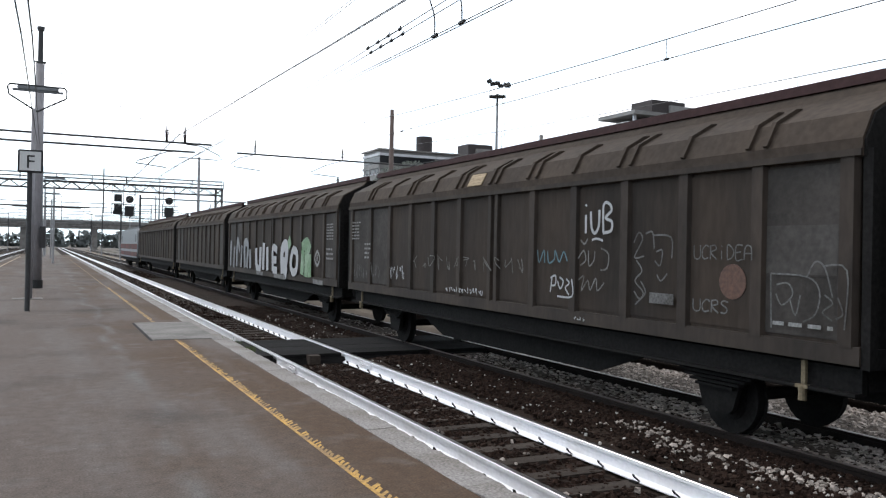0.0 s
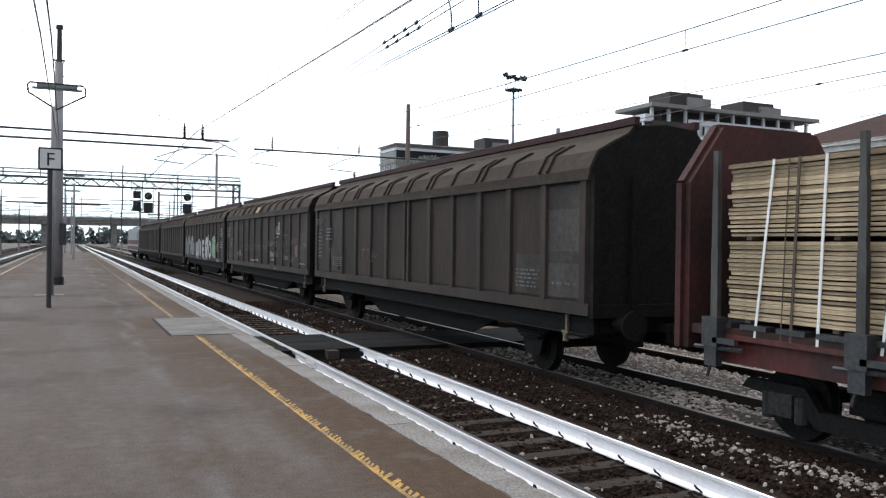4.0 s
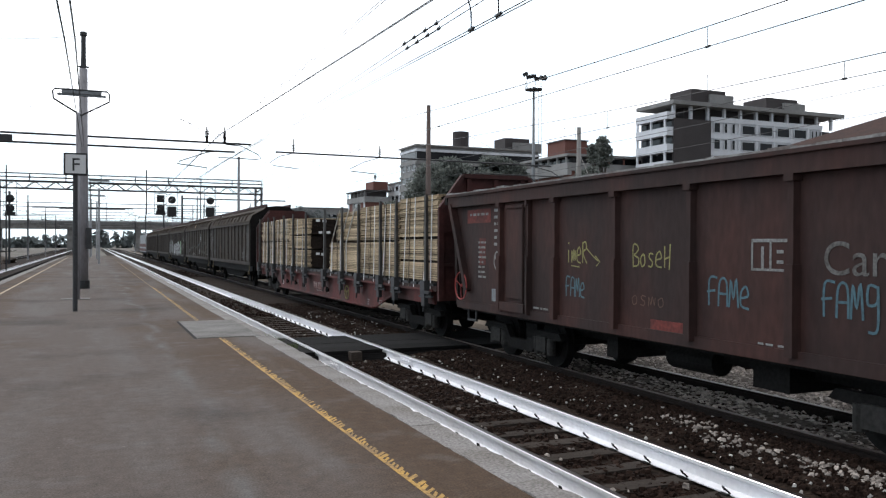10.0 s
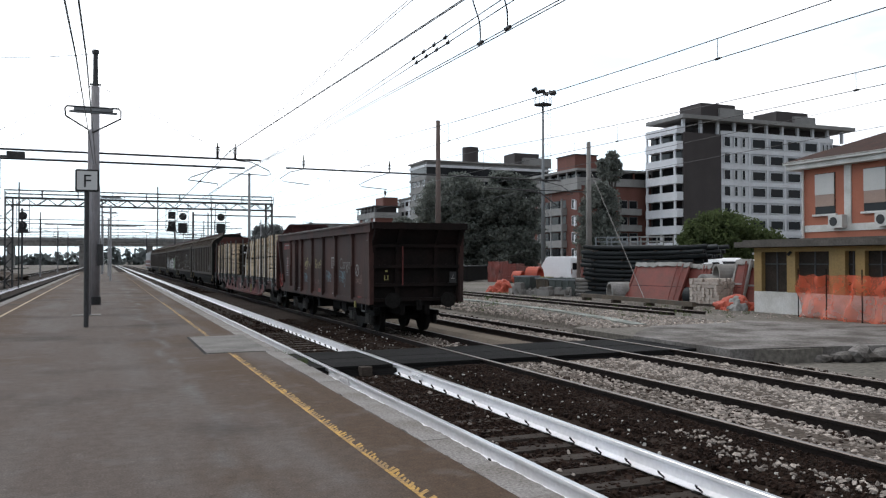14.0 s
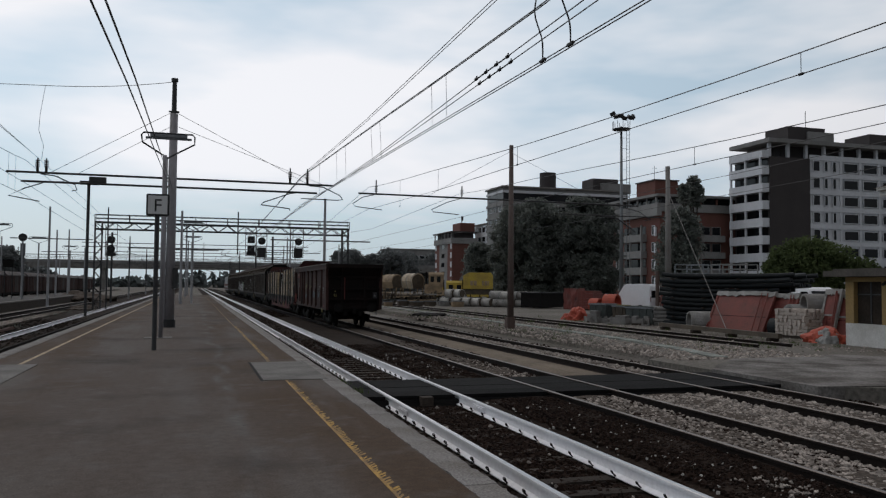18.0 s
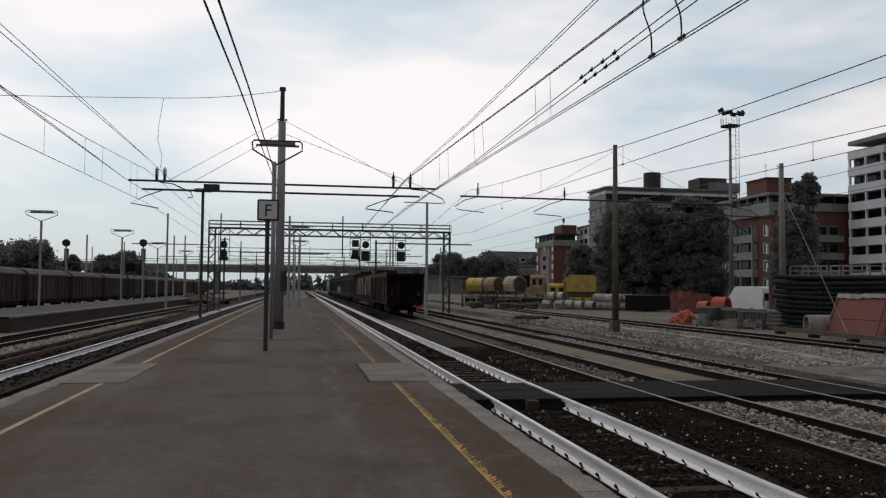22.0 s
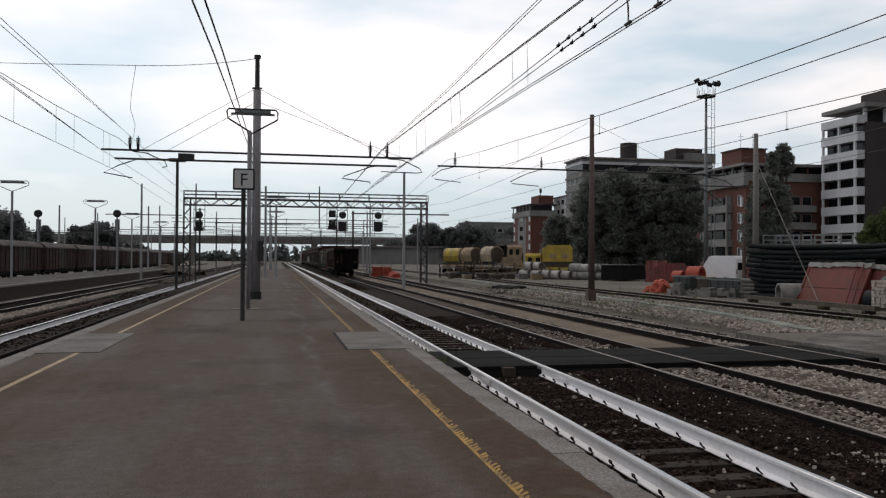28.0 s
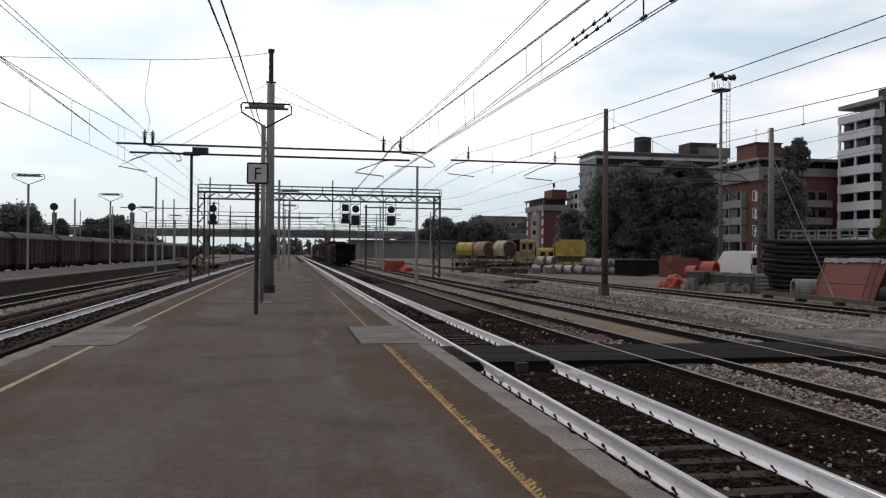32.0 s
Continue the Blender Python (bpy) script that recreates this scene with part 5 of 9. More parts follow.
    ribbon(bm, smooth_line([(8.3, 1.66), (8.1, 1.53), (7.96, 1.46)]), 0.022, x)
    ribbon(bm, smooth_line([(8.75, 1.37), (8.6, 1.36), (8.5, 1.35)]), 0.018, x)
    ribbon(bm, [(8.05, 1.54), (7.92, 1.45), (8.02, 1.38)], 0.02, x)
    part("graffiti", bm, spray_yellow, w, "sprayed arrow")
    bm = B()
    pts = [(1.6 + 0.17 * math.cos(a * math.pi / 12), 1.37 + 0.17 * math.sin(a * math.pi / 12)) for a in range(25)]
    ribbon(bm, pts, 0.04, x)
    ribbon(bm, [(1.48, 1.49), (1.72, 1.25)], 0.04, x)
    part("warning_mark", bm, chalk, w, "white round warning mark")
    for y0, y1, z0, z1, n in ((11.85, 12.7, 2.24, 2.36, 1), (11.95, 12.3, 0.98, 1.78, 8), (11.36, 11.58, 1.62, 2.42, 6), (9.35, 10.0, 0.52, 0.6, 1), (0.1, 0.55, 2.22, 2.30, 1), (4.1, 4.6, 0.5, 0.56, 1), (8.0, 8.06, 0.62, 0.72, 1)):
        small_rows(w, rng, x - 0.004, y0, y1, z0, z1, n, chalk)
    for y0, y1, z0, z1 in ((11.98, 12.26, 1.30, 1.84), (11.75, 12.85, 2.16, 2.44), (5.95, 6.65, 0.52, 0.66), (1.12, 1.56, 0.50, 0.58), (0.08, 0.56, 2.20, 2.42)):
        part("repaint", box(B(), -1.4035, -1.40, y0, y1, z0, z1), repaint_red, w, "brighter red repainted field")
    part("plate_holder", box(B(), -1.45, -1.40, 11.34, 11.6, 0.6, 0.84), grey_steel, w, "grey plate in a frame")
    bm = B()
    ring_ = [(11.46 + 0.12 * math.cos(a * math.pi / 8), 1.40 + 0.17 * math.sin(a * math.pi / 8)) for a in range(17)]
    ribbon(bm, ring_, 0.035, x - 0.004)
    ribbon(bm, [(11.54, 1.5), (11.38, 1.3)], 0.05, x - 0.006)
    part("warning_mark", bm, chalk, w, "white round warning mark")
    return w


last_wagon = add_wagon(open_wagon(), 0.0)


def locomotive():
    l = thing("locomotive", "red and grey freight locomotive at the head of the train", "locomotive")
    L = 18.5
    o = [(0.5, 0.45), (L - 0.5, 0.45), (L - 0.05, 0.9), (L - 0.05, 1.7), (L - 0.75, 2.9), (L - 1.5, 3.15), (1.5, 3.15), (0.75, 2.9), (0.05, 1.7), (0.05, 0.9)]
    part("body", prism(B(), o, "x", -1.42, 1.42), grey_steel, l, "grey body")
    for s in (-1, 1):
        part("band", box(B(), *sorted((s * 1.42, s * 1.44)), 0.4, L - 0.4, 0.6, 1.0), wagon_red, l, "red band")
        part("band", box(B(), *sorted((s * 1.42, s * 1.44)), 0.3, L - 0.3, 1.25, 1.75), wagon_red, l, "red band")
        for y in (1.6, L - 1.6):
            part("cab_window", box(B(), *sorted((s * 1.42, s * 1.435)), y - 0.4, y + 0.4, 1.95, 2.6), black_paint, l)
    for y, s in ((0.35, -1), (L - 0.35, 1)):
        part("windscreen", box(B(), -1.15, 1.15, y - 0.06, y + 0.06, 1.95, 2.7), black_paint, l, at=pose(0, 0, 0))
        part("nose_band", box(B(), -1.3, 1.3, *sorted((y - s * 0.0, y - s * 0.36 + s * 0.68)), 1.0, 1.6), wagon_red, l)
        buffers(l, y, s)
    part("roof_gear", box(B(), -1.0, 1.0, 3.0, L - 3.0, 3.15, 3.4), dark_steel, l)
    part("underframe", box(B(), -1.2, 1.2, 0.5, L - 0.5, 0.1, 0.46), under_black, l)
    for y in (4.0, L - 4.0):
        bogie(l, y)
    return l


add_wagon(locomotive(), 38.6 + 65.4 + 23.6)


# ---- track details ----
def sleepers():
    rng = random.Random(2)
    wood = mesh_of(box(B(), -1.3, 1.3, -0.12, 0.12, -0.1, 0.0), "sleeper", sleeper_wood)
    bm = B()
    path_tube(bm, [(-0.075, -0.05, 0.01), (-0.105, -0.045, 0.04), (-0.12, -0.01, 0.062), (-0.10, 0.03, 0.066), (-0.07, 0.05, 0.05), (-0.06, 0.045, 0.02)], 0.010, 5)
    box(bm, -0.13, 0.11, -0.06, 0.06, -0.012, 0.006)
    clip = mesh_of(bm, "rail_clip", under_black)
    for x, tr, y_end, clips in ((T1, track_1, 38, True), (T2, track_2, 30, False), (T3, track_3, 30, False), (TL, track_5, 40, True)):
        top = RAIL - 0.213
        n = int((y_end + 4) / 0.628)
        for i in range(n):
            y = 7.92 + (i - 18) * 0.628
            part("sleeper", wood, None, tr, at=pose(x + rng.uniform(-0.03, 0.03), y, top - 0.004 + rng.uniform(-0.008, 0.004), 0, 0, rng.uniform(-0.6, 0.6)))
            if clips:
                for s in (-1, 1):
                    part("rail_clip", clip, None, tr, "rusty spring clip", at=pose(x + s * 0.7525, y, top + 0.006))
        bm = B()
        for i in range(n - 18, n + 260):
            y = 7.92 + i * 0.628
            box(bm, x - 1.3, x + 1.3, y - 0.12, y + 0.12, top - 0.1, top)
        part("far_sleepers", bm, sleeper_wood, tr, kind="stuff")
    for s in (-1, 1):
        bm = B()
        box(bm, T1 + s * 0.7525 - 0.05, T1 + s * 0.7525 - 0.015, 14.9, 15.5, RAIL - 0.17, RAIL - 0.06)
        for k in range(4):
            tube(bm, (T1 + s * 0.7525 - 0.075, 15.0 + k * 0.13, RAIL - 0.1), (T1 + s * 0.7525 - 0.04, 15.0 + k * 0.13, RAIL - 0.1), 0.018, 6)
        part("fishplate", bm, white_rail, track_1, "white-painted fishplate with bolts")


def rocks(name, count, x0, x1, y0, y1, z, size, mat, label, seed, where=None):
    """Loose stones, joined: each a small dented lump."""
    r = np.random.RandomState(seed)
    base = np.array([(-1, -1, -.7), (1, -1, -.7), (1, 1, -.7), (-1, 1, -.7), (-.7, -.7, .7), (.7, -.7, .7), (.7, .7, .7), (-.7, .7, .7)])
    quads = np.array([(0, 3, 2, 1), (4, 5, 6, 7), (0, 1, 5, 4), (1, 2, 6, 5), (2, 3, 7, 6), (3, 0, 4, 7)])
    u = r.rand(count) ** 1.6
    px, py = x0 + (x1 - x0) * r.rand(count), y0 + (y1 - y0) * u
    keep = np.ones(count, bool) if where is None else where(px, py, r)
    px, py = px[keep], py[keep]
    n = len(px)
    s = size * (0.5 + r.rand(n, 1, 1))
    v = base[None] * (0.65 + 0.6 * r.rand(n, 8, 3)) * s * (0.6 + 0.6 * r.rand(n, 1, 3))
    a = r.rand(n) * 6.283
    b = (r.rand(n) - 0.5) * 1.4
    ca, sa, cb, sb = np.cos(a)[:, None], np.sin(a)[:, None], np.cos(b)[:, None], np.sin(b)[:, None]
    x, y, zz = v[..., 0], v[..., 1], v[..., 2]
    y, zz = y * cb - zz * sb, y * sb + zz * cb
    x, y = x * ca - y * sa, x * sa + y * ca
    co = np.stack((x + px[:, None], y + py[:, None], zz + z + size * 0.25 * r.rand(n)[:, None]), -1).reshape(-1, 3)
    f = (quads[None] + 8 * np.arange(n)[:, None, None]).reshape(-1, 4)
    me = bpy.data.meshes.new(name)
    me.from_pydata(co.tolist(), [], f.tolist())
    me.materials.append(mat)
    return tagged(new(name, me), label, "stones", kind="stuff")


def off_rails(px, py, r):
    ok = np.ones(len(px), bool)
    for c in (T1, T2, T3, TL):
        for s in (-1, 1):
            ok &= abs(px - (c + s * 0.7525)) > 0.13
    return ok & ~((py > 16.2) & (py < 19.6))


stone_white = M("stone_white", (0.42, 0.40, 0.37), 0.9, vary=0.2, scale=5, fine=40, island=0.4)


def lay_stones():
    rocks("ballast_stones", 15000, 2.9, 5.85, 3.5, 30, BED + 0.004, 0.030, stone_dark, "dark brown oily ballast stones between the rails", 1, off_rails)
    rocks("ballast_stones", 5200, T1 - 0.62, T1 + 0.62, 10.0, 16.3, -0.778, 0.028, stone_dark, "ballast heaped over the sleepers", 41, lambda x, y, r: r.rand(len(x)) < np.clip((y - 10.0) / 3.0, 0.05, 0.8))
    rocks("ballast_stones", 14000, 6.15, 7.66, 3.5, 32, -0.655, 0.026, stone_dark, "ridge of dark ballast between the tracks", 22, off_rails)
    rocks("ballast_stones", 9000, 6.5, 7.66, 3.5, 20, -0.638, 0.022, stone_dark, "crest of dark ballast between the tracks", 23, off_rails)
    rocks("ballast_stones", 5000, 5.83, 6.2, 3.5, 32, -0.735, 0.028, stone_dark, "ridge of dark ballast between the tracks", 2, off_rails)
    rocks("ballast_stones", 3500, 7.8, 9.15, 4.5, 34, -0.685, 0.032, stone_dark, "dark ballast stones of the second track", 3, off_rails)
    rocks("pale_stones", 6500, 7.82, 9.14, 4.5, 26, -0.68, 0.032, stone_light, "pale dusty stones between the rails", 4, lambda x, y, r: off_rails(x, y, r) & (r.rand(len(x)) < np.clip(1.5 - y / 18, 0.15, 1)))
    rocks("pale_stones", 7500, 9.35, 11.35, 5, 17.5, -0.69, 0.036, stone_light, "pale ballast between two tracks", 5, off_rails)
    rocks("pale_stones", 5500, 11.6, 12.9, 6, 40, -0.69, 0.036, stone_light, "pale ballast of the third track", 6, off_rails)
    rocks("pale_stones", 3000, 13.1, 14.6, 6, 36, BED, 0.042, stone_light, "pale ballast beside the third track", 14, off_rails)
    rocks("white_stones", 760, 6.45, 7.35, 4.6, 8.8, -0.625, 0.024, stone_light, "spill of whitish stones between the tracks", 7, lambda x, y, r: np.abs(x - 6.86 + 0.12 * np.sin(y * 2.1)) < 0.06 + 0.34 * r.rand(len(x)) ** 1.5)
    rocks("pale_stones", 330, 5.95, 7.6, 4, 28, -0.635, 0.016, stone_white, "scattered white stones on dark ballast", 8, off_rails)
    rocks("pale_stones", 90, 3.2, 5.6, 4, 24, BED + 0.05, 0.026, stone_light, "few pale stones between the rails", 15, off_rails)
    rocks("ballast_stones", 6000, -7.2, -4.2, 6, 60, -0.735, 0.036, stone_oily, "dark ballast stones of the far track", 31, off_rails)
    rocks("ballast_stones", 9000, -13, -4.1, 8, 60, BED, 0.045, stone_oily, "dark ballast beyond the platform", 9, off_rails)
    rocks("ballast_stones", 8000, 9.8, 14.6, 6, 60, BED, 0.045, stone_dark, "dark ballast of the third track", 12, lambda x, y, r: off_rails(x, y, r) & ~((y < 19) & (x > 9.3) & (x < 11.4)) & ~((x > 9.3) & (x < 11.5) & (y > 19)))
    rocks("ballast_stones", 7000, 2.9, 10.2, 28, 80, BED, 0.06, stone_dark, "dark ballast further along", 13, off_rails)
    rocks("pale_stones", 2600, -10.6, -9.7, 26, 66, -0.71, 0.05, stone_light, "pale gravel strip between the far tracks", 33)
    rocks("pale_stones", 3000, 14.4, 20.0, 22, 60, YARD, 0.05, stone_light, "loose pale stones on the yard", 10)
    rocks("pale_stones", 2500, 14.6, 30, 20, 50, YARD, 0.03, stone_light, "gravel on the yard", 11, lambda x, y, r: (y > 23) & (abs(x - T4) > 0.2))


def crossing():
    c = thing("foot_crossing", "dark timber foot crossing laid over the tracks", "crossing", kind="structure")
    plank = M("crossing_board", (0.014, 0.0135, 0.0135), 0.95, spec=0.08, vary=0.3, scale=1.2, fine=20, rand=0.25, stretch=(0.3, 3, 3))
    for x0, x1 in ((2.95, T1 - 0.83), (T1 - 0.66, T1 + 0.66), (T1 + 0.83, T2 - 0.83), (T2 - 0.66, T2 + 0.66), (T2 + 0.83, T3 - 0.83), (T3 - 0.66, T3 + 0.66), (T3 + 0.83, 13.75)):
        for i in range(4):
            y = 16.5 + i * 0.72
            part("board", box(B(), x0, x1, y + 0.004, y + 0.716, RAIL - 0.09, RAIL - 0.012 - 0.006 * (i % 2)), plank, c)
    part("block", box(B(), T1 - 0.12, T1 + 0.12, 16.25, 16.49, RAIL - 0.2, RAIL - 0.02), sleeper_wood, c, "short grey timber block")
    part("ramp", prism(B(), [(16.4, BED), (19.5, BED), (19.42, RAIL - 0.10), (16.48, RAIL - 0.10)], "x", 2.9, 13.7), plank, c)


sleepers()
crossing()
lay_stones()


# ---- platform furniture ----
def sign_f():
    p = thing("platform_sign", "white square sign lettered F on a dark post", "sign", at=pose(-0.64, 22.23, 0))
    bm = B()
    tube(bm, (0, 0, 0), (0, 0, 3.45), 0.06, 12)
    part("post", bm, dark_steel, p, "dark grey steel post")
    box_ = B()
    box(box_, -0.27, 0.29, -0.10, 0.06, 3.42, 3.98)
    bmesh.ops.bevel(box_, geom=box_.edges[:], offset=0.02, segments=2, affect="EDGES")
    s = part("sign_box", box_, black_paint, p, "black-framed sign box")
    part("face", box(B(), -0.225, 0.245, -0.106, -0.10, 3.465, 3.935), sign_white, s, "white sign face")
    lettering("F", 0.46, pose(0.01, -0.110, 3.53, 90, 0, 0), black_paint, "letter", s, "black letter F")
    p = thing("lamp_post", "pale slender lamp post with a bent pipe lamp", "lamp post", at=pose(-0.66, 27.2, 0))
    part("post", tube(B(), (0, 0, 0), (0, 0, 5.74), 0.062, 10), pole_grey, p, "pale grey post", smooth=True)
    part("footing", box(B(), -0.48, 0.34, -0.3, 0.4, 0.0, 0.012), slab_concrete, p, "pale concrete footing")
    lamp_loop(p, 0.09, 0, 6.40, 1.6)


def lamp_loop(parent, x, y, z, w, name="lamp_bracket"):
    """A tube lamp in a bent loop of pipe on top of a pole."""
    bm = B()
    path_tube(bm, [(x, y, z - 0.75), (x - w * 0.48, y, z - 0.28), (x - w * 0.5, y, z - 0.05), (x - w * 0.46, y, z + 0.03), (x + w * 0.46, y, z + 0.03), (x + w * 0.5, y, z - 0.05), (x + w * 0.5, y, z - 0.28), (x, y, z - 0.75)], 0.028, 6)
    b = part(name, bm, dark_steel, parent, "bent pipe lamp bracket")
    bm = B()
    box(bm, x - w * 0.34, x + w * 0.36, y - 0.09, y + 0.09, z - 0.10, z - 0.01)
    box(bm, x - w * 0.42, x + w * 0.44, y - 0.05, y + 0.05, z - 0.16, z - 0.10)
    part("tube_lamp", bm, grey_steel, b, "grey tube lamp housing")


def portal_pole():
    p = thing("catenary_pole", "grey steel catenary pole with long cross bars, on the platform", "pole", at=pose(-0.58, 33.65, 0))
    bm = B()
    tube(bm, (0, 0, 0), (0, 0, 8.35), 0.19, 14, 0.15)
    part("shaft", bm, pole_grey, p, "weathered pale grey shaft", smooth=True)
    bm = B()
    tube(bm, (0, 0, 8.2), (0, 0, 9.68), 0.10, 10, 0.085)
    tube(bm, (0, 0, 9.62), (0, 0, 9.75), 0.13, 8)
    box(bm, -0.2, 0.2, -0.03, 0.03, 8.4, 8.46)
    part("top", bm, dark_steel, p, "narrow dark top tube")
    part("base", tube(B(), (0, 0, 0), (0, 0, 0.3), 0.24, 12), black_paint, p, "black painted foot")
    part("cable_pipe", tube(B(), (-0.22, -0.1, 0), (-0.22, -0.1, 6.6), 0.04, 8), pole_grey, p)
    part("switch_box", box(B(), 0.1, 0.3, -0.28, -0.14, 1.5, 2.3), dark_steel, p, "dark switch box")
    for z, x0, x1 in ((5.80, -5.85, 6.3), (5.46, -5.35, 5.65)):
        bm = B()
        tube(bm, (x0, 0, z), (x1, 0, z), 0.042, 8)
        part("cross_bar", bm, dark_steel, p, "long dark cross bar")
    box_ = B()
    box(box_, -3.0, -2.4, -0.12, 0.12, 5.45, 5.72)
    part("junction_box", box_, dark_steel, p)
    for x, s in ((4.55, 1), (5.25, 1), (-4.8, -1), (-4.5, -1)):
        bm = B()
        tube(bm, (x, 0, 5.8), (x, 0, 6.05), 0.05, 8)
        for k in range(4):
            tube(bm, (x, 0, 6.02 + k * 0.07), (x, 0, 6.05 + k * 0.07), 0.085, 8)
        tube(bm, (x, 0, 6.0), (x, 0, 6.45 if s > 0 else 6.35), 0.025, 6)
        part("insulator", bm, rail_rust, p, "brown ribbed insulator")
    for pts in ([(4.95, 0, 5.46), (4.55, 0, 5.40), (3.5, 0, 5.0), (3.4, 0, 4.9), (4.55, 0, 4.78), (4.55, 0, 4.7)], [(5.3, 0, 5.75), (5.9, 0, 5.72), (6.6, 0, 5.4), (6.72, 0, 5.24), (6.5, 0, 5.2), (5.0, 0, 5.22)], [(-4.6, 0, 5.42), (-5.2, 0, 5.2), (-5.75, 0, 4.9), (-4.7, 0, 4.72)], [(-4.7, 0, 5.75), (-4.2, 0, 5.7), (-3.5, 0, 5.4), (-3.42, 0, 5.2), (-3.6, 0, 5.15)]):
        part("steady_arm", path_tube(B(), pts, 0.022, 6), dark_steel, p, "bent steady arm")
    for a, b in (((0, 0, 8.45), (5.2, 0, 5.85)), ((0, 0, 8.45), (-4.3, 0, 5.85)), ((0, 0, 7.9), (5.9, 0, 5.82)), ((0, 0, 7.9), (-3.4, 0, 5.82))):
        part("stay_wire", tube(B(), a, b, 0.009, 5), wire_black, p)


def yard_pole():
    p = thing("catenary_pole", "brown concrete catenary pole with a long arm over the tracks", "pole", at=pose(16.3, 40.3, 0))
    part("shaft", tube(B(), (0, 0, YARD), (0, 0, 9.2), 0.18, 12, 0.11), pole_concrete, p, "stained concrete shaft", smooth=True)
    part("foot", box(B(), -0.25, 0.18, -0.2, 0.2, GROUND, YARD + 0.6), pole_concrete, p, "stained concrete foot")
    part("arm", tube(B(), (-8.2, 0, 6.30), (7.6, 0, 6.24), 0.045, 8), dark_steel, p, "long steel arm")
    bm = B()
    for x, z in ((-7.3, 7.0), (-2.75, 6.9)):
        tube(bm, (x, 0, 6.3), (x, 0, z), 0.03, 6)
        for k in range(4):
            tube(bm, (x, 0, 6.42 + k * 0.08), (x, 0, 6.45 + k * 0.08), 0.085, 8)
    part("insulator", bm, rail_rust, p, "brown ribbed insulators")
    for pts in ([(-7.4, 0, 6.25), (-8.0, 0, 6.1), (-8.5, 0, 5.75), (-8.3, 0, 5.62), (-7.0, 0, 5.5)], [(-2.8, 0, 6.25), (-3.6, 0, 6.0), (-4.4, 0, 5.6), (-4.3, 0, 5.5), (-2.9, 0, 5.4)], [(6.3, 0, 6.2), (7.6, 0, 5.95), (8.4, 0, 5.5), (8.0, 0, 5.45)]):
        part("steady_arm", path_tube(B(), pts, 0.022, 6), dark_steel, p)
    for a, b in (((0, 0, 8.9), (-4.6, 0, 6.3)), ((0, 0, 8.8), (5.5, 0, 6.3))):
        part("stay_wire", tube(B(), a, b, 0.009, 5), wire_black, p)
    q = thing("catenary_pole", "pale concrete pole beside the goods yard stacks", "pole", at=pose(32.6, 51.0, 0))
    part("shaft", tube(B(), (0, 0, YARD), (0, 0, 10.4), 0.26, 12, 0.15), concrete, q, smooth=True)
    part("post", tube(B(), (-0.75, 0.2, YARD), (-0.75, 0.2, 2.9), 0.14, 8), pole_concrete, q)
    part("arm", tube(B(), (-8.5, 0, 6.7), (0, 0, 6.7), 0.04, 6), dark_steel, q)
    part("steady_arm", path_tube(B(), [(-5.6, 0, 6.7), (-4.0, 0, 6.5), (-2.6, 0, 5.6), (-3.2, 0, 5.5)], 0.05, 6), dark_steel, q)
    part("guy_wire", tube(B(), (0.1, 0, 8.4), (-7.7, -17.3, YARD), 0.018, 6), concrete, q, "pale guy wire")


def gantry():
    g = thing("signal_gantry", "dark steel truss gantry spanning the tracks, with handrails", "gantry", at=pose(0, 81, 0))
    for x in (-8.1, 14.75):
        bm = B()
        for dx, dy in ((-0.3, -0.3), (0.3, -0.3), (0.3, 0.3), (-0.3, 0.3)):
            beam(bm, (x + dx, dy, GROUND), (x + dx, dy, 7.25), 0.09, 0.09)
        for k in range(11):
            z = GROUND + k * 0.72
            for dy in (-0.3, 0.3):
                s = 1 if k % 2 else -1
                beam(bm, (x - 0.3 * s, dy, z), (x + 0.3 * s, dy, z + 0.72), 0.05, 0.05)
            for dx in (-0.3, 0.3):
                beam(bm, (x + dx, -0.3 * s, z), (x + dx, 0.3 * s, z + 0.72), 0.05, 0.05)
        part("lattice_leg", bm, dark_steel, g, "dark lattice leg")
    for y in (-0.45, 0.45):
        bm = B()
        for z in (6.62, 7.24):
            beam(bm, (-8.4, y, z), (15.1, y, z), 0.11, 0.11)
        part("chord", bm, dark_steel, g)
        bm = B()
        n = 28
        for k in range(n):
            x = -8.4 + 23.5 * k / n
            a, b = (6.62, 7.24) if k % 2 else (7.24, 6.62)
            beam(bm, (x, y, a), (x + 23.5 / n, y, b), 0.06, 0.06)
        part("bracing", bm, dark_steel, g)
        bm = B()
        for z in (7.62, 7.95):
            tube(bm, (-8.4, y, z), (15.1, y, z), 0.032, 6)
        for k in range(9):
            x = -8.4 + 23.5 * k / 8
            tube(bm, (x, y, 7.24), (x, y, 7.95), 0.035, 6)
        part("handrail", bm, dark_steel, g)
    part("walkway", box(B(), -8.3, 15.0, -0.42, 0.42, 7.28, 7.33), dark_steel, g)
    for x, y in ((-7.0, 1.0), (4.55, 1.0)):
        part("rod", tube(B(), (x - 0.25, -0.6, GROUND if x < 0 else 4.5), (x - 0.25, -0.6, 8.6), 0.06, 8), dark_steel, g)


glow_red = M("glow_red", (0.5, 0.02, 0.02), 0.4, vary=0.05, bump=0)


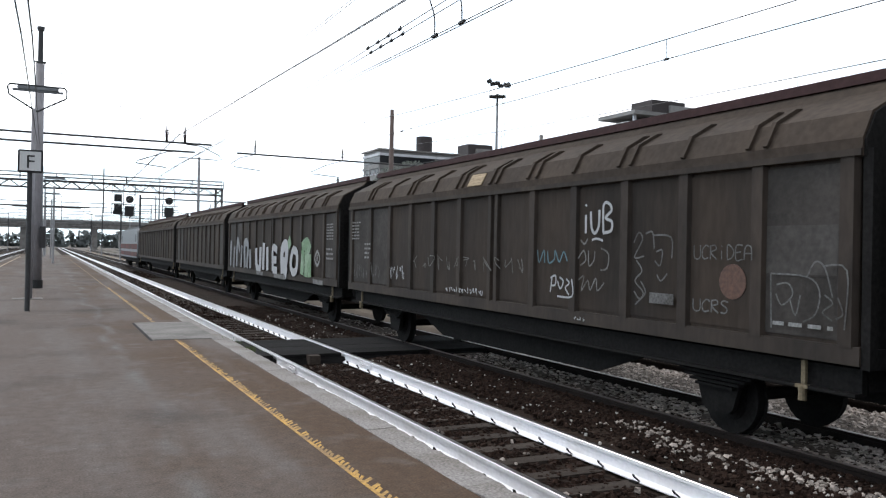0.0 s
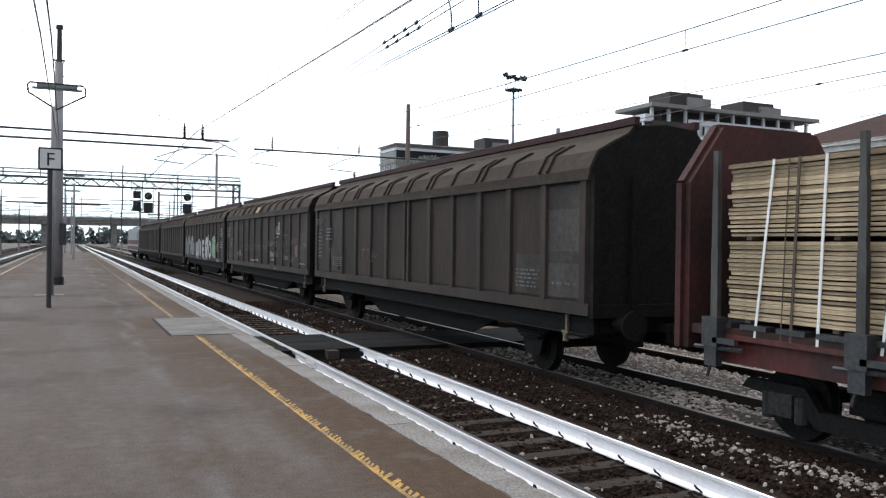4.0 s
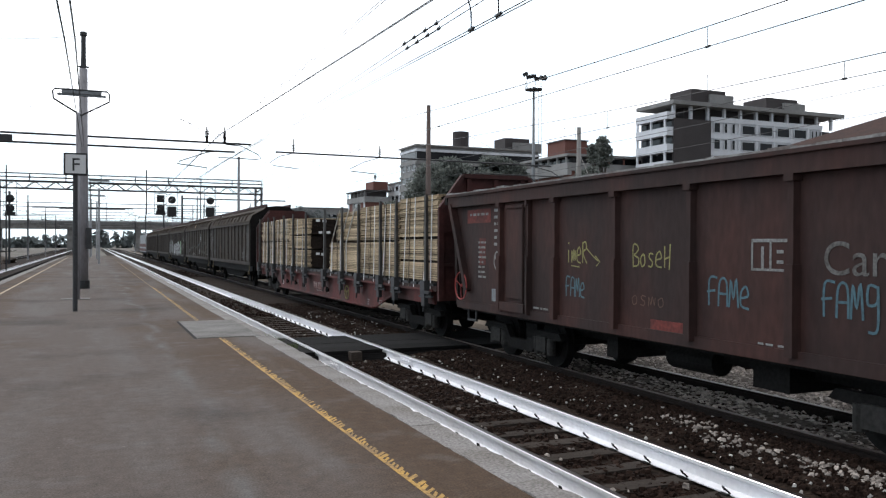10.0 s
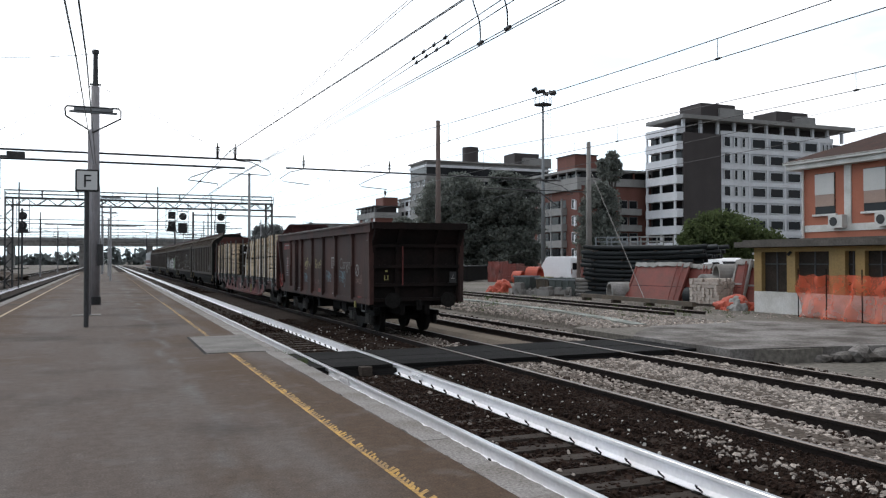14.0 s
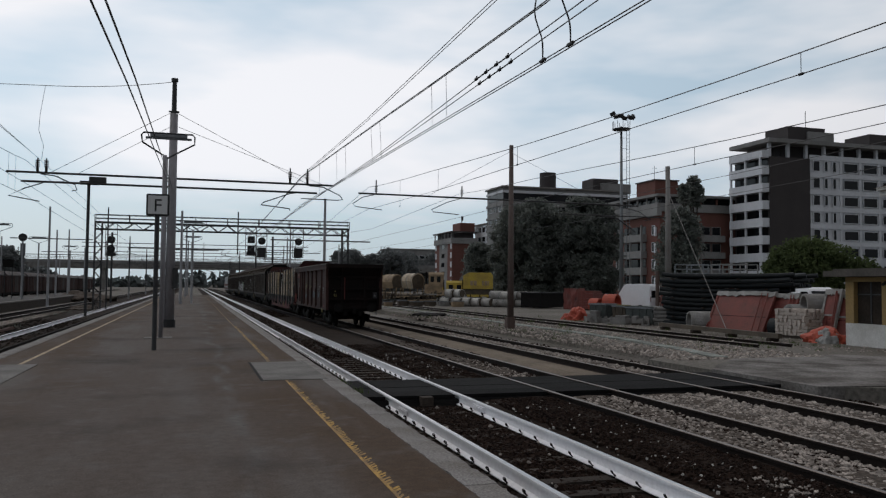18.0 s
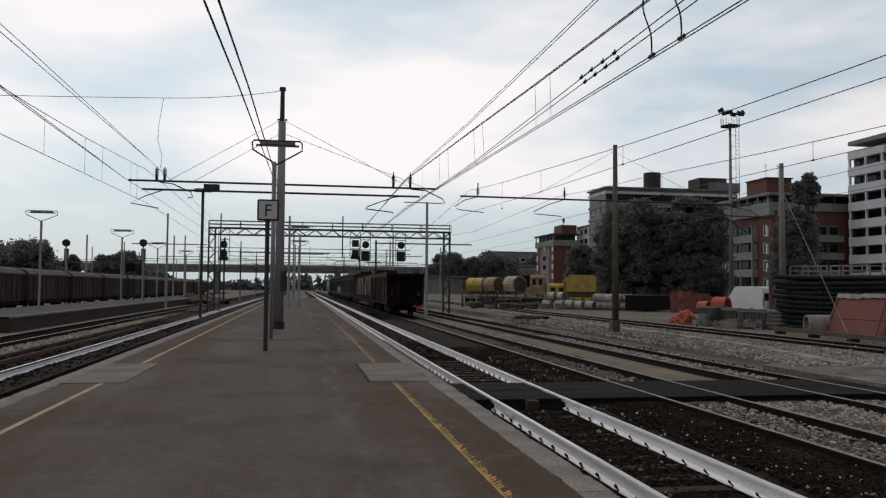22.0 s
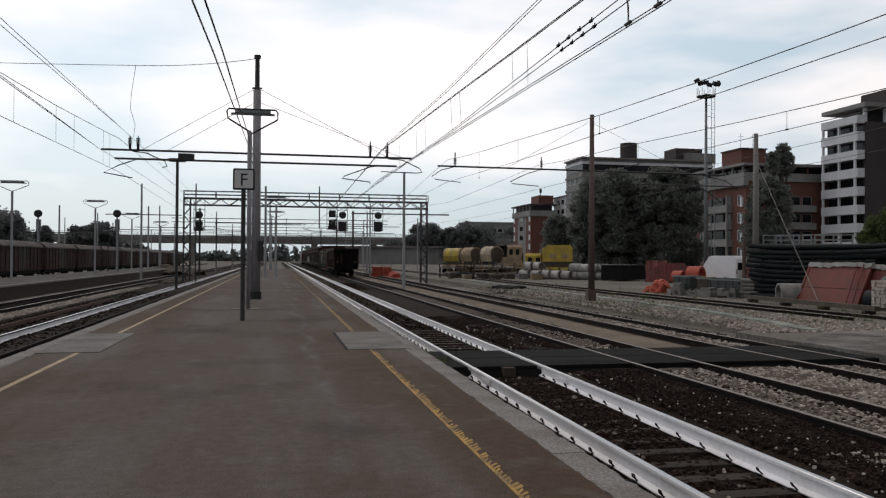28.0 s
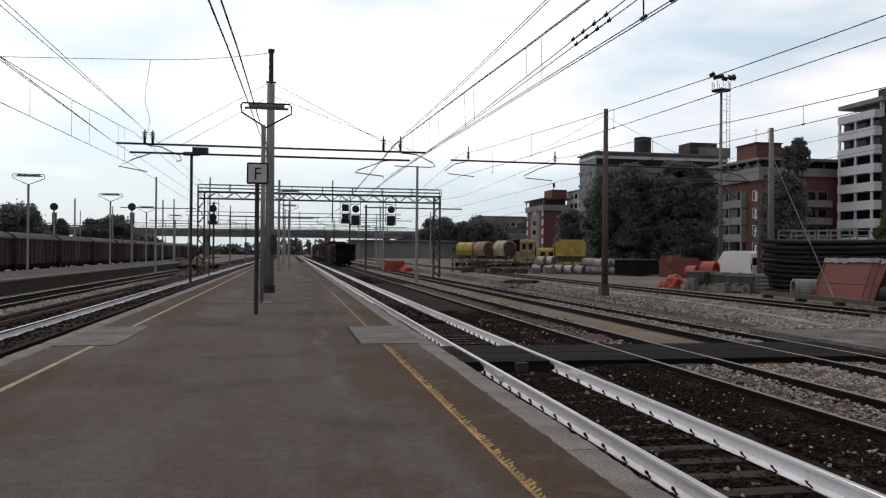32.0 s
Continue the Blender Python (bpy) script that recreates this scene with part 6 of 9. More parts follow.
def signals():
    for x, z, two in ((-6.95, 6.25, 2), (5.55, 6.55, 2), (6.55, 6.45, 1), (10.05, 6.45, 1)):
        s = thing("railway_signal", "black signal head hung from the gantry", "signal", "gantry signals", at=pose(x, 80.35, 0))
        square = x == 5.55
        for k in range(two):
            zz = z - 0.6 - k * (0.95 if square else 0.86)
            bm = box(B(), -0.34, 0.34, -0.05, 0.0, zz - 0.34, zz + 0.34) if square else tube(B(), (0, -0.05, zz), (0, 0.0, zz), 0.36, 20)
            part("backboard", bm, black_paint, s, "black backboard")
            part("hood", tube(B(), (0, -0.42, zz), (0, -0.05, zz), 0.12, 12), black_paint, s)
            part("case", box(B(), -0.2, 0.2, 0.0, 0.22, zz - 0.25, zz + 0.25), dark_steel, s)
        if two == 1:
            part("route_board", box(B(), -0.26, 0.26, -0.02, 0.05, z - 2.2, z - 1.3), black_paint, s, "black square route board")
        bm = B()
        for dx in (-0.5, 0.5):
            tube(bm, (dx, 0.3, z - 2.1), (dx, 0.3, z + 0.75), 0.03, 6)
        for zz in (z - 2.1, z - 1.1, z - 0.1):
            tube(bm, (-0.5, 0.3, zz), (0.5, 0.3, zz), 0.03, 6)
        part("cage", bm, dark_steel, s, "steel service cage")
        part("plate", box(B(), -0.42, 0.42, 0.1, 0.14, z - 2.1, z - 1.75 if two == 2 else z - 1.2), dark_steel, s)
    for x, y, z in ((-24.1, 91.9, 6.1), (-16.05, 90.3, 6.15)):
        s = thing("railway_signal", "tall signal with a round black head on a post", "signal", "post signals", at=pose(x, y, 0))
        part("post", tube(B(), (0, 0, GROUND), (0, 0, z), 0.08, 8), pole_pale, s)
        part("head", tube(B(), (0, -0.1, z), (0, 0.05, z), 0.4, 20), black_paint, s, "round black head")
        part("case", box(B(), -0.22, 0.22, 0.05, 0.3, z - 1.8, z - 0.6), grey_steel, s)
        part("ladder", box(B(), -0.12, 0.12, 0.3, 0.33, GROUND, z - 1), grey_steel, s)


def far_poles():
    proto = thing("lamp_post", "slender lamp post with a bent pipe lamp on the far platform", "lamp post", "lamps of the far platform", at=pose(-18.6, 64.5, 0))
    part("post", tube(B(), (0, 0, 0), (0, 0, 6.4), 0.085, 8), pole_pale, proto)
    lamp_loop(proto, 0, 0, 7.1, 2.2)
    for x, y in ((-17.0, 84.5), (-17.5, 108), (-17.2, 132)):
        copy_thing(proto, pose(x, y, 0))
    for x, y in ((0.2, 74.5), (0.1, 98)):
        copy_thing(proto, pose(x, y, 0))
    q = thing("lamp_post", "tall post with a box lamp beside the track", "lamp post", at=pose(-7.2, 65, 0))
    part("post", tube(B(), (0, 0, GROUND), (0, 0, 8.9), 0.11, 8), dark_steel, q)
    part("lamp", box(B(), -0.6, 0.6, -0.25, 0.25, 8.9, 9.15), dark_steel, q)
    c = thing("catenary_pole", "slender dark catenary pole with a short arm, far down the line", "pole", "far catenary poles", at=pose(-13.4, 88.7, 0))
    part("shaft", tube(B(), (0, 0, GROUND), (0, 0, 9.2), 0.13, 8, 0.09), pole_pale, c)
    part("arm", tube(B(), (-3.5, 0, 6.0), (4, 0, 6.0), 0.05, 6), dark_steel, c)
    rng = random.Random(4)
    for x, y, z in ((-24.5, 102, -1.6), (-16.7, 116, -0.7), (-16.6, 126, 0), (-0.7, 72, -1.4), (9.7, 61.5, -1.0), (13.3, 120, -0.7), (12.6, 110, -0.1), (-0.6, 110, 0), (-9.5, 140, 0), (10.3, 140, 0), (-0.6, 150, 0), (17, 160, 0), (-30, 150, 0), (-9.5, 190, 0), (10.3, 190, 0), (-22, 190, 0), (18, 215, 0.3), (-40, 170, 0), (26, 150, 0), (-9.5, 240, 0), (10.3, 240, 0), (-48, 140, 0), (25, 240, 0.2), (-34, 240, 0)):
        copy_thing(c, pose(x, y, z, 0, 0, rng.choice((0, 180))))
    for y in (110.0, 140.0, 190.0, 240.0):
        g = thing("far_portal", "thin dark wire portal far down the line", "portal", "far portals", at=pose(0, y, 0))
        bm = B()
        for z in (6.2, 6.7):
            tube(bm, (-13, 0, z), (15, 0, z), 0.045, 6)
        part("beam", bm, dark_steel, g)
        for x in (-9.5, 10.3):
            part("post", tube(B(), (x, 0, GROUND), (x, 0, 8), 0.13, 6), dark_steel, g)
        for x in (-6.5, 4.9, 8.5):
            part("steady_arm", path_tube(B(), [(x - 1, 0, 6.2), (x - 1.2, 0, 5.5), (x + 0.3, 0, 5.2)], 0.04, 5), dark_steel, g)


def mast():
    m = thing("floodlight_mast", "tall steel floodlight mast with a ladder and lamps on a platform", "mast", at=pose(48.0, 85, 0))
    part("shaft", tube(B(), (0, 0, YARD), (0, 0, 20.6), 0.27, 12, 0.13), grey_steel, m, smooth=True)
    bm = B()
    for dx in (0.62, 1.02):
        tube(bm, (dx, -0.1, YARD + 2), (dx, -0.1, 20.3), 0.03, 5)
    for k in range(42):
        tube(bm, (0.62, -0.1, 2 + k * 0.43), (1.02, -0.1, 2 + k * 0.43), 0.02, 4)
    for k in range(14):
        tube(bm, (0.0, 0, 3 + k * 1.25), (0.62, -0.1, 3 + k * 1.25), 0.025, 4)
    part("ladder", bm, grey_steel, m, "long caged ladder")
    bm = B()
    tube(bm, (0, 0, 20.2), (0, 0, 20.32), 1.05, 16)
    for k in range(10):
        a = k * 0.628
        tube(bm, (math.cos(a), math.sin(a), 20.3), (math.cos(a), math.sin(a), 21.2), 0.03, 5)
    part("platform", bm, dark_steel, m, "round railed platform")
    for k in range(6):
        x = -1.4 + k * 0.55
        bm = B()
        box(bm, -0.28, 0.28, -0.16, 0.16, -0.22, 0.22)
        part("floodlight", bm, dark_steel, m, "angled floodlight", at=pose(x, -0.5 + 0.2 * (k % 2), 21.55 + (0.35 if k == 0 else 0.1 * (k % 3)), 25, 10 * (k - 2), 20 * (k - 3)))


sign_f()
portal_pole()
yard_pole()
gantry()
signals()
far_poles()
mast()


# ---- wires ----
def wire(name, label, pts, r=0.011, sag=0.0, group="overhead wires"):
    line = []
    for (p, q) in zip(pts, pts[1:]):
        p, q = Vector(p), Vector(q)
        n = 12 if sag else 1
        for i in range(n + 1 if q is None else n):
            s = i / n
            c = p.lerp(q, s)
            c.z -= sag * 4 * s * (1 - s)
            line.append(c)
    line.append(Vector(pts[-1]))
    return solid(name, path_tube(B(), line, r, 5), wire_black, label, "wire", group)


def wires():
    # over the first track
    for dx in (0.0, 0.07):
        wire("contact_wire", "dark grooved contact wire over the first track", [(5.85 + dx, -22, 4.95), (4.41 + dx, 33.65, 4.95), (5.3 + dx, 81, 4.95), (4.6 + dx, 140, 4.95), (5.2 + dx, 240, 4.95), (4.9 + dx, 400, 4.95)], 0.009)
    hung = [(5.75, -22, 6.1), (5.28, 0, 5.86), (4.99, 11, 5.78), (4.84, 16, 5.82), (4.70, 20.2, 5.87), (4.41, 33.65, 6.1), (5.2, 81, 6.1), (4.7, 140, 6.1), (5.1, 240, 6.1)]
    for dx in (0.0, 0.035):
        wire("messenger_wire", "heavy dark messenger wire with droppers", [(a + dx, b, c) for a, b, c in hung], 0.010)
    for dx in (0.0, 0.07):
        wire("messenger_wire", "thin paired wire over the first track", [(4.95 + dx, -22, 6.5), (4.97 + dx, 23.4, 6.5), (4.72 + dx, 33.65, 6.44), (5.3, 81, 6.3)], 0.008)
    for pts in ([(4.75, -10, 5.35), (4.97, 13, 5.35), (5.14, 23.1, 5.35), (5.3, 33.65, 5.5), (5.2, 81, 5.6)], [(5.02, -10, 5.35), (5.13, 14, 5.35), (5.21, 23.4, 5.35), (5.36, 33.65, 5.5), (5.3, 81, 5.6)]):
        wire("feeder_wire", "thin paired wire with inline insulators", pts, 0.009)
    for x, y, n in ((4.965, 12.03, 4), (5.128, 12.31, 4)):
        bm = B()
        tube(bm, (x, y, 5.35), (x + 0.002, y + 1.66, 5.35), 0.013, 6)
        for j in range(n):
            yy = y + 0.06 + j * 0.5
            tube(bm, (x, yy, 5.35), (x, yy + 0.06, 5.35), 0.028, 8)
            tube(bm, (x, yy, 5.35), (x, yy, 5.40), 0.012, 5)
        solid("inline_insulator", bm, dark_steel, "dark inline insulator strung in a paired wire", "insulator", "overhead wires")

    def on_line(pts, y):
        for a, b in zip(pts, pts[1:]):
            if a[1] <= y <= b[1]:
                f = (y - a[1]) / (b[1] - a[1])
                return Vector(a).lerp(Vector(b), f)

    bm = B()
    for y in (2.5, 6.0, 15.11, 16.02, 20.23, 21.2, 24.6, 26.0, 29.2):
        p = on_line(hung, y)
        tube(bm, p, (5.85 - 1.44 * (y + 22) / 55.65, y, 4.95), 0.005, 4)
    solid("droppers", bm, wire_black, "thin dropper wires hanging from the messenger wire", "wire", "overhead wires", kind="stuff")
    for y in (10.83, 9.97):
        a, b = Vector((4.97, y + 0.1, 6.5)), Vector((5.85 - 1.44 * (y + 22) / 55.65, y, 4.95))
        pts = [a.lerp(b, k / 12) + Vector((0.05 * math.sin(k / 12 * 9), 0.10 * math.sin(k / 12 * math.pi), 0)) * math.sin(k / 12 * math.pi) for k in range(13)]
        solid("jumper_cable", path_tube(B(), pts, 0.012, 5), wire_black, "slack jumper cable looped between wires", "wire", "overhead wires")
        bm = B()
        tube(bm, b - Vector((0, 0.08, 0)), b + Vector((0, 0.08, 0)), 0.028, 6)
        tube(bm, b, b.lerp(a, 0.22), 0.006, 5)
        solid("wire_clamp", bm, dark_steel, "dark clamp on the contact wire", "clamp", "overhead wires")
    # second and third track
    for xa, ya, slope, zc, xe, ze, low, zlow, bow, drops in ((9.27, 7.3, 0.05, 5.0, 8.6, 5.7, 10.0, 5.33, 0.0014, (2, 10.4, 20.6, 27, 33)), (12.97, 10.3, 0.0475, 4.9, 13.37, 5.45, 8.0, 5.22, 0.0012, (3, 11, 18.3, 26, 33))):
        at_x = lambda y: xa - slope * (y - ya) if y < 27 else xa - slope * (27 - ya) + (xe - xa + slope * (27 - ya)) * (y - 27) / 13.3
        wire("contact_wire", "dark contact wire over the middle tracks", [(at_x(-20), -20, zc), (at_x(27), 27, zc), (xe, 40.3, ze - 0.2), (xa, 81, 5.2), (xa, 240, 5.2)], 0.009)
        high = lambda y: zlow + bow * (y - low) ** 2
        wire("messenger_wire", "dark messenger wire over the middle tracks", [(at_x(y), y, high(y)) for y in range(-20, 40, 4)] + [(xe, 40.3, high(40.3)), (xa, 60, 5.9), (xa, 81, 6.6), (xa, 110, 5.9), (xa, 140, 6.6)], 0.010)
        bm = B()
        for y in drops:
            tube(bm, (at_x(y), y, high(y)), (at_x(y), y, zc), 0.006, 4)
            tube(bm, (at_x(y), y - 0.05, zc), (at_x(y), y + 0.05, zc), 0.022, 6)
        solid("droppers", bm, wire_black, "thin dropper wires over the middle tracks", "wire", "overhead wires", kind="stuff")
    wire("messenger_wire", "dark wire over the yard track", [(T4, -25, 7.6), (T4 + 0.6, 40.3, 6.5), (T4, 120, 6.6)], 0.010, 0.35)
    wire("contact_wire", "dark contact wire over the yard track", [(T4, -25, 6.1), (T4 + 0.2, 40.3, 5.5), (T4, 120, 5.4)], 0.009)
    # beyond the platform's other edge
    wire("messenger_wire", "dark messenger wire over the far track", [(-7.4, -20, 6.3), (-6.8, 0, 6.0), (-6.18, 21, 5.97), (-6.03, 25.5, 6.0), (-5.87, 32.2, 6.2), (-5.8, 33.65, 6.25), (-6.6, 81, 6.2), (-6.5, 200, 6.2)], 0.010)
    for dx in (0, 0.06):
        wire("feeder_wire", "thin paired wire over the far track", [(-4.6 - dx, 0, 5.3), (-5.27 - dx, 18.1, 5.3), (-5.66, 29.2, 5.3), (-5.8, 33.65, 5.4), (-6.5, 81, 5.6)], 0.009)
        wire("messenger_wire", "thin paired high wire over the far track", [(-5.2 - dx * 5, -20, 6.6), (-5.44 - dx * 2.8, 18.5, 6.6), (-5.66, 33.65, 6.6), (-6.2, 81, 6.4)], 0.009)
    wire("contact_wire", "dark contact wire over the far track", [(-7.4, -20, 4.95), (-5.8, 33.65, 4.95), (-6.9, 81, 4.95), (-6.4, 200, 4.95)], 0.009)
    bm = B()
    for y, z in ((22, 5.98), (25.5, 6.0), (27.4, 6.06), (31.2, 6.17), (32.2, 6.2)):
        x = -7.4 + 1.6 * (y + 20) / 53.65
        tube(bm, (x, y, 4.95), (x, y, z), 0.005, 4)
    solid("droppers", bm, wire_black, "thin dropper wires over the far track", "wire", "overhead wires", kind="stuff")
    # feeders to the platform pole
    for dx in (0.0, 0.11):
        wire("feeder_cable", "paired black cable running to the platform pole", [(-0.56 + dx, -8, 3.05), (-0.52 + dx, 10, 4.03), (-0.62 + dx * 0.6, 33.45, 5.35)], 0.010)
    wire("span_wire", "thin span wire from the pole top", [(-0.58, 33.65, 9.62), (-5.2, 33.65, 9.1), (-24.5, 36, 9.3)], 0.012, 0.1)
    wire("jumper_cable", "slack cable hanging from the span wire", [(-5.2, 33.65, 9.08), (-5.35, 33.65, 8.0), (-5.38, 33.65, 7.4), (-5.2, 33.65, 6.8), (-5.25, 33.65, 6.3)], 0.009)


wires()


# ---- buildings ----
facade_white = M("facade_white", (0.62, 0.63, 0.66), 0.85, vary=0.1, scale=0.25, fine=6, second=(0.52, 0.525, 0.55), amount=0.8, stretch=(1, 1, 0.4))
facade_grey = M("facade_grey", (0.24, 0.235, 0.23), 0.85, vary=0.12, scale=0.25, fine=6, second=(0.16, 0.155, 0.15), amount=0.8, stretch=(1, 1, 0.4))
facade_brown = M("facade_brown", (0.048, 0.040, 0.040), 0.85, vary=0.15, scale=0.3, fine=8, second=(0.036, 0.03, 0.03), amount=0.7)
brick_red = M("brick_red", (0.145, 0.058, 0.046), 0.9, vary=0.18, scale=0.4, fine=9, second=(0.12, 0.05, 0.036), amount=0.7)
house_orange = M("house_orange", (0.36, 0.125, 0.075), 0.9, vary=0.08, scale=0.6, fine=12, second=(0.29, 0.105, 0.068), amount=0.6)
roof_tile = M("roof_tile", (0.052, 0.026, 0.020), 0.95, spec=0.2, vary=0.3, scale=1.2, fine=14, second=(0.034, 0.021, 0.018), amount=0.7)
ochre = M("ochre", (0.30, 0.195, 0.075), 0.9, vary=0.12, scale=1, fine=14, second=(0.23, 0.16, 0.07), amount=0.7)
whitewash = M("whitewash", (0.55, 0.54, 0.52), 0.9, vary=0.1, scale=1.2, fine=14, second=(0.36, 0.34, 0.31), amount=0.6)
shutter_mat = M("shutter_mat", (0.48, 0.47, 0.45), 0.7, vary=0.08, scale=1, fine=20)
shutter_tan = M("shutter_tan", (0.30, 0.21, 0.17), 0.7, vary=0.1, scale=1, fine=20)


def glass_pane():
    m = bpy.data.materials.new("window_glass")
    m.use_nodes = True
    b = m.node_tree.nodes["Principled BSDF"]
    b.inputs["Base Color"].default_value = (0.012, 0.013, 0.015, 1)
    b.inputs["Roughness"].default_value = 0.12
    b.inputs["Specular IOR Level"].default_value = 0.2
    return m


pane = glass_pane()


def block(name, label, x0, y0, w, d, top, mat, base=YARD):
    """A building shell with a flat roof and parapet; local origin at its corner nearest the tracks."""
    b = thing(name, label, "building", at=pose(x0, y0, 0))
    part("wall", box(B(), 0, w, 0, d, base, top), mat, b)
    bm = B()
    box(bm, -0.5, w + 0.5, -0.5, d + 0.5, top, top + 0.35)
    part("roof", bm, concrete, b, "flat roof slab")
    return b


def windows(b, face, cells, mat_frame=facade_white):
    """Windows on the south ('y') or west ('x') face: cells of (along0, along1, z0, z1)."""
    made = {}
    for a0, a1, z0, z1 in cells:
        key = (round(a1 - a0, 2), round(z1 - z0, 2))
        if key not in made:
            w, h = key
            f = B()
            for q in ((0, w, 0, 0.12), (0, w, h - 0.1, h), (0, 0.1, 0.12, h - 0.1), (w - 0.1, w, 0.12, h - 0.1)):
                if face == "y":
                    box(f, q[0], q[1], -0.10, 0.0, q[2], q[3])
                else:
                    box(f, -0.10, 0.0, q[0], q[1], q[2], q[3])
            g = B()
            box(g, *((0.08, w - 0.08, -0.035, -0.004) if face == "y" else (-0.035, -0.004, 0.08, w - 0.08)), 0.1, h - 0.08)
            made[key] = (mesh_of(f, "window", mat_frame), mesh_of(g, "pane", pane))
        f, g = made[key]
        at = pose(a0, 0, z0) if face == "y" else pose(0, a0, z0)
        win = part("window", f, None, b, at=at)
        part("pane", g, None, win)


def balconies(b, rows, y0, y1, depth=1.3, mat=facade_white, h=1.15, side="x", cols=()):
    bm = B()
    if side == "x":
        box(bm, -depth, 0, y0, y1, -0.15, 0.0)
        box(bm, -depth, -depth + 0.12, y0, y1, 0.0, h)
        box(bm, -depth + 0.12, 0, y0, y0 + 0.1, 0.0, h)
        box(bm, -depth + 0.12, 0, y1 - 0.1, y1, 0.0, h)
    else:
        box(bm, y0, y1, -depth, 0, -0.15, 0.0)
        box(bm, y0, y1, -depth, -depth + 0.12, 0.0, h)
    me = mesh_of(bm, "balcony", mat)
    # a flat near-black sheet paints the shaded void behind each balcony
    bm = B()
    if side == "x":
        box(bm, -0.06, -0.01, y0 + 0.3, y1 - 0.3, h * 0.3, 2.7)
    else:
        box(bm, y0 + 0.3, y1 - 0.3, -0.06, -0.01, h * 0.3, 2.7)
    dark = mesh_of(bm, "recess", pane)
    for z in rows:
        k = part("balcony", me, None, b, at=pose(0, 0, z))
        part("recess", dark, None, k, "near-black sheet for the shade behind the parapet")
        for c in cols:
            bm = B()
            box(bm, *((-depth + 0.05, -depth + 0.35, c - 0.18, c + 0.18) if side == "x" else (c - 0.18, c + 0.18, -depth + 0.05, -depth + 0.35)), h, 2.9)
            part("column", bm, mat, k)


def tall_flats():
    b = thing("apartment_tower", "eight-storey white and dark brown apartment block with an open top floor", "building", at=pose(95, 117.5, 0))
    part("wall", box(B(), 0, 8.4, 0, 9.5, YARD, 24.6), facade_brown, b, "dark brown blind wall")
    part("wall", box(B(), 8.4, 36, 0.25, 9.5, YARD, 24.6), facade_white, b, "stained white facade")
    part("wall", box(B(), 36, 39.2, 1.2, 9.5, YARD, 24.4), facade_brown, b, "dark brown end wall")
    part("wall", box(B(), 4, 37.5, 2.2, 8.5, 24.6, 27.0), facade_brown, b, "dark recessed top floor")
    part("roof", box(B(), -0.8, 41.0, -0.8, 10, 27.0, 27.7), facade_grey, b, "projecting flat roof slab")
    for x0, x1, h in ((5.5, 13.5, 30.6), (23.5, 31.5, 30.3)):
        part("roof_house", box(B(), x0, x1, 2, 8, 27.7, h), facade_brown, b, "dark roof house")
        part("roof_house", box(B(), x0 + 4, x1 + 1.5, 1.5, 6, 27.7, h - 0.8), facade_grey, b, "roof house")
    for i in range(11):
        x = 0.3 + i * 3.85
        part("column", box(B(), x - 0.25, x + 0.25, 0.3, 0.8, 24.6, 27.0), facade_white, b)
    part("antenna", tube(B(), (11, 4, 30), (11, 4, 34), 0.06, 5), dark_steel, b)
    balconies(b, [3.5 + 3.02 * k for k in range(7)], 0.2, 9.3, 1.4, facade_white, 1.35, cols=(1.0, 4.9, 9.0))
    part("parapet", box(B(), -1.4, 0, 0.2, 9.3, 24.4, 25.7), facade_white, b)
    cells = []
    for k in range(8):
        z = 1.3 + 3.02 * k
        for x in (9.0, 11.4, 13.2):
            cells.append((x, x + (1.5 if x < 9.5 else 0.8), z, z + 1.9))
        for x in (15.6, 19.9, 24.2, 28.5):
            cells.append((x, x + 3.2, z, z + 1.75))
        for x in (33.0, 34.0, 35.0):
            cells.append((x, x + 0.6, z, z + 1.75))
    part("facade", box(B(), 8.4, 36, 0.2, 0.24, YARD, 24.6), facade_white, b)
    windows(b, "y", [(a, c, e, f) for a, c, e, f in cells])
    for k in range(8):
        part("sill_band", box(B(), 8.4, 36, -0.02, 0.2, 3.3 + 3.02 * k, 4.2 + 3.02 * k), facade_white, b, "white spandrel band")
    for x in (15.1, 19.35, 23.65, 27.95, 32.3):
        part("pier", box(B(), x - 0.25, x + 0.25, 0.0, 0.2, YARD, 24.6), facade_white, b)


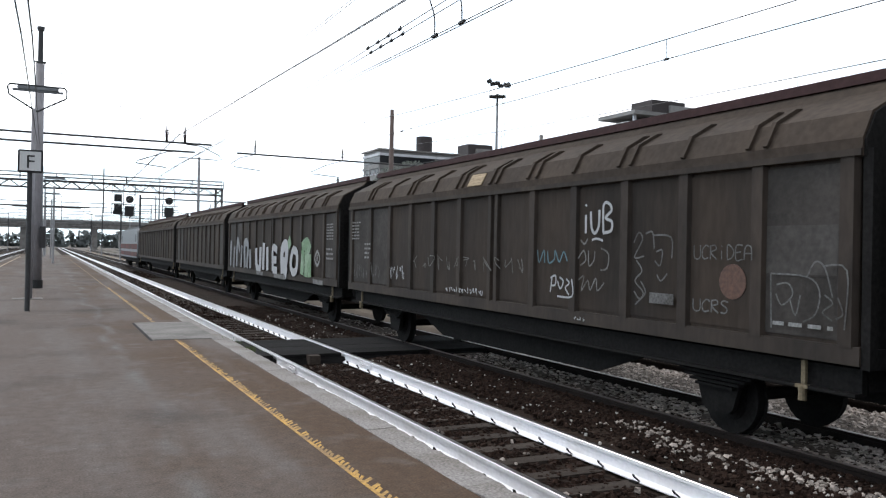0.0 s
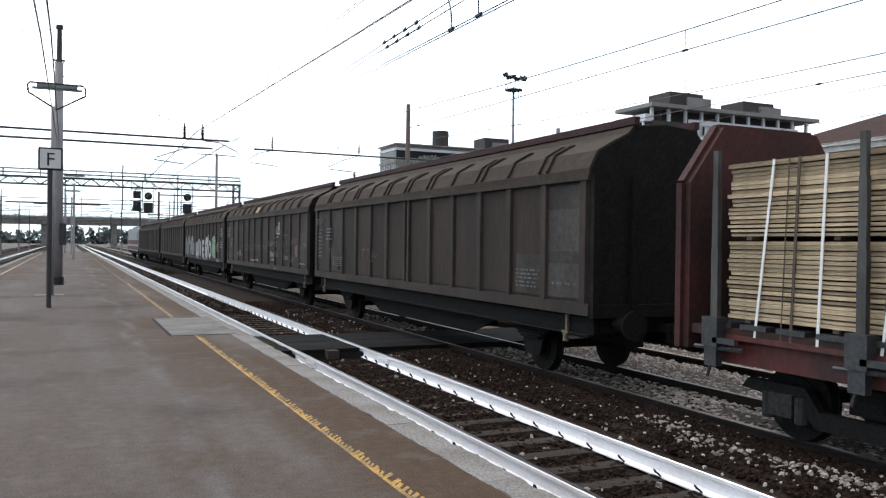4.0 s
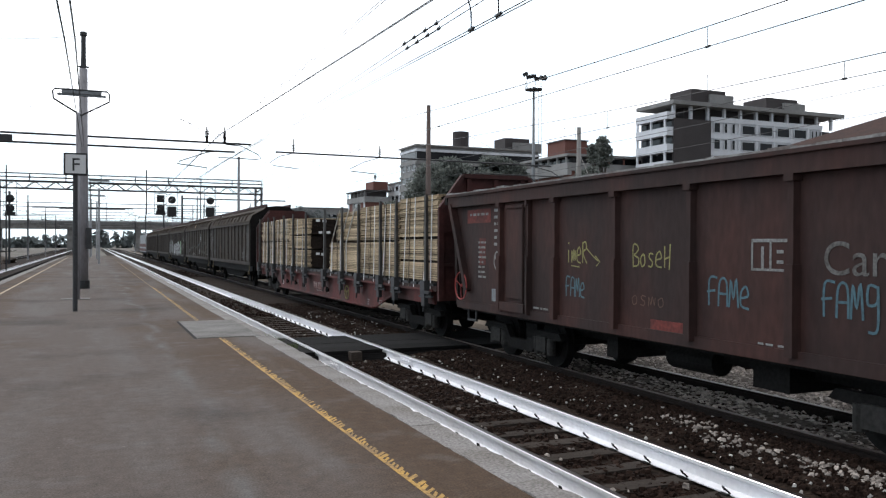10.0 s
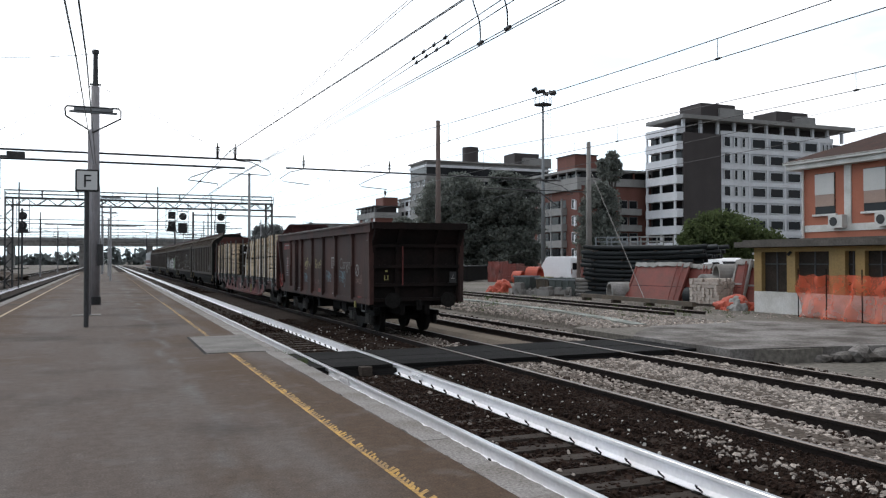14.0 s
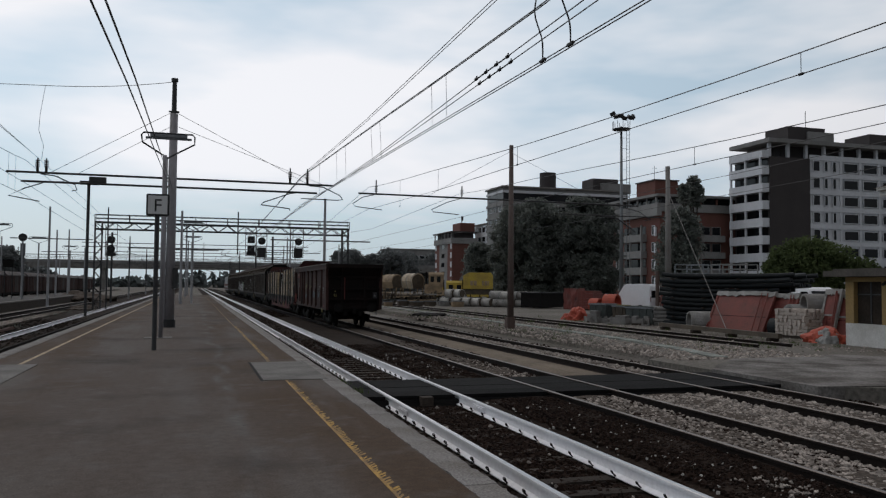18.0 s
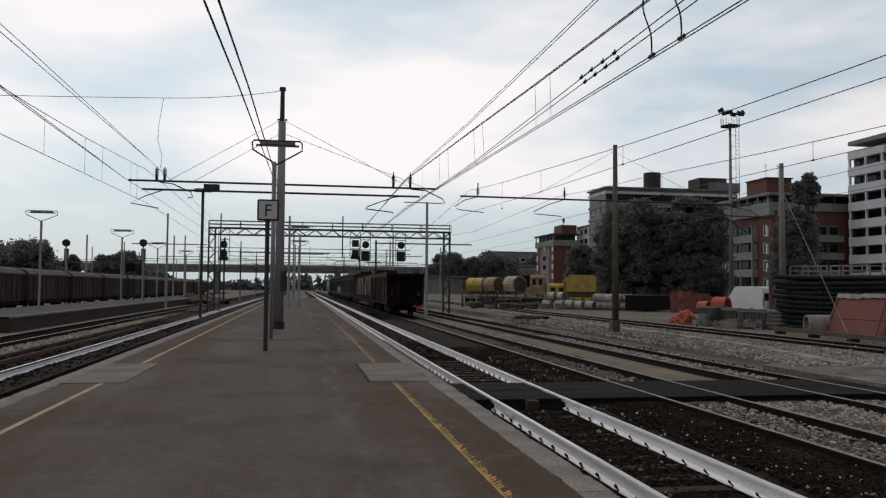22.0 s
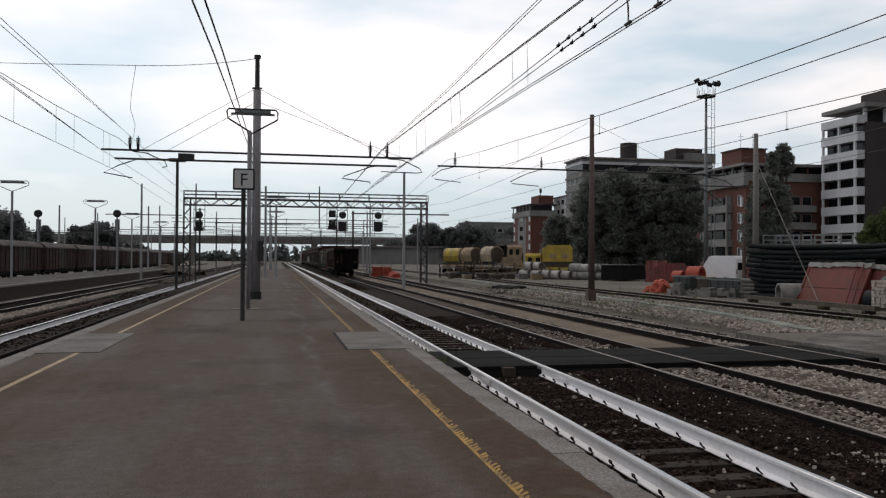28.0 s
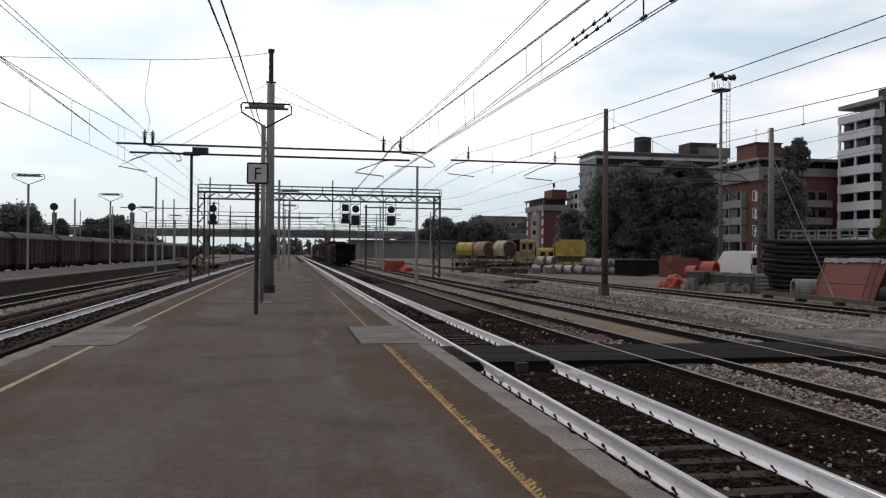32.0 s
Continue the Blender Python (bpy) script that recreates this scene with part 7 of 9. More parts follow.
def brick_flats():
    b = thing("apartment_house", "six-storey red brick and grey apartment house with balconies", "building", at=pose(80.2, 128.5, 0))
    part("wall", box(B(), 0, 30, 0, 17, YARD, 16.9), brick_red, b, "red brick wall")
    # the loggia opening's shade is put in as near-black glass
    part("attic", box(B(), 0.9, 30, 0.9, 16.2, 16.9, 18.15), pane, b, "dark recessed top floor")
    part("roof", box(B(), -0.9, 30.5, -0.7, 17.4, 18.15, 18.6), facade_grey, b, "flat pale roof slab")
    part("top_band", box(B(), -0.7, 0.2, -0.35, 17.2, 14.7, 16.95), facade_grey, b, "pale parapet of the top floor")
    part("top_band", box(B(), 0.2, 30, -0.35, 0.0, 15.5, 16.95), facade_grey, b, "pale parapet of the top floor")
    for k in range(6):
        part("post", box(B(), -0.6, -0.35, 0.2 + 3.2 * k, 0.5 + 3.2 * k, 16.95, 18.15), facade_grey, b)
    for k in range(8):
        part("post", box(B(), 1.5 + 3.4 * k, 1.75 + 3.4 * k, -0.3, -0.05, 16.95, 18.15), brick_red, b)
    balconies(b, [1.2 + 3.05 * k for k in range(4)], 4.4, 12.8, 1.2, facade_grey, 1.2, cols=(4.6, 8.6, 12.6))
    windows(b, "x", [(1.5, 2.6, 2.1 + 3.05 * k, 3.9 + 3.05 * k) for k in range(4)] + [(14.3, 15.6, 2.1 + 3.05 * k, 3.9 + 3.05 * k) for k in range(4)])
    for k in range(4):
        part("shutter_box", box(B(), -0.35, 0, 0.9, 1.45, 1.9 + 3.05 * k, 3.6 + 3.05 * k), facade_white, b, "pale shutter box")
        part("balcony", box(B(), 8.4, 12.9, -1.2, 0, 1.0 + 3.05 * k, 2.15 + 3.05 * k), facade_grey, b, "grey balcony parapet")
        part("balcony", box(B(), 20.4, 25.9, -1.2, 0, 1.0 + 3.05 * k, 2.15 + 3.05 * k), facade_grey, b, "grey balcony parapet")
    windows(b, "y", [(a, a + 1.9, 2.2 + 3.05 * k, 3.8 + 3.05 * k) for a in (8.6, 10.8, 17.0, 20.8, 23.4) for k in range(4)], facade_grey)
    part("roof_house", box(B(), 0.6, 5.4, 2.5, 9, 18.6, 21.4), brick_red, b, "brick roof house")
    part("roof_house", box(B(), 5.4, 8.6, 3.0, 9, 18.6, 20.8), facade_brown, b, "dark roof house")
    part("coping", box(B(), 0.4, 5.6, 2.3, 9.2, 21.4, 21.6), facade_brown, b)
    for x in (2.0, 4.4):
        part("antenna", tube(B(), (x, 5, 21.4), (x, 5, 24.5), 0.04, 4), dark_steel, b)
        part("antenna", tube(B(), (x - 0.5, 5, 24), (x + 0.5, 5, 24), 0.03, 4), dark_steel, b)
    c = block("apartment_house", "long grey apartment house behind the trees with a round chimney", 70, 179.6, 33, 11, 25.2, facade_grey)
    # no opening is cut: the loggia's shade is a flush near-black band
    part("loggia", box(B(), -0.05, 33, -0.05, 10, 22.2, 24.2), pane, c, "near-black band for the shade of an open top floor")
    part("chimney", tube(B(), (13.2, 4, 25.2), (13.2, 4, 29.6), 2.0, 16), facade_brown, c, "round brown roof tower")
    for k in range(8):
        part("floor_band", box(B(), -0.25, 33.2, -0.25, 11.2, 2.9 + 3 * k, 3.5 + 3 * k), facade_white if k == 7 else facade_grey, c, "pale floor band")
    part("roof_house", box(B(), 25, 32, 3, 9, 25.2, 28.8), facade_brown, c)
    part("roof_house", box(B(), 27, 35, 2, 8, 25.2, 27.6), facade_grey, c)
    windows(c, "x", [(1 + 3.2 * i, 3 + 3.2 * i, 1.5 + 3 * k, 3.1 + 3 * k) for i in range(3) for k in range(7)])
    windows(c, "y", [(1.5 + 4.2 * i, 4.2 + 4.2 * i, 1.5 + 3 * k, 3.1 + 3 * k) for i in range(7) for k in range(7)])
    d = thing("apartment_house", "five-storey red brick apartment house with a grey strip of windows", "building", at=pose(79.2, 248, 0))
    part("wall", box(B(), 0, 8.0, 0, 19, YARD, 15.3), brick_red, d, "red brick wall")
    part("window_strip", box(B(), -0.02, 0, 5, 14, YARD, 15.3), facade_grey, d, "grey plaster strip between brick corners")
    part("top_band", box(B(), -0.4, 8.4, -0.4, 19.4, 15.3, 17.1), facade_grey, d, "pale parapet of the top floor")
    part("attic", box(B(), 0.8, 7.4, 0.8, 18.2, 17.1, 18.8), facade_brown, d, "dark recessed top floor")
    for k in range(6):
        part("post", box(B(), -0.3, 0.0, 0.2 + 3.7 * k, 0.5 + 3.7 * k, 17.1, 18.8), facade_grey, d)
    part("roof", box(B(), -0.7, 8.7, -0.7, 19.7, 18.8, 19.2), facade_brown, d, "flat dark roof slab")
    part("roof_house", box(B(), 3.6, 8.6, 3, 11, 19.2, 22.2), brick_red, d, "brick roof house")
    part("dish", tube(B(), (4.2, 3.0, 23.6), (4.3, 2.9, 23.6), 0.8, 12), facade_brown, d, "dark round dish on the roof")
    part("mast", tube(B(), (4.2, 3.2, 22.2), (4.2, 3.2, 24.4), 0.10, 6), dark_steel, d)
    windows(d, "x", [(8.0, 11.6, 1.9 + 2.95 * k, 3.5 + 2.95 * k) for k in range(5)], facade_grey)
    for k in range(5):
        for y in (0.4, 17.2):
            part("shutter", box(B(), -0.1, 0, y, y + 1.4, 1.8 + 2.95 * k, 3.6 + 2.95 * k), facade_white, d, "pale shutter")
        part("shutter", box(B(), 6.6, 7.6, -0.1, 0, 1.8 + 2.95 * k, 3.6 + 2.95 * k), facade_white, d, "pale shutter")
    e = block("apartment_house", "white apartment house with long window bands", 90, 222, 12, 35, 21.6, facade_white)
    windows(e, "x", [(0.8 + 4 * i, 3.6 + 4 * i, 19.1 - 3 * k, 20.8 - 3 * k) for i in range(9) for k in range(6)])
    windows(e, "y", [(0.8 + 3.6 * i, 3.4 + 3.6 * i, 19.1 - 3 * k, 20.8 - 3 * k) for i in range(3) for k in range(6)])
    part("roof_house", box(B(), 2, 9, 4, 16, 21.95, 25.5), facade_brown, e, "brown roof house")
    g = block("office_building", "low grey building with window bands, far behind the yard", 91, 388, 27, 16, 19.4, facade_grey)
    windows(g, "y", [(1 + 3 * i, 3.4 + 3 * i, 2 + 3.2 * k, 3.8 + 3.2 * k) for i in range(8) for k in range(5)])
    windows(g, "x", [(1 + 3 * i, 3.4 + 3 * i, 2 + 3.2 * k, 3.8 + 3.2 * k) for i in range(5) for k in range(5)])


def orange_house():
    h = thing("station_house", "orange plastered two-storey house with white trim and a tiled hip roof", "house", at=pose(34, 8, 0))
    L = 24.5
    part("wall", box(B(), 0, 11, 0, L, YARD, 6.45), house_orange, h, "orange plaster wall")
    part("cornice", box(B(), -0.55, 11.5, -0.5, L + 0.55, 6.45, 6.82), whitewash, h, "white cornice")
    part("gutter", box(B(), -0.72, -0.55, -0.5, L + 0.6, 6.72, 6.88), whitewash, h)
    bm = B()
    lo = [bm.verts.new(p) for p in ((-0.75, -0.7, 6.84), (11.7, -0.7, 6.84), (11.7, L + 0.75, 6.84), (-0.75, L + 0.75, 6.84))]
    hi = [bm.verts.new(p) for p in ((5.5, 6, 9.4), (5.5, L - 6, 9.4))]
    for f in ((lo[0], lo[1], hi[0]), (lo[1], lo[2], hi[1], hi[0]), (lo[2], lo[3], hi[1]), (lo[3], lo[0], hi[0], hi[1]), tuple(lo[::-1])):
        bm.faces.new(f)
    part("roof", bm, roof_tile, h, "brown tiled hip roof")
    part("string_course", box(B(), -0.06, 0, 0, L, 3.15, 3.5), whitewash, h, "white band with pipes")
    for y in (21.55, 15.5, 9.0):
        part("pilaster", box(B(), -0.07, 0, y - 0.2, y + 0.2, 3.5, 6.45), whitewash, h)
    part("drainpipe", tube(B(), (-0.12, L - 0.2, 0), (-0.12, L - 0.2, 6.5), 0.06, 8), whitewash, h)
    for y in (22.95, 20.0, 17.2, 13.6, 10.8, 7.0, 4.0):
        w = part("window", box(B(), -0.04, 0.05, y - 0.62, y + 0.62, 4.05, 6.15), pane, h, "window behind a half-lowered shutter")
        part("shutter", box(B(), -0.09, -0.045, y - 0.6, y + 0.6, 5.05, 6.12), shutter_mat, w, "pale roller shutter")
        part("shutter", box(B(), -0.075, -0.045, y - 0.6, y + 0.6, 4.45, 5.05), shutter_tan, w, "tan roller shutter")
        part("sill", box(B(), -0.14, 0, y - 0.75, y + 0.75, 3.95, 4.05), whitewash, w)
    for y in (22.0, 19.3, 16.2):
        a = part("air_conditioner", box(B(), -0.42, -0.07, y - 0.42, y + 0.42, 3.3, 3.95), shutter_mat, h, "white air-conditioner box")
        part("fan", tube(B(), (-0.44, y + 0.1, 3.62), (-0.42, y + 0.1, 3.62), 0.23, 14), black_paint, a)


hut_board = M("hut_board", (0.034, 0.025, 0.019), 0.85, vary=0.25, scale=1.5, fine=14, second=(0.019, 0.015, 0.012), amount=0.8, spec=0.2)
roof_dirt = M("roof_dirt", (0.085, 0.075, 0.066), 0.95, vary=0.25, scale=1.2, fine=14, second=(0.05, 0.044, 0.038), amount=0.8)


def hut():
    h = thing("yard_hut", "ochre brick hut with white base and flat concrete roof", "hut", at=pose(25.2, 15.5, 0))
    L = 11.15
    part("base", box(B(), 0, 4.5, 0, L, YARD, 0.38), whitewash, h, "white painted base")
    part("back_wall", box(B(), 0.35, 4.5, 0, L, 0.38, 2.2), facade_brown, h)
    for y0, y1, z0, z1 in ((L - 0.42, L, 0.38, 2.2), (8.92, 9.36, 0.38, 2.2), (6.55, 7.28, 0.38, 2.2), (5.7, 6.1, 0.38, 2.2), (3.0, 4.6, 0.38, 2.2), (0, 1.5, 0.38, 2.2), (0.0, L, 2.02, 2.2)):
        part("pier", box(B(), 0, 0.35, y0, y1, z0, z1 if z0 > 1 else 2.02), ochre, h, "ochre plastered pier")
    part("side_wall", box(B(), 0.35, 4.5, L - 0.06, L + 0.004, 0.38, 2.2), ochre, h)
    for y0, y1 in ((9.36, L - 0.42), (7.28, 8.92), (6.1, 6.55), (4.6, 5.7), (1.5, 3.0)):
        w = part("window", box(B(), 0.2, 0.25, y0, y1, 0.38, 2.02), hut_board, h, "brown boarded window")
        part("frame", box(B(), 0.17, 0.2, (y0 + y1) / 2 - 0.03, (y0 + y1) / 2 + 0.03, 0.38, 2.02), dark_steel, w)
        part("frame", box(B(), 0.17, 0.2, y0, y1, 1.5, 1.55), dark_steel, w)
    bm = B()
    box(bm, -0.55, 5.0, -0.5, L + 0.6, 2.22, 2.45)
    box(bm, -0.3, 4.8, -0.3, L + 0.35, 2.45, 2.53)
    part("roof", bm, roof_dirt, h, "weathered dark concrete roof slab")
    part("lamp", tube(B(), (-0.16, 9.14, 1.9), (-0.02, 9.14, 2.0), 0.06, 8), black_paint, h)


tall_flats()
brick_flats()
orange_house()
hut()


# ---- trees ----
def leaf_material(name, color):
    m = M(name, color, 0.75, vary=0.25, scale=0.25, fine=2, island=0.3, second=tuple(c * 0.7 for c in color), amount=0.7, bump=0, spec=0.2)
    n, l = m.node_tree.nodes, m.node_tree.links
    bs = n["Principled BSDF"]
    tr = n.new("ShaderNodeBsdfTranslucent")
    mx = n.new("ShaderNodeMixShader")
    mx.inputs["Fac"].default_value = 0.55
    l.new(bs.inputs["Base Color"].links[0].from_socket, tr.inputs["Color"])
    l.new(bs.outputs[0], mx.inputs[1])
    l.new(tr.outputs[0], mx.inputs[2])
    l.new(mx.outputs[0], n["Material Output"].inputs["Surface"])
    return m


# these two are lifted toward grey: distance haze is put into the leaf colour
leaf_dark = leaf_material("leaf_dark", (0.185, 0.20, 0.18))
leaf_hazed = leaf_material("leaf_hazed", (0.17, 0.18, 0.18))
leaf_bright = leaf_material("leaf_bright", (0.085, 0.110, 0.045))
bark = M("bark", (0.06, 0.05, 0.04), 0.95, vary=0.3, scale=2, fine=10, stretch=(2, 2, 0.4))


def crown_mesh(seed, height, width, low, count, leaf, slim=1.0):
    """Leaves in clumps round a branching skeleton; uneven outline with gaps."""
    r = np.random.RandomState(seed)
    n = 80 if count < 10000 else 210
    t = r.rand(n) ** 0.85
    z = low + (height - low) * t
    rad = width * np.sqrt(np.clip(1 - np.abs(2 * t - 0.8) ** 2.6 * 0.62, 0.08, 1)) * (0.25 + 0.72 * r.rand(n) ** 0.6) * slim
    a = r.rand(n) * 6.283
    cx, cy = rad * np.cos(a), rad * np.sin(a)
    size = (width * (0.22 + 0.24 * r.rand(n)) + 0.25) * (1.0 if n == 80 else 0.72)
    k = r.randint(0, n, count)
    d = r.randn(count, 3)
    d /= np.linalg.norm(d, axis=1)[:, None]
    d *= (r.rand(count, 1) ** 0.45) * size[k][:, None]
    c = np.stack((cx[k], cy[k], z[k]), 1) + d * (1, 1, 0.75)
    u = r.randn(count, 3)
    u /= np.linalg.norm(u, axis=1)[:, None]
    w = np.cross(u, r.randn(count, 3))
    w /= np.linalg.norm(w, axis=1)[:, None]
    s = leaf * (0.6 + 0.8 * r.rand(count, 1))
    v = np.stack((c - u * s, c + w * s * 0.6, c + u * s, c - w * s * 0.6), 1).reshape(-1, 3)
    me = bpy.data.meshes.new("crown")
    me.from_pydata(v.tolist(), [], (np.arange(count * 4).reshape(-1, 4)).tolist())
    return me, list(zip(cx, cy, z))


def tree(x, y, height, width, low, seed, mat, label, count=7000, leaf=0.34, base=YARD):
    t = thing("tree", label, "tree", "trees of the yard", at=pose(x, y, base))
    me, tips = crown_mesh(seed, height, width, low, count, leaf)
    me.materials.append(mat)
    bm = B()
    tube(bm, (0, 0, -0.1), (0.1, 0, height * 0.5), width * 0.07 + 0.08, 8, width * 0.04)
    tube(bm, (0.1, 0, height * 0.5), (0, 0.1, height * 0.9), width * 0.04, 7, 0.03)
    for i, (a, b, c) in enumerate(tips[:14]):
        tube(bm, (0, 0, max(0.5, c * 0.55)), (a * 0.9, b * 0.9, c), 0.07 + width * 0.008, 5, 0.02)
    part("trunk", bm, bark, t)
    part("crown", me, None, t, "leafy crown")
    return t


TREES = [(40.3, 113, 8.2, 2.4, 0.3, 1, leaf_dark, 14000), (43.2, 106, 13.2, 3.3, 0.3, 2, leaf_dark, 24000), (45.6, 104, 13.9, 4.2, 0.3, 3, leaf_dark, 25000), (48.2, 108, 13.7, 4.0, 0.3, 4, leaf_dark, 24000), (50.2, 100, 13.9, 3.6, 0.3, 5, leaf_dark, 24000), (52.4, 99, 13.4, 3.0, 0.3, 6, leaf_dark, 24000), (55.2, 84, 11.4, 2.6, 0.8, 7, leaf_dark, 12000), (58.5, 86, 15.6, 0.95, 12.2, 8, leaf_dark, 2000), (56.4, 85, 14.6, 0.6, 12.2, 9, leaf_dark, 700)]


def plant():
    for x, y, h, w, low, seed, mat, n in TREES:
        tree(x, y, h, w, low, seed, mat, "tall dark leafy tree standing between yard and flats", n, 0.19)
    tree(54.0, 61.6, 6.4, 3.6, 1.6, 9, leaf_bright, "round bright green tree behind the stacks", 20000, 0.15)
    tree(57.5, 60.0, 4.6, 2.6, 0.6, 10, leaf_bright, "green bush behind the parked vans", 5000, 0.22)
    for x, y, h, w, seed in ((-52, 172, 10, 5.5, 11), (-45.3, 176, 7.8, 1.6, 12), (-39.8, 179, 7.8, 2.6, 16), (-58, 165, 9.4, 6, 13), (-36, 181, 8.4, 4, 14), (-30, 186, 4.6, 3, 15), (-66, 160, 9, 6, 17), (75, 320, 15.5, 7, 18), (86, 330, 15, 7, 19), (66, 330, 13, 6, 20), (60, 345, 17, 4, 21), (97, 325, 15, 7, 22), (50, 300, 10, 5, 23), (56, 296, 14, 5, 24), (62, 292, 13, 4, 25), (44, 306, 8, 5, 26), (69, 288, 13.5, 5, 27), (76, 300, 13, 6, 28)):
        tree(x, y, h, w, 0.5, seed, leaf_hazed, "dark leafy tree far along the line", 9000, 0.36)


plant()


# ---- the goods yard ----
pipe_black = M("pipe_black", (0.016, 0.019, 0.021), 0.6, vary=0.25, scale=2, fine=15, rand=0.3, spec=0.2)
net_orange = M("net_orange", (0.33, 0.060, 0.034), 0.7, vary=0.15, scale=3, fine=40, second=(0.4, 0.06, 0.025), amount=0.7)
panel_red = M("panel_red", (0.16, 0.034, 0.025), 0.7, vary=0.2, scale=1.5, fine=18, second=(0.11, 0.034, 0.026), amount=0.8)
machine_yellow = M("machine_yellow", (0.50, 0.36, 0.045), 0.55, vary=0.2, scale=1, fine=10, second=(0.30, 0.21, 0.06), amount=0.6)
bin_brown = M("bin_brown", (0.085, 0.065, 0.045), 0.8, vary=0.2, scale=2, fine=14, second=(0.05, 0.04, 0.03), amount=0.8)
tank_cream = M("tank_cream", (0.52, 0.43, 0.31), 0.7, vary=0.2, scale=1, fine=10, second=(0.24, 0.18, 0.12), amount=0.7)
machine_tan = M("machine_tan", (0.36, 0.26, 0.16), 0.7, vary=0.2, scale=1, fine=10, second=(0.15, 0.11, 0.07), amount=0.7)
van_white = M("van_white", (0.78, 0.78, 0.80), 0.35, vary=0.05, scale=1, fine=10)
bag_white = M("bag_white", (0.27, 0.265, 0.255), 0.8, vary=0.15, scale=2, fine=12, second=(0.14, 0.135, 0.125), amount=0.7)


def net_material():
    m = bpy.data.materials.new("net_mesh")
    m.use_nodes = True
    nt = m.node_tree
    n, l = nt.nodes, nt.links
    bs = n["Principled BSDF"]
    bs.inputs["Base Color"].default_value = (0.62, 0.10, 0.035, 1)
    bs.inputs["Roughness"].default_value = 0.7
    tr = n.new("ShaderNodeBsdfTransparent")
    mx = n.new("ShaderNodeMixShader")
    no = n.new("ShaderNodeTexNoise")
    no.inputs["Scale"].default_value = 2.0
    ra = n.new("ShaderNodeMapRange")
    ra.inputs["To Min"].default_value, ra.inputs["To Max"].default_value = 0.2, 0.88
    tc = n.new("ShaderNodeTexCoord")
    l.new(tc.outputs["Object"], no.inputs["Vector"])
    l.new(no.outputs["Fac"], ra.inputs["Value"])
    l.new(ra.outputs["Result"], mx.inputs["Fac"])
    l.new(tr.outputs[0], mx.inputs[1])
    l.new(bs.outputs[0], mx.inputs[2])
    l.new(mx.outputs[0], n["Material Output"].inputs["Surface"])
    return m


net_mesh = net_material()


def net_fence(name, label, pts, h, z0, seed, mat=None):
    """Sagging plastic net strung between thin stakes."""
    f = thing(name, label, "net fence")
    bm = B()
    n = 40
    cols = []
    total = [Vector((*p, 0)) for p in pts]
    for i in range(n + 1):
        s = i / n * (len(total) - 1)
        k = min(int(s), len(total) - 2)
        c = total[k].lerp(total[k + 1], s - k)
        col = []
        for j in range(9):
            q = j / 8
            o = 0.12 * noise.noise((i * 0.35, q * 2.2, seed)) + 0.05 * noise.noise((i * 1.3, q * 5, seed))
            col.append(bm.verts.new((c.x - o * 2, c.y + o, z0 + h * q * (1 - 0.12 * abs(noise.noise((i * 0.2, seed, 3)))))))
        cols.append(col)
    for a, b in zip(cols, cols[1:]):
        for j in range(8):
            bm.faces.new((a[j], b[j], b[j + 1], a[j + 1]))
    part("net", bm, mat or net_mesh, f, "orange plastic safety net", smooth=True)
    for p in total:
        part("stake", tube(B(), (p.x, p.y, z0), (p.x, p.y, z0 + h + 0.2), 0.025, 6), rail_rust, f)
    return f


def pipe_stack(x, y, rot):
    s = thing("pipe_stack", "high stack of long black pipes on bearers", "pipes", at=pose(x, y, YARD, 0, 0, rot))
    rng = random.Random(12)
    kinds = []
    for L in (2.9, 3.4, 3.7):
        bm = B()
        bow = [(-L, 0, 0.10), (-L * 0.8, 0, 0.035), (-L * 0.4, 0, 0), (L * 0.4, 0, 0), (L * 0.8, 0, 0.03), (L, 0, 0.08)]
        path_tube(bm, bow, 0.122, 8)
        kinds.append(mesh_of(bm, "black_pipe", pipe_black))
    for r in range(11):
        z = 0.20 + r * 0.268
        shift = 0.5 if r > 7 else 0.0
        for k in range(6):
            part("black_pipe", kinds[2] if r > 7 else rng.choice(kinds), None, s, at=pose(shift + rng.uniform(-0.35, 0.35), k * 0.52 - 1.35 + rng.uniform(-0.06, 0.06), z + rng.uniform(-0.02, 0.02), 0, rng.uniform(-0.6, 0.6), rng.uniform(-1, 1)))
        if r % 2 == 0:
            for xx in (-2.6, -0.8, 1.2, 2.7):
                part("bearer", box(B(), xx - 0.06, xx + 0.06, -1.6, 1.45, z - 0.20, z - 0.12), sleeper_wood, s)
    for x0, x1, mat in ((-2.7, -0.7, grey_steel), (-0.5, 1.5, bag_white)):
        c = thing("wire_cage", "empty wire cage standing on the black pipes", "cage", "cages on the pipes", at=s.matrix_basis @ pose(0, 0, 0.20 + 10 * 0.268 + 0.13))
        for q in (x0, (x0 + x1) / 2, x1):
            for yy in (-1.0, 0.6):
                part("post", box(B(), q - 0.03, q + 0.03, yy - 0.03, yy + 0.03, 0, 0.55), mat, c)
        for zz in (0.03, 0.28, 0.55):
            for yy in (-1.0, 0.6):
                part("bar", box(B(), x0, x1, yy - 0.025, yy + 0.025, zz - 0.025, zz + 0.025), mat, c)
        part("floor", box(B(), x0, x1, -1.0, 0.6, 0.0, 0.02), mat, c)
    return s


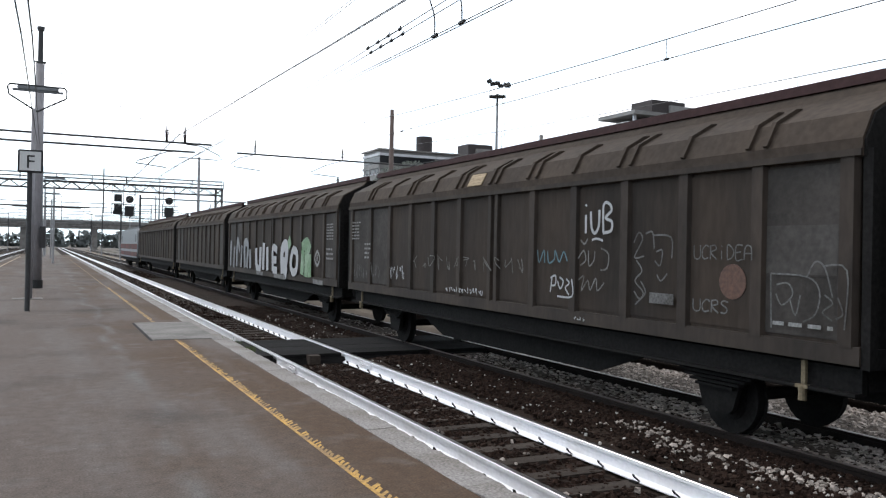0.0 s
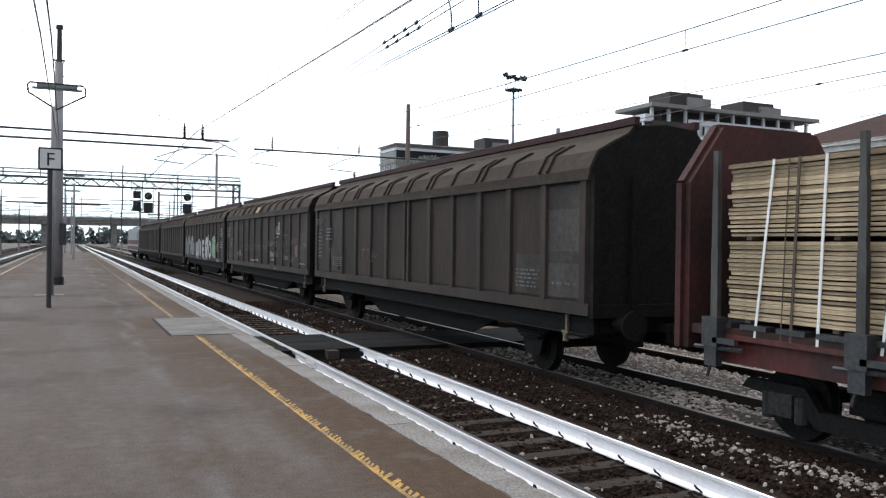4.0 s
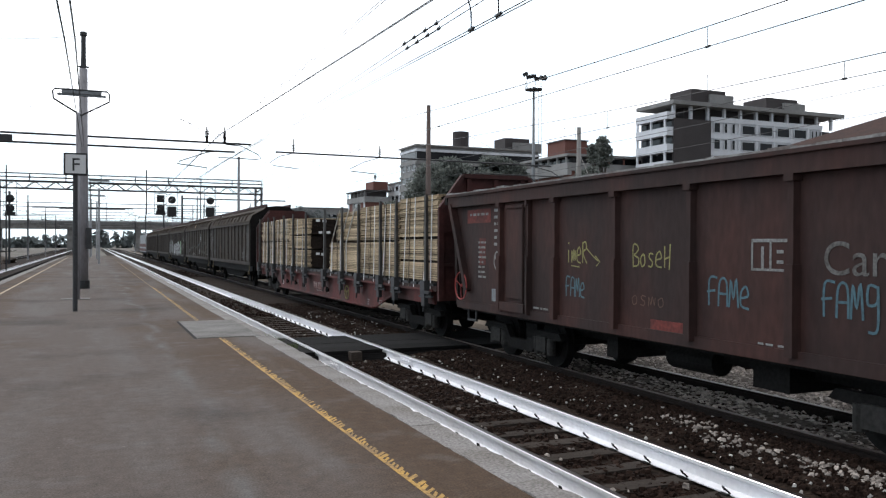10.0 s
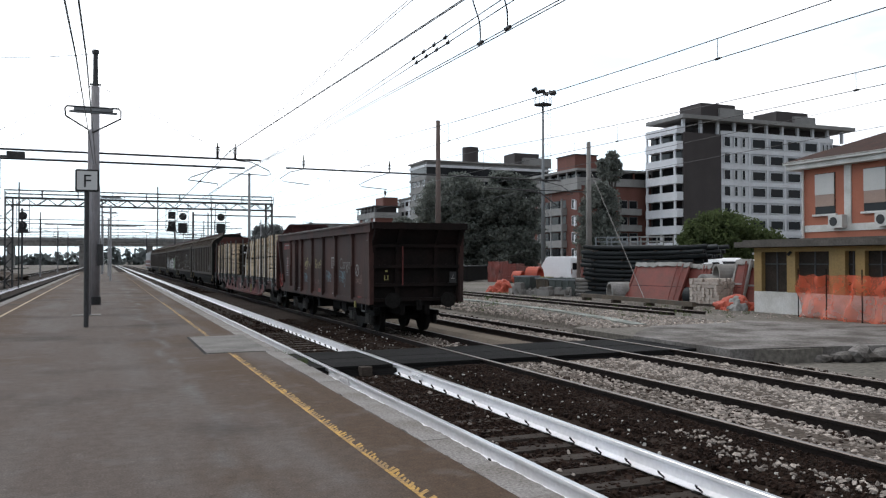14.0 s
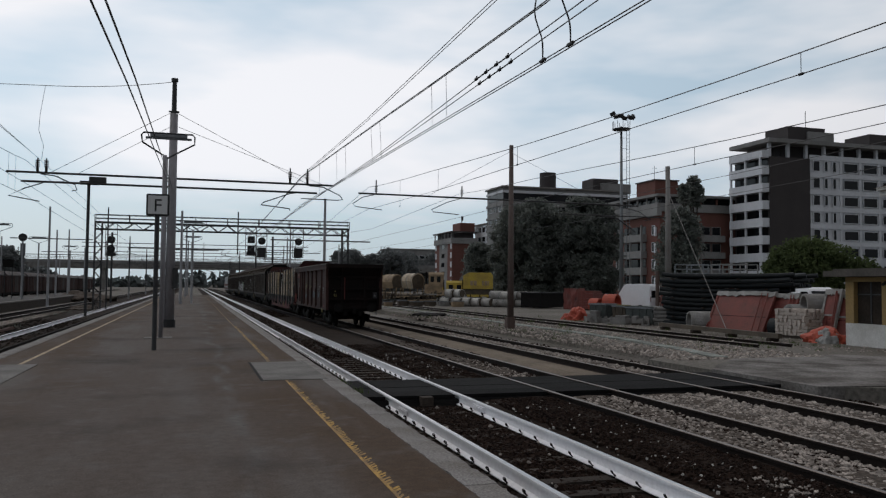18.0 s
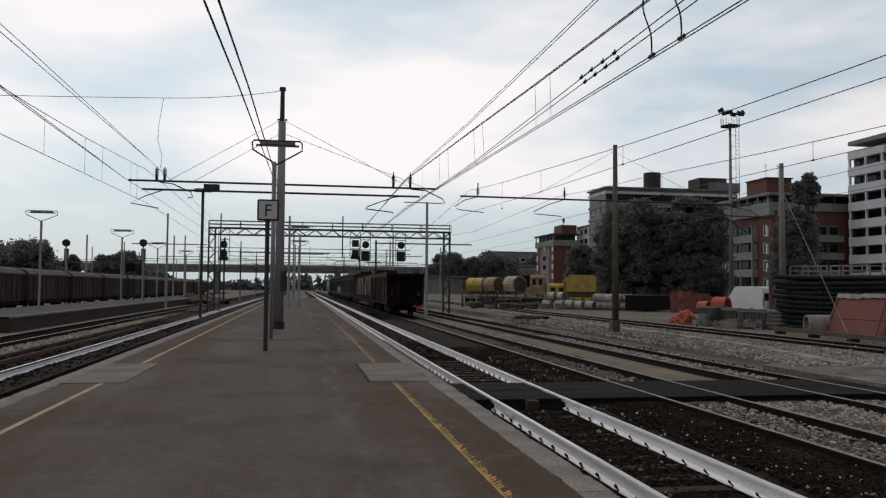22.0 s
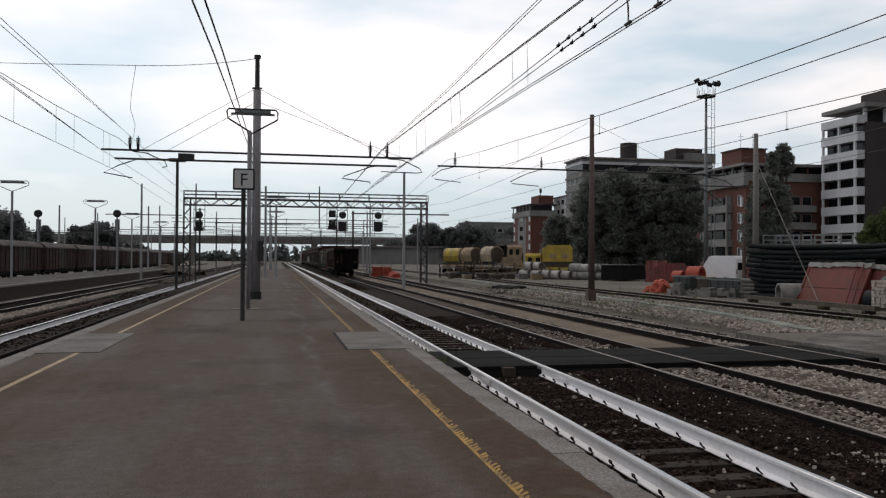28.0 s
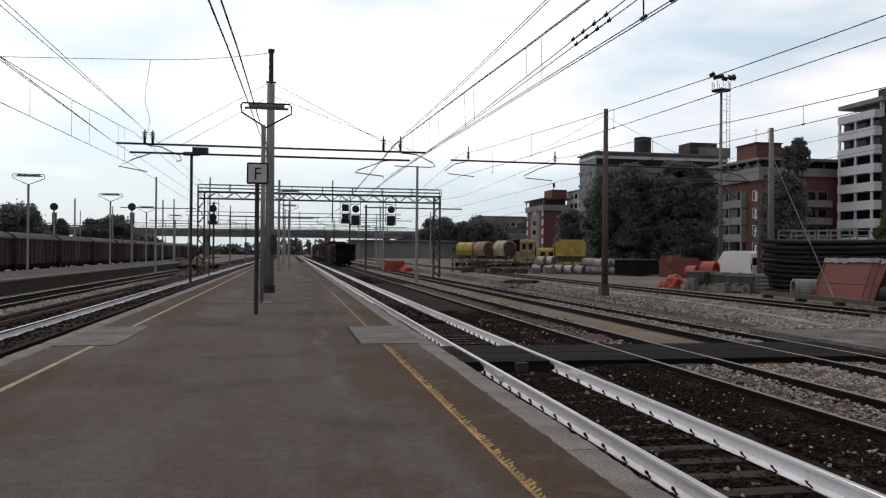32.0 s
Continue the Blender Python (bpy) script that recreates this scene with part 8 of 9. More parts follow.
def concrete_pipe(x, y, z, rot, r, L, mat, label, name="concrete_pipe"):
    t = thing(name, label, "pipe", "stored pipes", at=pose(x, y, z, 0, 0, rot))
    bm = B()
    n = 20
    rings = []
    for yy, rr in ((-L / 2, r), (L / 2, r), (L / 2, r * 0.8), (-L / 2, r * 0.8)):
        rings.append([bm.verts.new((rr * math.cos(2 * math.pi * i / n), yy, rr + rr * math.sin(2 * math.pi * i / n) + (r - rr))) for i in range(n)])
    for a in range(4):
        p, q = rings[a], rings[(a + 1) % 4]
        for i in range(n):
            bm.faces.new((p[i], p[(i + 1) % n], q[(i + 1) % n], q[i]))
    part("shell", bm, mat, t, smooth=False)
    return t


def van(x, y, rot, mat, label, L=5.2, H=2.35, glazed=True):
    v = thing("van", label, "van", "parked vehicles", at=pose(x, y, YARD, 0, 0, rot))
    o = [(-L / 2, 0.35), (L / 2, 0.35), (L / 2 + 0.03, 0.95), (L / 2 - 0.75, 1.2), (L / 2 - 1.45, H - 0.15), (L / 2 - 1.8, H), (-L / 2 + 0.15, H), (-L / 2, H - 0.2)]
    bm = prism(B(), o, "x", -0.95, 0.95)
    bmesh.ops.bevel(bm, geom=bm.edges[:], offset=0.06, segments=2, affect="EDGES")
    part("body", bm, mat, v)
    for s in (-1, 1):
        if glazed:
            part("side_window", prism(B(), [(L / 2 - 0.95, 1.3), (L / 2 - 1.5, H - 0.3), (L / 2 - 2.3, H - 0.3), (L / 2 - 2.3, 1.3)], "x", *sorted((s * 0.95, s * 0.96))), pane, v)
        for y_ in (-L / 2 + 1.0, L / 2 - 1.0):
            w = part("wheel", tube(B(), (s * 0.78, y_, 0.33), (s * 0.97, y_, 0.33), 0.33, 18), under_black, v)
            part("rim", tube(B(), (s * 0.96, y_, 0.33), (s * 0.985, y_, 0.33), 0.19, 12), grey_steel, w)
    part("windscreen", box(B(), -0.8, 0.8, -0.01, 0.01, -0.42, 0.42), pane, v, at=pose(0, L / 2 - 1.08, 1.75, 35, 0, 0))
    part("rear_window", box(B(), -0.7, 0.7, -L / 2 - 0.015, -L / 2, 1.3, 1.95), pane, v)
    for s in (-1, 1):
        part("tail_lamp", box(B(), s * 0.85 - 0.07, s * 0.85 + 0.07, -L / 2 - 0.02, -L / 2, 0.9, 1.4), panel_red, v)
    return v


def leaning_panel(x, y, rot, w, h, tilt, mat, label, framed=False):
    p = thing("formwork_panel", label, "panel", "leaning panels", at=pose(x, y, YARD, 0, 0, rot))
    tip = pose(0, 0, 0, 0, tilt, 0)
    part("sheet", box(B(), -0.03, 0.03, -w / 2, w / 2, 0, h), mat, p, at=tip)
    bm = B()
    for a in (-w / 2, w / 2):
        box(bm, -0.07, 0.05, a - 0.05, a + 0.05, 0, h + 0.02)
    for z in ((0.0, h * 0.5, h) if framed else (h,)):
        box(bm, -0.06, 0.04, -w / 2, w / 2, z - 0.04, z + 0.04)
    part("frame", bm, bag_white if framed else mat, p, "steel frame", at=tip)
    bm = B()
    n = 14
    rows = []
    for i in range(n + 1):
        yy = -w / 2 - 0.06 + (w + 0.12) * i / n
        j = 0.05 * noise.noise((i * 0.9, w, h))
        rows.append([bm.verts.new(q) for q in ((-0.10 - j, yy, h - 0.16 + j * 2), (-0.09, yy, h + 0.08 + j), (0.02, yy, h + 0.13 + j * 1.5), (0.14 + j, yy, h + 0.03), (0.11, yy, h - 0.12))])
    for a, b in zip(rows, rows[1:]):
        for q in range(4):
            bm.faces.new((a[q], a[q + 1], b[q + 1], b[q]))
        bm.faces.new((a[4], a[0], b[0], b[4]))
    bm.faces.new(rows[0])
    bm.faces.new(rows[-1])
    part("cover", bm, bag_white, p, "crumpled pale sheet along the top", at=tip)
    for q in (-0.32, -0.42):
        part("prop", beam(B(), (-0.28, w * q - 0.25, 0), (-0.09, w * q + 0.1, h), 0.05, 0.05), panel_red, p, "thin red prop", at=tip)
    for z in (h * 0.42,):
        part("seam", box(B(), -0.034, -0.03, -w / 2, w / 2, z - 0.012, z + 0.012), rail_rust, p, at=tip)
    return p


def block_pile(x, y, rot, nx, ny, nz, size, mat, label, name="block_pallet", jitter=2):
    b = thing(name, label, "blocks", "palletised blocks", at=pose(x, y, YARD, 0, 0, rot))
    part("pallet", box(B(), -nx * size[0] / 2, nx * size[0] / 2, -ny * size[1] / 2, ny * size[1] / 2, 0, 0.12), sleeper_wood, b)
    rng = random.Random(int(x * 7))
    me = mesh_of(box(B(), -size[0] / 2 + 0.01, size[0] / 2 - 0.01, -size[1] / 2 + 0.01, size[1] / 2 - 0.01, 0, size[2] - 0.012), "block", mat)
    for k in range(nz):
        for i in range(nx):
            for j in range(ny):
                if k == nz - 1 and rng.random() < 0.25:
                    continue
                part("block", me, None, b, at=pose((i - nx / 2 + 0.5) * size[0], (j - ny / 2 + 0.5) * size[1], 0.12 + k * size[2], rng.uniform(-jitter, jitter) * 0.3, rng.uniform(-jitter, jitter) * 0.3, rng.uniform(-jitter, jitter)))
    return b


def heap(name, label, x, y, w, d, h, mat, seed, base=YARD, cat="heap"):
    bm = B()
    bmesh.ops.create_icosphere(bm, subdivisions=4, radius=1.0)
    for v in bm.verts:
        c = v.co.copy()
        k = 1 + 0.35 * noise.noise(c * 1.8 + Vector((seed, 0, 0))) + 0.15 * noise.noise(c * 5 + Vector((0, seed, 0)))
        v.co = Vector((c.x * w * k, c.y * d * k, max(c.z, -0.1) * h * k))
    return solid(name, bm, mat, label, cat, at=pose(x, y, base))


def wheeled_base(name, label, x, y, w, mat):
    """A wagon frame on wheels, seen from its long side; local x runs along it."""
    m = thing(name, label, "machine", "parked track machines", at=pose(x, y, YARD, 0, 0, -math.degrees(math.atan2(x, y))))
    part("frame", box(B(), -w / 2, w / 2, -1.1, 1.1, 0.8, 1.12), mat, m)
    for k in (-0.36, -0.14, 0.14, 0.36):
        for s in (-1, 1):
            part("wheel", tube(B(), (k * w, s * 0.7, 0.42), (k * w, s * 0.84, 0.42), 0.42, 14), under_black, m)
    for k in (-0.45, -0.2, 0.05, 0.3, 0.47):
        part("post", box(B(), k * w - 0.06, k * w + 0.06, -1.3, -1.2, 0.1, 1.1), rail_rust, m)
    return m


def barrel_unit(x, y, w, top, mat, front, turn=-52):
    """A round-topped tank lying on a wheeled frame, its dark end turned towards the tracks."""
    m = wheeled_base("tank_wagon", "round-topped tank with a dark end, parked in the yard", x, y, w, machine_tan)
    q = pose(0, 0, 0, 0, 0, turn)
    r, z0, L = 1.15, 1.8, w * 0.36
    arch = [(r * math.cos(a * math.pi / 10), top - r * 0.9 + r * 0.9 * math.sin(a * math.pi / 10)) for a in range(11)]
    o = [(-0.75 * r, z0), (0.75 * r, z0)] + arch
    part("tank", prism(B(), o, "x", -L, L), mat, m, "rounded tank", at=q)
    part("end", prism(B(), [(0.9 * u, z0 + (v - z0) * 0.94) for u, v in o], "x", L, L + 0.05), bin_brown, m, "dark brown end", at=q)
    for k in (-0.9, 0.0, 0.9):
        part("hoop", prism(B(), [(1.02 * u, z0 + (v - z0) * 1.02) for u, v in o], "x", k * L - 0.05, k * L + 0.05), front, m, at=q)
    for k in (-0.4, -0.1, 0.2, 0.42):
        part("strut", box(B(), k * w - 0.07, k * w + 0.07, -1.0, -0.9, 1.1, 1.9), machine_tan, m)
    part("catwalk", box(B(), -w * 0.5, w * 0.5, -1.25, -0.95, 1.42, 1.5), rail_rust, m)


def cab_unit(x, y, w, top, mat, label):
    m = wheeled_base("track_machine", label, x, y, w, machine_yellow)
    part("cab", prism(B(), [(-1.2, 1.12), (1.2, 1.12), (1.2, top), (0.9, top + 0.3), (-0.9, top + 0.3), (-1.2, top)], "x", -w * 0.3, w * 0.48), mat, m, "cab body")
    for k in range(2):
        part("window", box(B(), -w * 0.2 + k * w * 0.33, -w * 0.02 + k * w * 0.33, -1.22, -1.2, top - 1.0, top - 0.25), pane, m)
    part("hood", box(B(), -w * 0.5, -w * 0.3, -1.0, 1.0, 1.12, top * 0.65), machine_tan, m, "low engine hood")
    part("exhaust", tube(B(), (-w * 0.4, 0, top * 0.65), (-w * 0.4, 0, top + 0.4), 0.07, 6), under_black, m)
    part("ladder", box(B(), w * 0.4, w * 0.46, -1.3, -1.2, 0.4, 2.0), machine_yellow, m)


def at_bearing(x, y, k):
    """The same direction from the platform, k times as far."""
    return 0.22 + (x - 0.22) * k, 0.24 + (y - 0.24) * k


def machines():
    barrel_unit(*at_bearing(23.1, 105, 1.06), 3.3, 3.6, machine_yellow, bag_white, -22)
    barrel_unit(*at_bearing(25.4, 105, 1.04), 2.8, 3.7, machine_tan, machine_tan, -45)
    barrel_unit(*at_bearing(28.2, 105, 1.02), 3.2, 3.85, tank_cream, bag_white)
    cab_unit(*at_bearing(31.2, 105, 1.0), 2.6, 3.7, machine_tan, "tan track machine with small cab windows")
    cab_unit(*at_bearing(33.9, 105, 0.98), 3.2, 2.6, machine_yellow, "low yellow track machine with a cab")
    m = wheeled_base("generator_wagon", "yellow boxed wagon with a pale front, parked in the yard", *at_bearing(37.4, 105, 0.95), 4.8, machine_yellow)
    part("body", prism(B(), [(-1.9, 1.85), (1.9, 1.85), (1.9, 3.6), (1.6, 3.95), (-1.2, 3.95), (-1.9, 3.5)], "y", -1.2, 1.2), machine_yellow, m, "yellow sheet body")
    part("front", prism(B(), [(-2.3, 2.9), (-1.1, 3.3), (-0.8, 4.0), (-1.3, 3.95), (-2.3, 3.35)], "y", -1.15, 1.15), bag_white, m, "pale raised front hood")
    part("underframe", box(B(), -1.9, 1.9, -1.0, 1.0, 1.12, 1.85), bin_brown, m, "dark brown underframe")
    part("ladder", box(B(), -2.02, -1.9, -1.1, -0.9, 1.1, 3.2), rail_rust, m)
    for k in range(8):
        part("rib", box(B(), -1.55 + k * 0.46, -1.48 + k * 0.46, -1.24, -1.2, 1.9, 3.65), machine_yellow, m)
    for k in range(2):
        part("louvre", box(B(), -1.0 + k * 1.5, -0.1 + k * 1.5, -1.23, -1.2, 2.3, 2.9), machine_tan, m, "dull louvre")
    rng = random.Random(19)
    # racks of stakes and boards before the machines
    for k in range(13):
        f = k / 12
        x, y = at_bearing(22.6 + 12.5 * f, 105, 0.86 + rng.uniform(-0.03, 0.04))
        w, h = rng.uniform(1.6, 2.6), rng.uniform(0.9, 1.7)
        r = thing("storage_rack", "brown steel rack with boards standing in the yard", "rack", "racks of the yard", at=pose(x, y, YARD, 0, 0, rng.uniform(-30, 20)))
        for q in (-w / 2, 0.0, w / 2):
            for d in (-0.4, 0.4):
                part("post", box(B(), q - 0.07, q + 0.07, d - 0.06, d + 0.06, 0, h * rng.uniform(0.8, 1.15)), bin_brown, r)
        for z in (0.35 * h, 0.8 * h):
            part("shelf", box(B(), -w / 2 - 0.15, w / 2 + 0.15, -0.5, 0.5, z, z + 0.12), rng.choice([machine_tan, bin_brown, bag_white, bin_green]), r)
    for k in range(7):
        f = k / 6
        x, y = at_bearing(23.0 + 11.5 * f, 105, 0.80 + rng.uniform(-0.02, 0.02))
        open_bin(x, y, rng.uniform(-30, 30), rng.uniform(0.8, 1.4), rng.uniform(0.6, 1.0), rng.uniform(0.4, 0.8), rng.choice([machine_tan, bin_brown, bin_green, bag_white]), "crate of track parts standing before the machines")


bin_green = M("bin_green", (0.055, 0.065, 0.060), 0.7, vary=0.2, scale=2, fine=14, second=(0.035, 0.04, 0.037), amount=0.8)
trough_green = M("trough_green", (0.25, 0.27, 0.245), 0.9, vary=0.2, scale=1.2, fine=14, second=(0.10, 0.105, 0.09), amount=0.8, rand=0.15)


def open_bin(x, y, rot, w, d, h, mat, label, lid=False):
    """A steel skip with ribs and a folded rim."""
    t = thing("steel_bin", label, "container", "bins and crates of the yard", at=pose(x, y, YARD, 0, 0, rot))
    part("shell", prism(B(), [(-d / 2 + 0.08, 0), (d / 2 - 0.08, 0), (d / 2, h), (-d / 2, h)], "x", -w / 2, w / 2), mat, t)
    bm = B()
    for q in ((-w / 2 - 0.04, w / 2 + 0.04, -d / 2 - 0.05, -d / 2), (-w / 2 - 0.04, w / 2 + 0.04, d / 2, d / 2 + 0.05), (-w / 2 - 0.05, -w / 2, -d / 2, d / 2), (w / 2, w / 2 + 0.05, -d / 2, d / 2)):
        box(bm, *q, h - 0.06, h + 0.03)
    part("rim", bm, grey_steel, t, "worn pale rim")
    for k in range(max(2, int(d / 0.6))):
        yy = -d / 2 + 0.25 + k * 0.6
        part("rib", box(B(), -w / 2 - 0.04, -w / 2, yy - 0.03, yy + 0.03, 0.05, h - 0.06), mat, t)
    if lid:
        part("lid", box(B(), -w / 2 - 0.06, w / 2 + 0.06, -d / 2, d / 2, h + 0.03, h + 0.09), mat, t)


def channel_block(x, y, z, rot, w, h, L, mat):
    """A U-shaped concrete channel piece."""
    solid("channel_block", prism(B(), [(-w / 2, 0), (w / 2, 0), (w / 2, h), (w / 2 - 0.07, h), (w / 2 - 0.09, 0.08), (-w / 2 + 0.09, 0.08), (-w / 2 + 0.07, h), (-w / 2, h)], "y", -L / 2, L / 2), mat, "grey concrete channel piece lying in the yard", "concrete block", "concrete channel pieces", at=pose(x, y, z, 0, 0, rot))


def clutter():
    open_bin(25.4, 47.2, 25, 1.1, 1.3, 1.15, bin_green, "dark green steel bin beside orange netting")
    open_bin(26.1, 45.8, 18, 0.9, 1.1, 1.05, bin_brown, "brown wooden crate with a yellow board on top")
    open_bin(26.7, 44.0, 14, 1.1, 2.6, 1.0, bin_green, "long grey-green bin with a closed lid", True)
    solid("plank", box(B(), -0.1, 0.1, -0.6, 0.6, 0, 0.05), spray_yellow, "yellow board lying on a crate", "board", at=pose(26.1, 45.8, YARD + 1.08, 0, 0, 10))
    rng = random.Random(44)
    for k in range(5):
        concrete_pipe(26.5 + rng.uniform(-0.04, 0.04), 41.9, YARD + 0.22 * k, 70 + rng.uniform(-8, 8), 0.11, 0.75, concrete, "small grey concrete pipe in a stack")
        concrete_pipe(26.45 + rng.uniform(-0.04, 0.04), 42.2, YARD + 0.22 * k, 70 + rng.uniform(-8, 8), 0.11, 0.75, concrete, "small grey concrete pipe in a stack")
    for k in range(20):
        s = rng.random()
        x, y = 24.2 + 1.3 * rng.random() + 0.4 * s, 47.4 - 5.6 * s
        channel_block(x, y, YARD, rng.uniform(0, 180), rng.uniform(0.35, 0.5), rng.uniform(0.25, 0.42), rng.uniform(0.5, 1.1), concrete if rng.random() < 0.75 else bag_white)
    for x, y, nx, ny, nz in ((24.4, 46.5, 2, 2, 3), (25.2, 44.3, 3, 2, 2), (25.6, 42.9, 2, 3, 2)):
        block_pile(x, y, 20 + x, nx, ny, nz, (0.42, 0.3, 0.21), concrete, "grey concrete blocks stacked on a pallet")
    t = thing("stored_rail", "long rusty steel beam lying on blocks in the yard", "beam", at=pose(0, 0, YARD))
    part("beam", beam(B(), (24.25, 38.6, 0.26), (23.5, 28.4, 0.26), 0.2, 0.2), bin_brown, t)
    for f in (0.05, 0.35, 0.65, 0.95):
        p = Vector((24.25, 38.6, 0)).lerp(Vector((23.5, 28.4, 0)), f)
        part("bearer", box(B(), p.x - 0.25, p.x + 0.25, p.y - 0.1, p.y + 0.1, 0, 0.16), sleeper_wood, t)
    t = thing("cable_trough", "pale greenish concrete cable trough beside the yard track", "trough", kind="structure")
    line = [(16.2, 22.3), (17.0, 26), (17.6, 30), (17.9, 36), (18.0, 44), (18.3, 53), (18.6, 66), (18.9, 90)]
    for (xa, ya), (xb, yb) in zip(line, line[1:]):
        n = max(1, int((yb - ya) / 1.0))
        for k in range(n):
            f, g = k / n, (k + 0.97) / n
            part("cover", beam(B(), (xa + (xb - xa) * f, ya + (yb - ya) * f, YARD + 0.02 + rng.uniform(0, 0.012)), (xa + (xb - xa) * g, ya + (yb - ya) * g, YARD + 0.02 + rng.uniform(0, 0.012)), 0.5, 0.08), trough_green, t)


def weeds():
    """Thin grass tufts along the platform edge and in the yard."""
    r = np.random.RandomState(77)
    for name, label, n, xs, ys, z, h, mat in (("weeds", "thin grass tufts growing along the platform edge", 5, (2.80, 2.88), (12.5, 15.5), -0.04, 0.09, leaf_bright), ("yard_weeds", "low green weeds on the yard gravel", 160, (14.6, 24.5), (24, 70), YARD, 0.16, leaf_bright), ("far_weeds", "rough grass beside the far tracks", 14, (-10.2, -8.7), (40, 74), -0.72, 0.2, leaf_dark)):
        v, f = [], []
        for i in range(n):
            cx, cy = r.uniform(*xs), r.uniform(*ys)
            for k in range(14):
                a, l = r.rand() * 6.283, h * (0.5 + r.rand())
                bx, by = cx + r.randn() * h * 0.6, cy + r.randn() * h * 0.6
                dx, dy = math.cos(a), math.sin(a)
                w = 0.05 * h + 0.003
                j = len(v)
                v += [(bx - dy * w, by + dx * w, z), (bx + dy * w, by - dx * w, z), (bx + dx * l * 0.6, by + dy * l * 0.6, z + l)]
                f.append((j, j + 1, j + 2))
        me = bpy.data.meshes.new(name)
        me.from_pydata(v, [], f)
        me.materials.append(mat)
        tagged(new(name, me), label, "weeds", kind="stuff")


weeds()


def fill_yard():
    pipe_stack(29.4, 39.9, -58)
    net_fence("safety_net_fence", "torn orange safety net strung before the hut", [(24.5, 23.6), (24.2, 22.0), (24.0, 20.3), (24.2, 18.6), (24.3, 17.0)], 1.65, YARD, 2)
    leaning_panel(26.0, 34.9, 10, 3.6, 2.2, 27, panel_red, "large rusty red panel leaning on stacked goods")
    leaning_panel(26.75, 32.9, 14, 1.6, 2.1, 27, panel_red, "narrower red panel with a pale cover leaning beside another")
    leaning_panel(27.1, 29.9, 5, 0.8, 2.2, 17, panel_red, "narrow red and white framed panel leaning on the heap", True)
    leaning_panel(27.3, 29.3, 12, 0.7, 2.1, 20, panel_red, "narrow framed panel leaning on the heap", True)
    leaning_panel(27.2, 30.4, -4, 0.6, 2.2, 22, panel_red, "narrow framed panel leaning on the heap", True)
    concrete_pipe(25.8, 37.2, YARD, 75, 0.5, 1.3, bag_white, "pale concrete pipe lying beside red panels")
    concrete_pipe(28.0, 32.0, YARD, 80, 0.75, 1.8, bag_white, "large pale pipe end among stored goods")
    concrete_pipe(28.1, 31.2, YARD + 1.0, 70, 0.5, 1.6, concrete, "grey pipe lying on top of the goods")
    concrete_pipe(26.5, 32.0, YARD, 20, 0.42, 0.9, pipe_black, "black drum standing by the wire crate", "drum")
    block_pile(26.9, 31.0, 10, 7, 7, 8, (0.25, 0.24, 0.15), stone_light, "wire crate full of pale stones", "stone_crate", 28)
    heap("rag_heap", "orange and white plastic heap beside the hut", 25.4, 28.0, 0.75, 0.9, 0.6, net_orange, 3)
    heap("sack", "dirty white sack on the orange heap", 25.2, 27.6, 0.4, 0.5, 0.55, bag_white, 4, cat="sack")
    van(40.5, 46.0, 172, van_white, "white parked van behind the stacks")
    van(41.5, 42.0, 95, van_white, "white parked van near the hut")
    van(39.6, 67.6, 30, van_white, "white panel van parked in the goods yard", 4.2, 2.55, False)
    van(42.5, 66.0, 150, panel_red, "red parked van beside the white one", 4.8, 2.2)
    clutter()
    heap("netting", "crumpled red-orange net lying in a heap", 24.9, 49.7, 0.6, 0.8, 0.85, net_orange, 7)
    heap("netting", "crumpled orange net on the gravel", 24.7, 50.9, 0.4, 0.5, 0.4, net_orange, 8)
    net_fence("net_screen", "taut dark red net screen in the yard", [(35.6, 74.4), (36.0, 72.5), (36.3, 71.2)], 2.1, YARD, 5, panel_red)
    block_pile(37.3, 71.5, 30, 4, 3, 7, (0.6, 0.5, 0.25), panel_red, "stacked orange-red plastic crates in the yard", "crate_stack")
    concrete_pipe(36.6, 66.5, YARD, 35, 0.8, 1.2, net_orange, "orange cable drum standing in the yard", "cable_drum")
    concrete_pipe(35.6, 67.6, YARD, 25, 0.6, 1.0, net_orange, "orange cable drum beside the van", "cable_drum")
    b = thing("dark_container", "low dark open container", "container", at=pose(35.3, 78.5, YARD, 0, 0, 35))
    part("side", box(B(), -2.6, 2.6, -1.2, 1.2, 0.1, 1.55), under_black, b)
    part("rim", box(B(), -2.7, 2.7, -1.3, 1.3, 1.55, 1.65), dark_steel, b)
    rng = random.Random(31)
    # start of each pile, its length, its layers and the drums' radius
    DRUMS = ((27.7, 84.0, 4, 1, 0.5), (30.9, 82.0, 6, 2, 0.46), (31.1, 83.2, 2, 3, 0.46), (27.4, 87.5, 3, 2, 0.5))
    drum_end = M("drum_end", (0.36, 0.345, 0.32), 0.85, vary=0.2, scale=2, fine=14, second=(0.22, 0.205, 0.19), amount=0.7, rand=0.4)
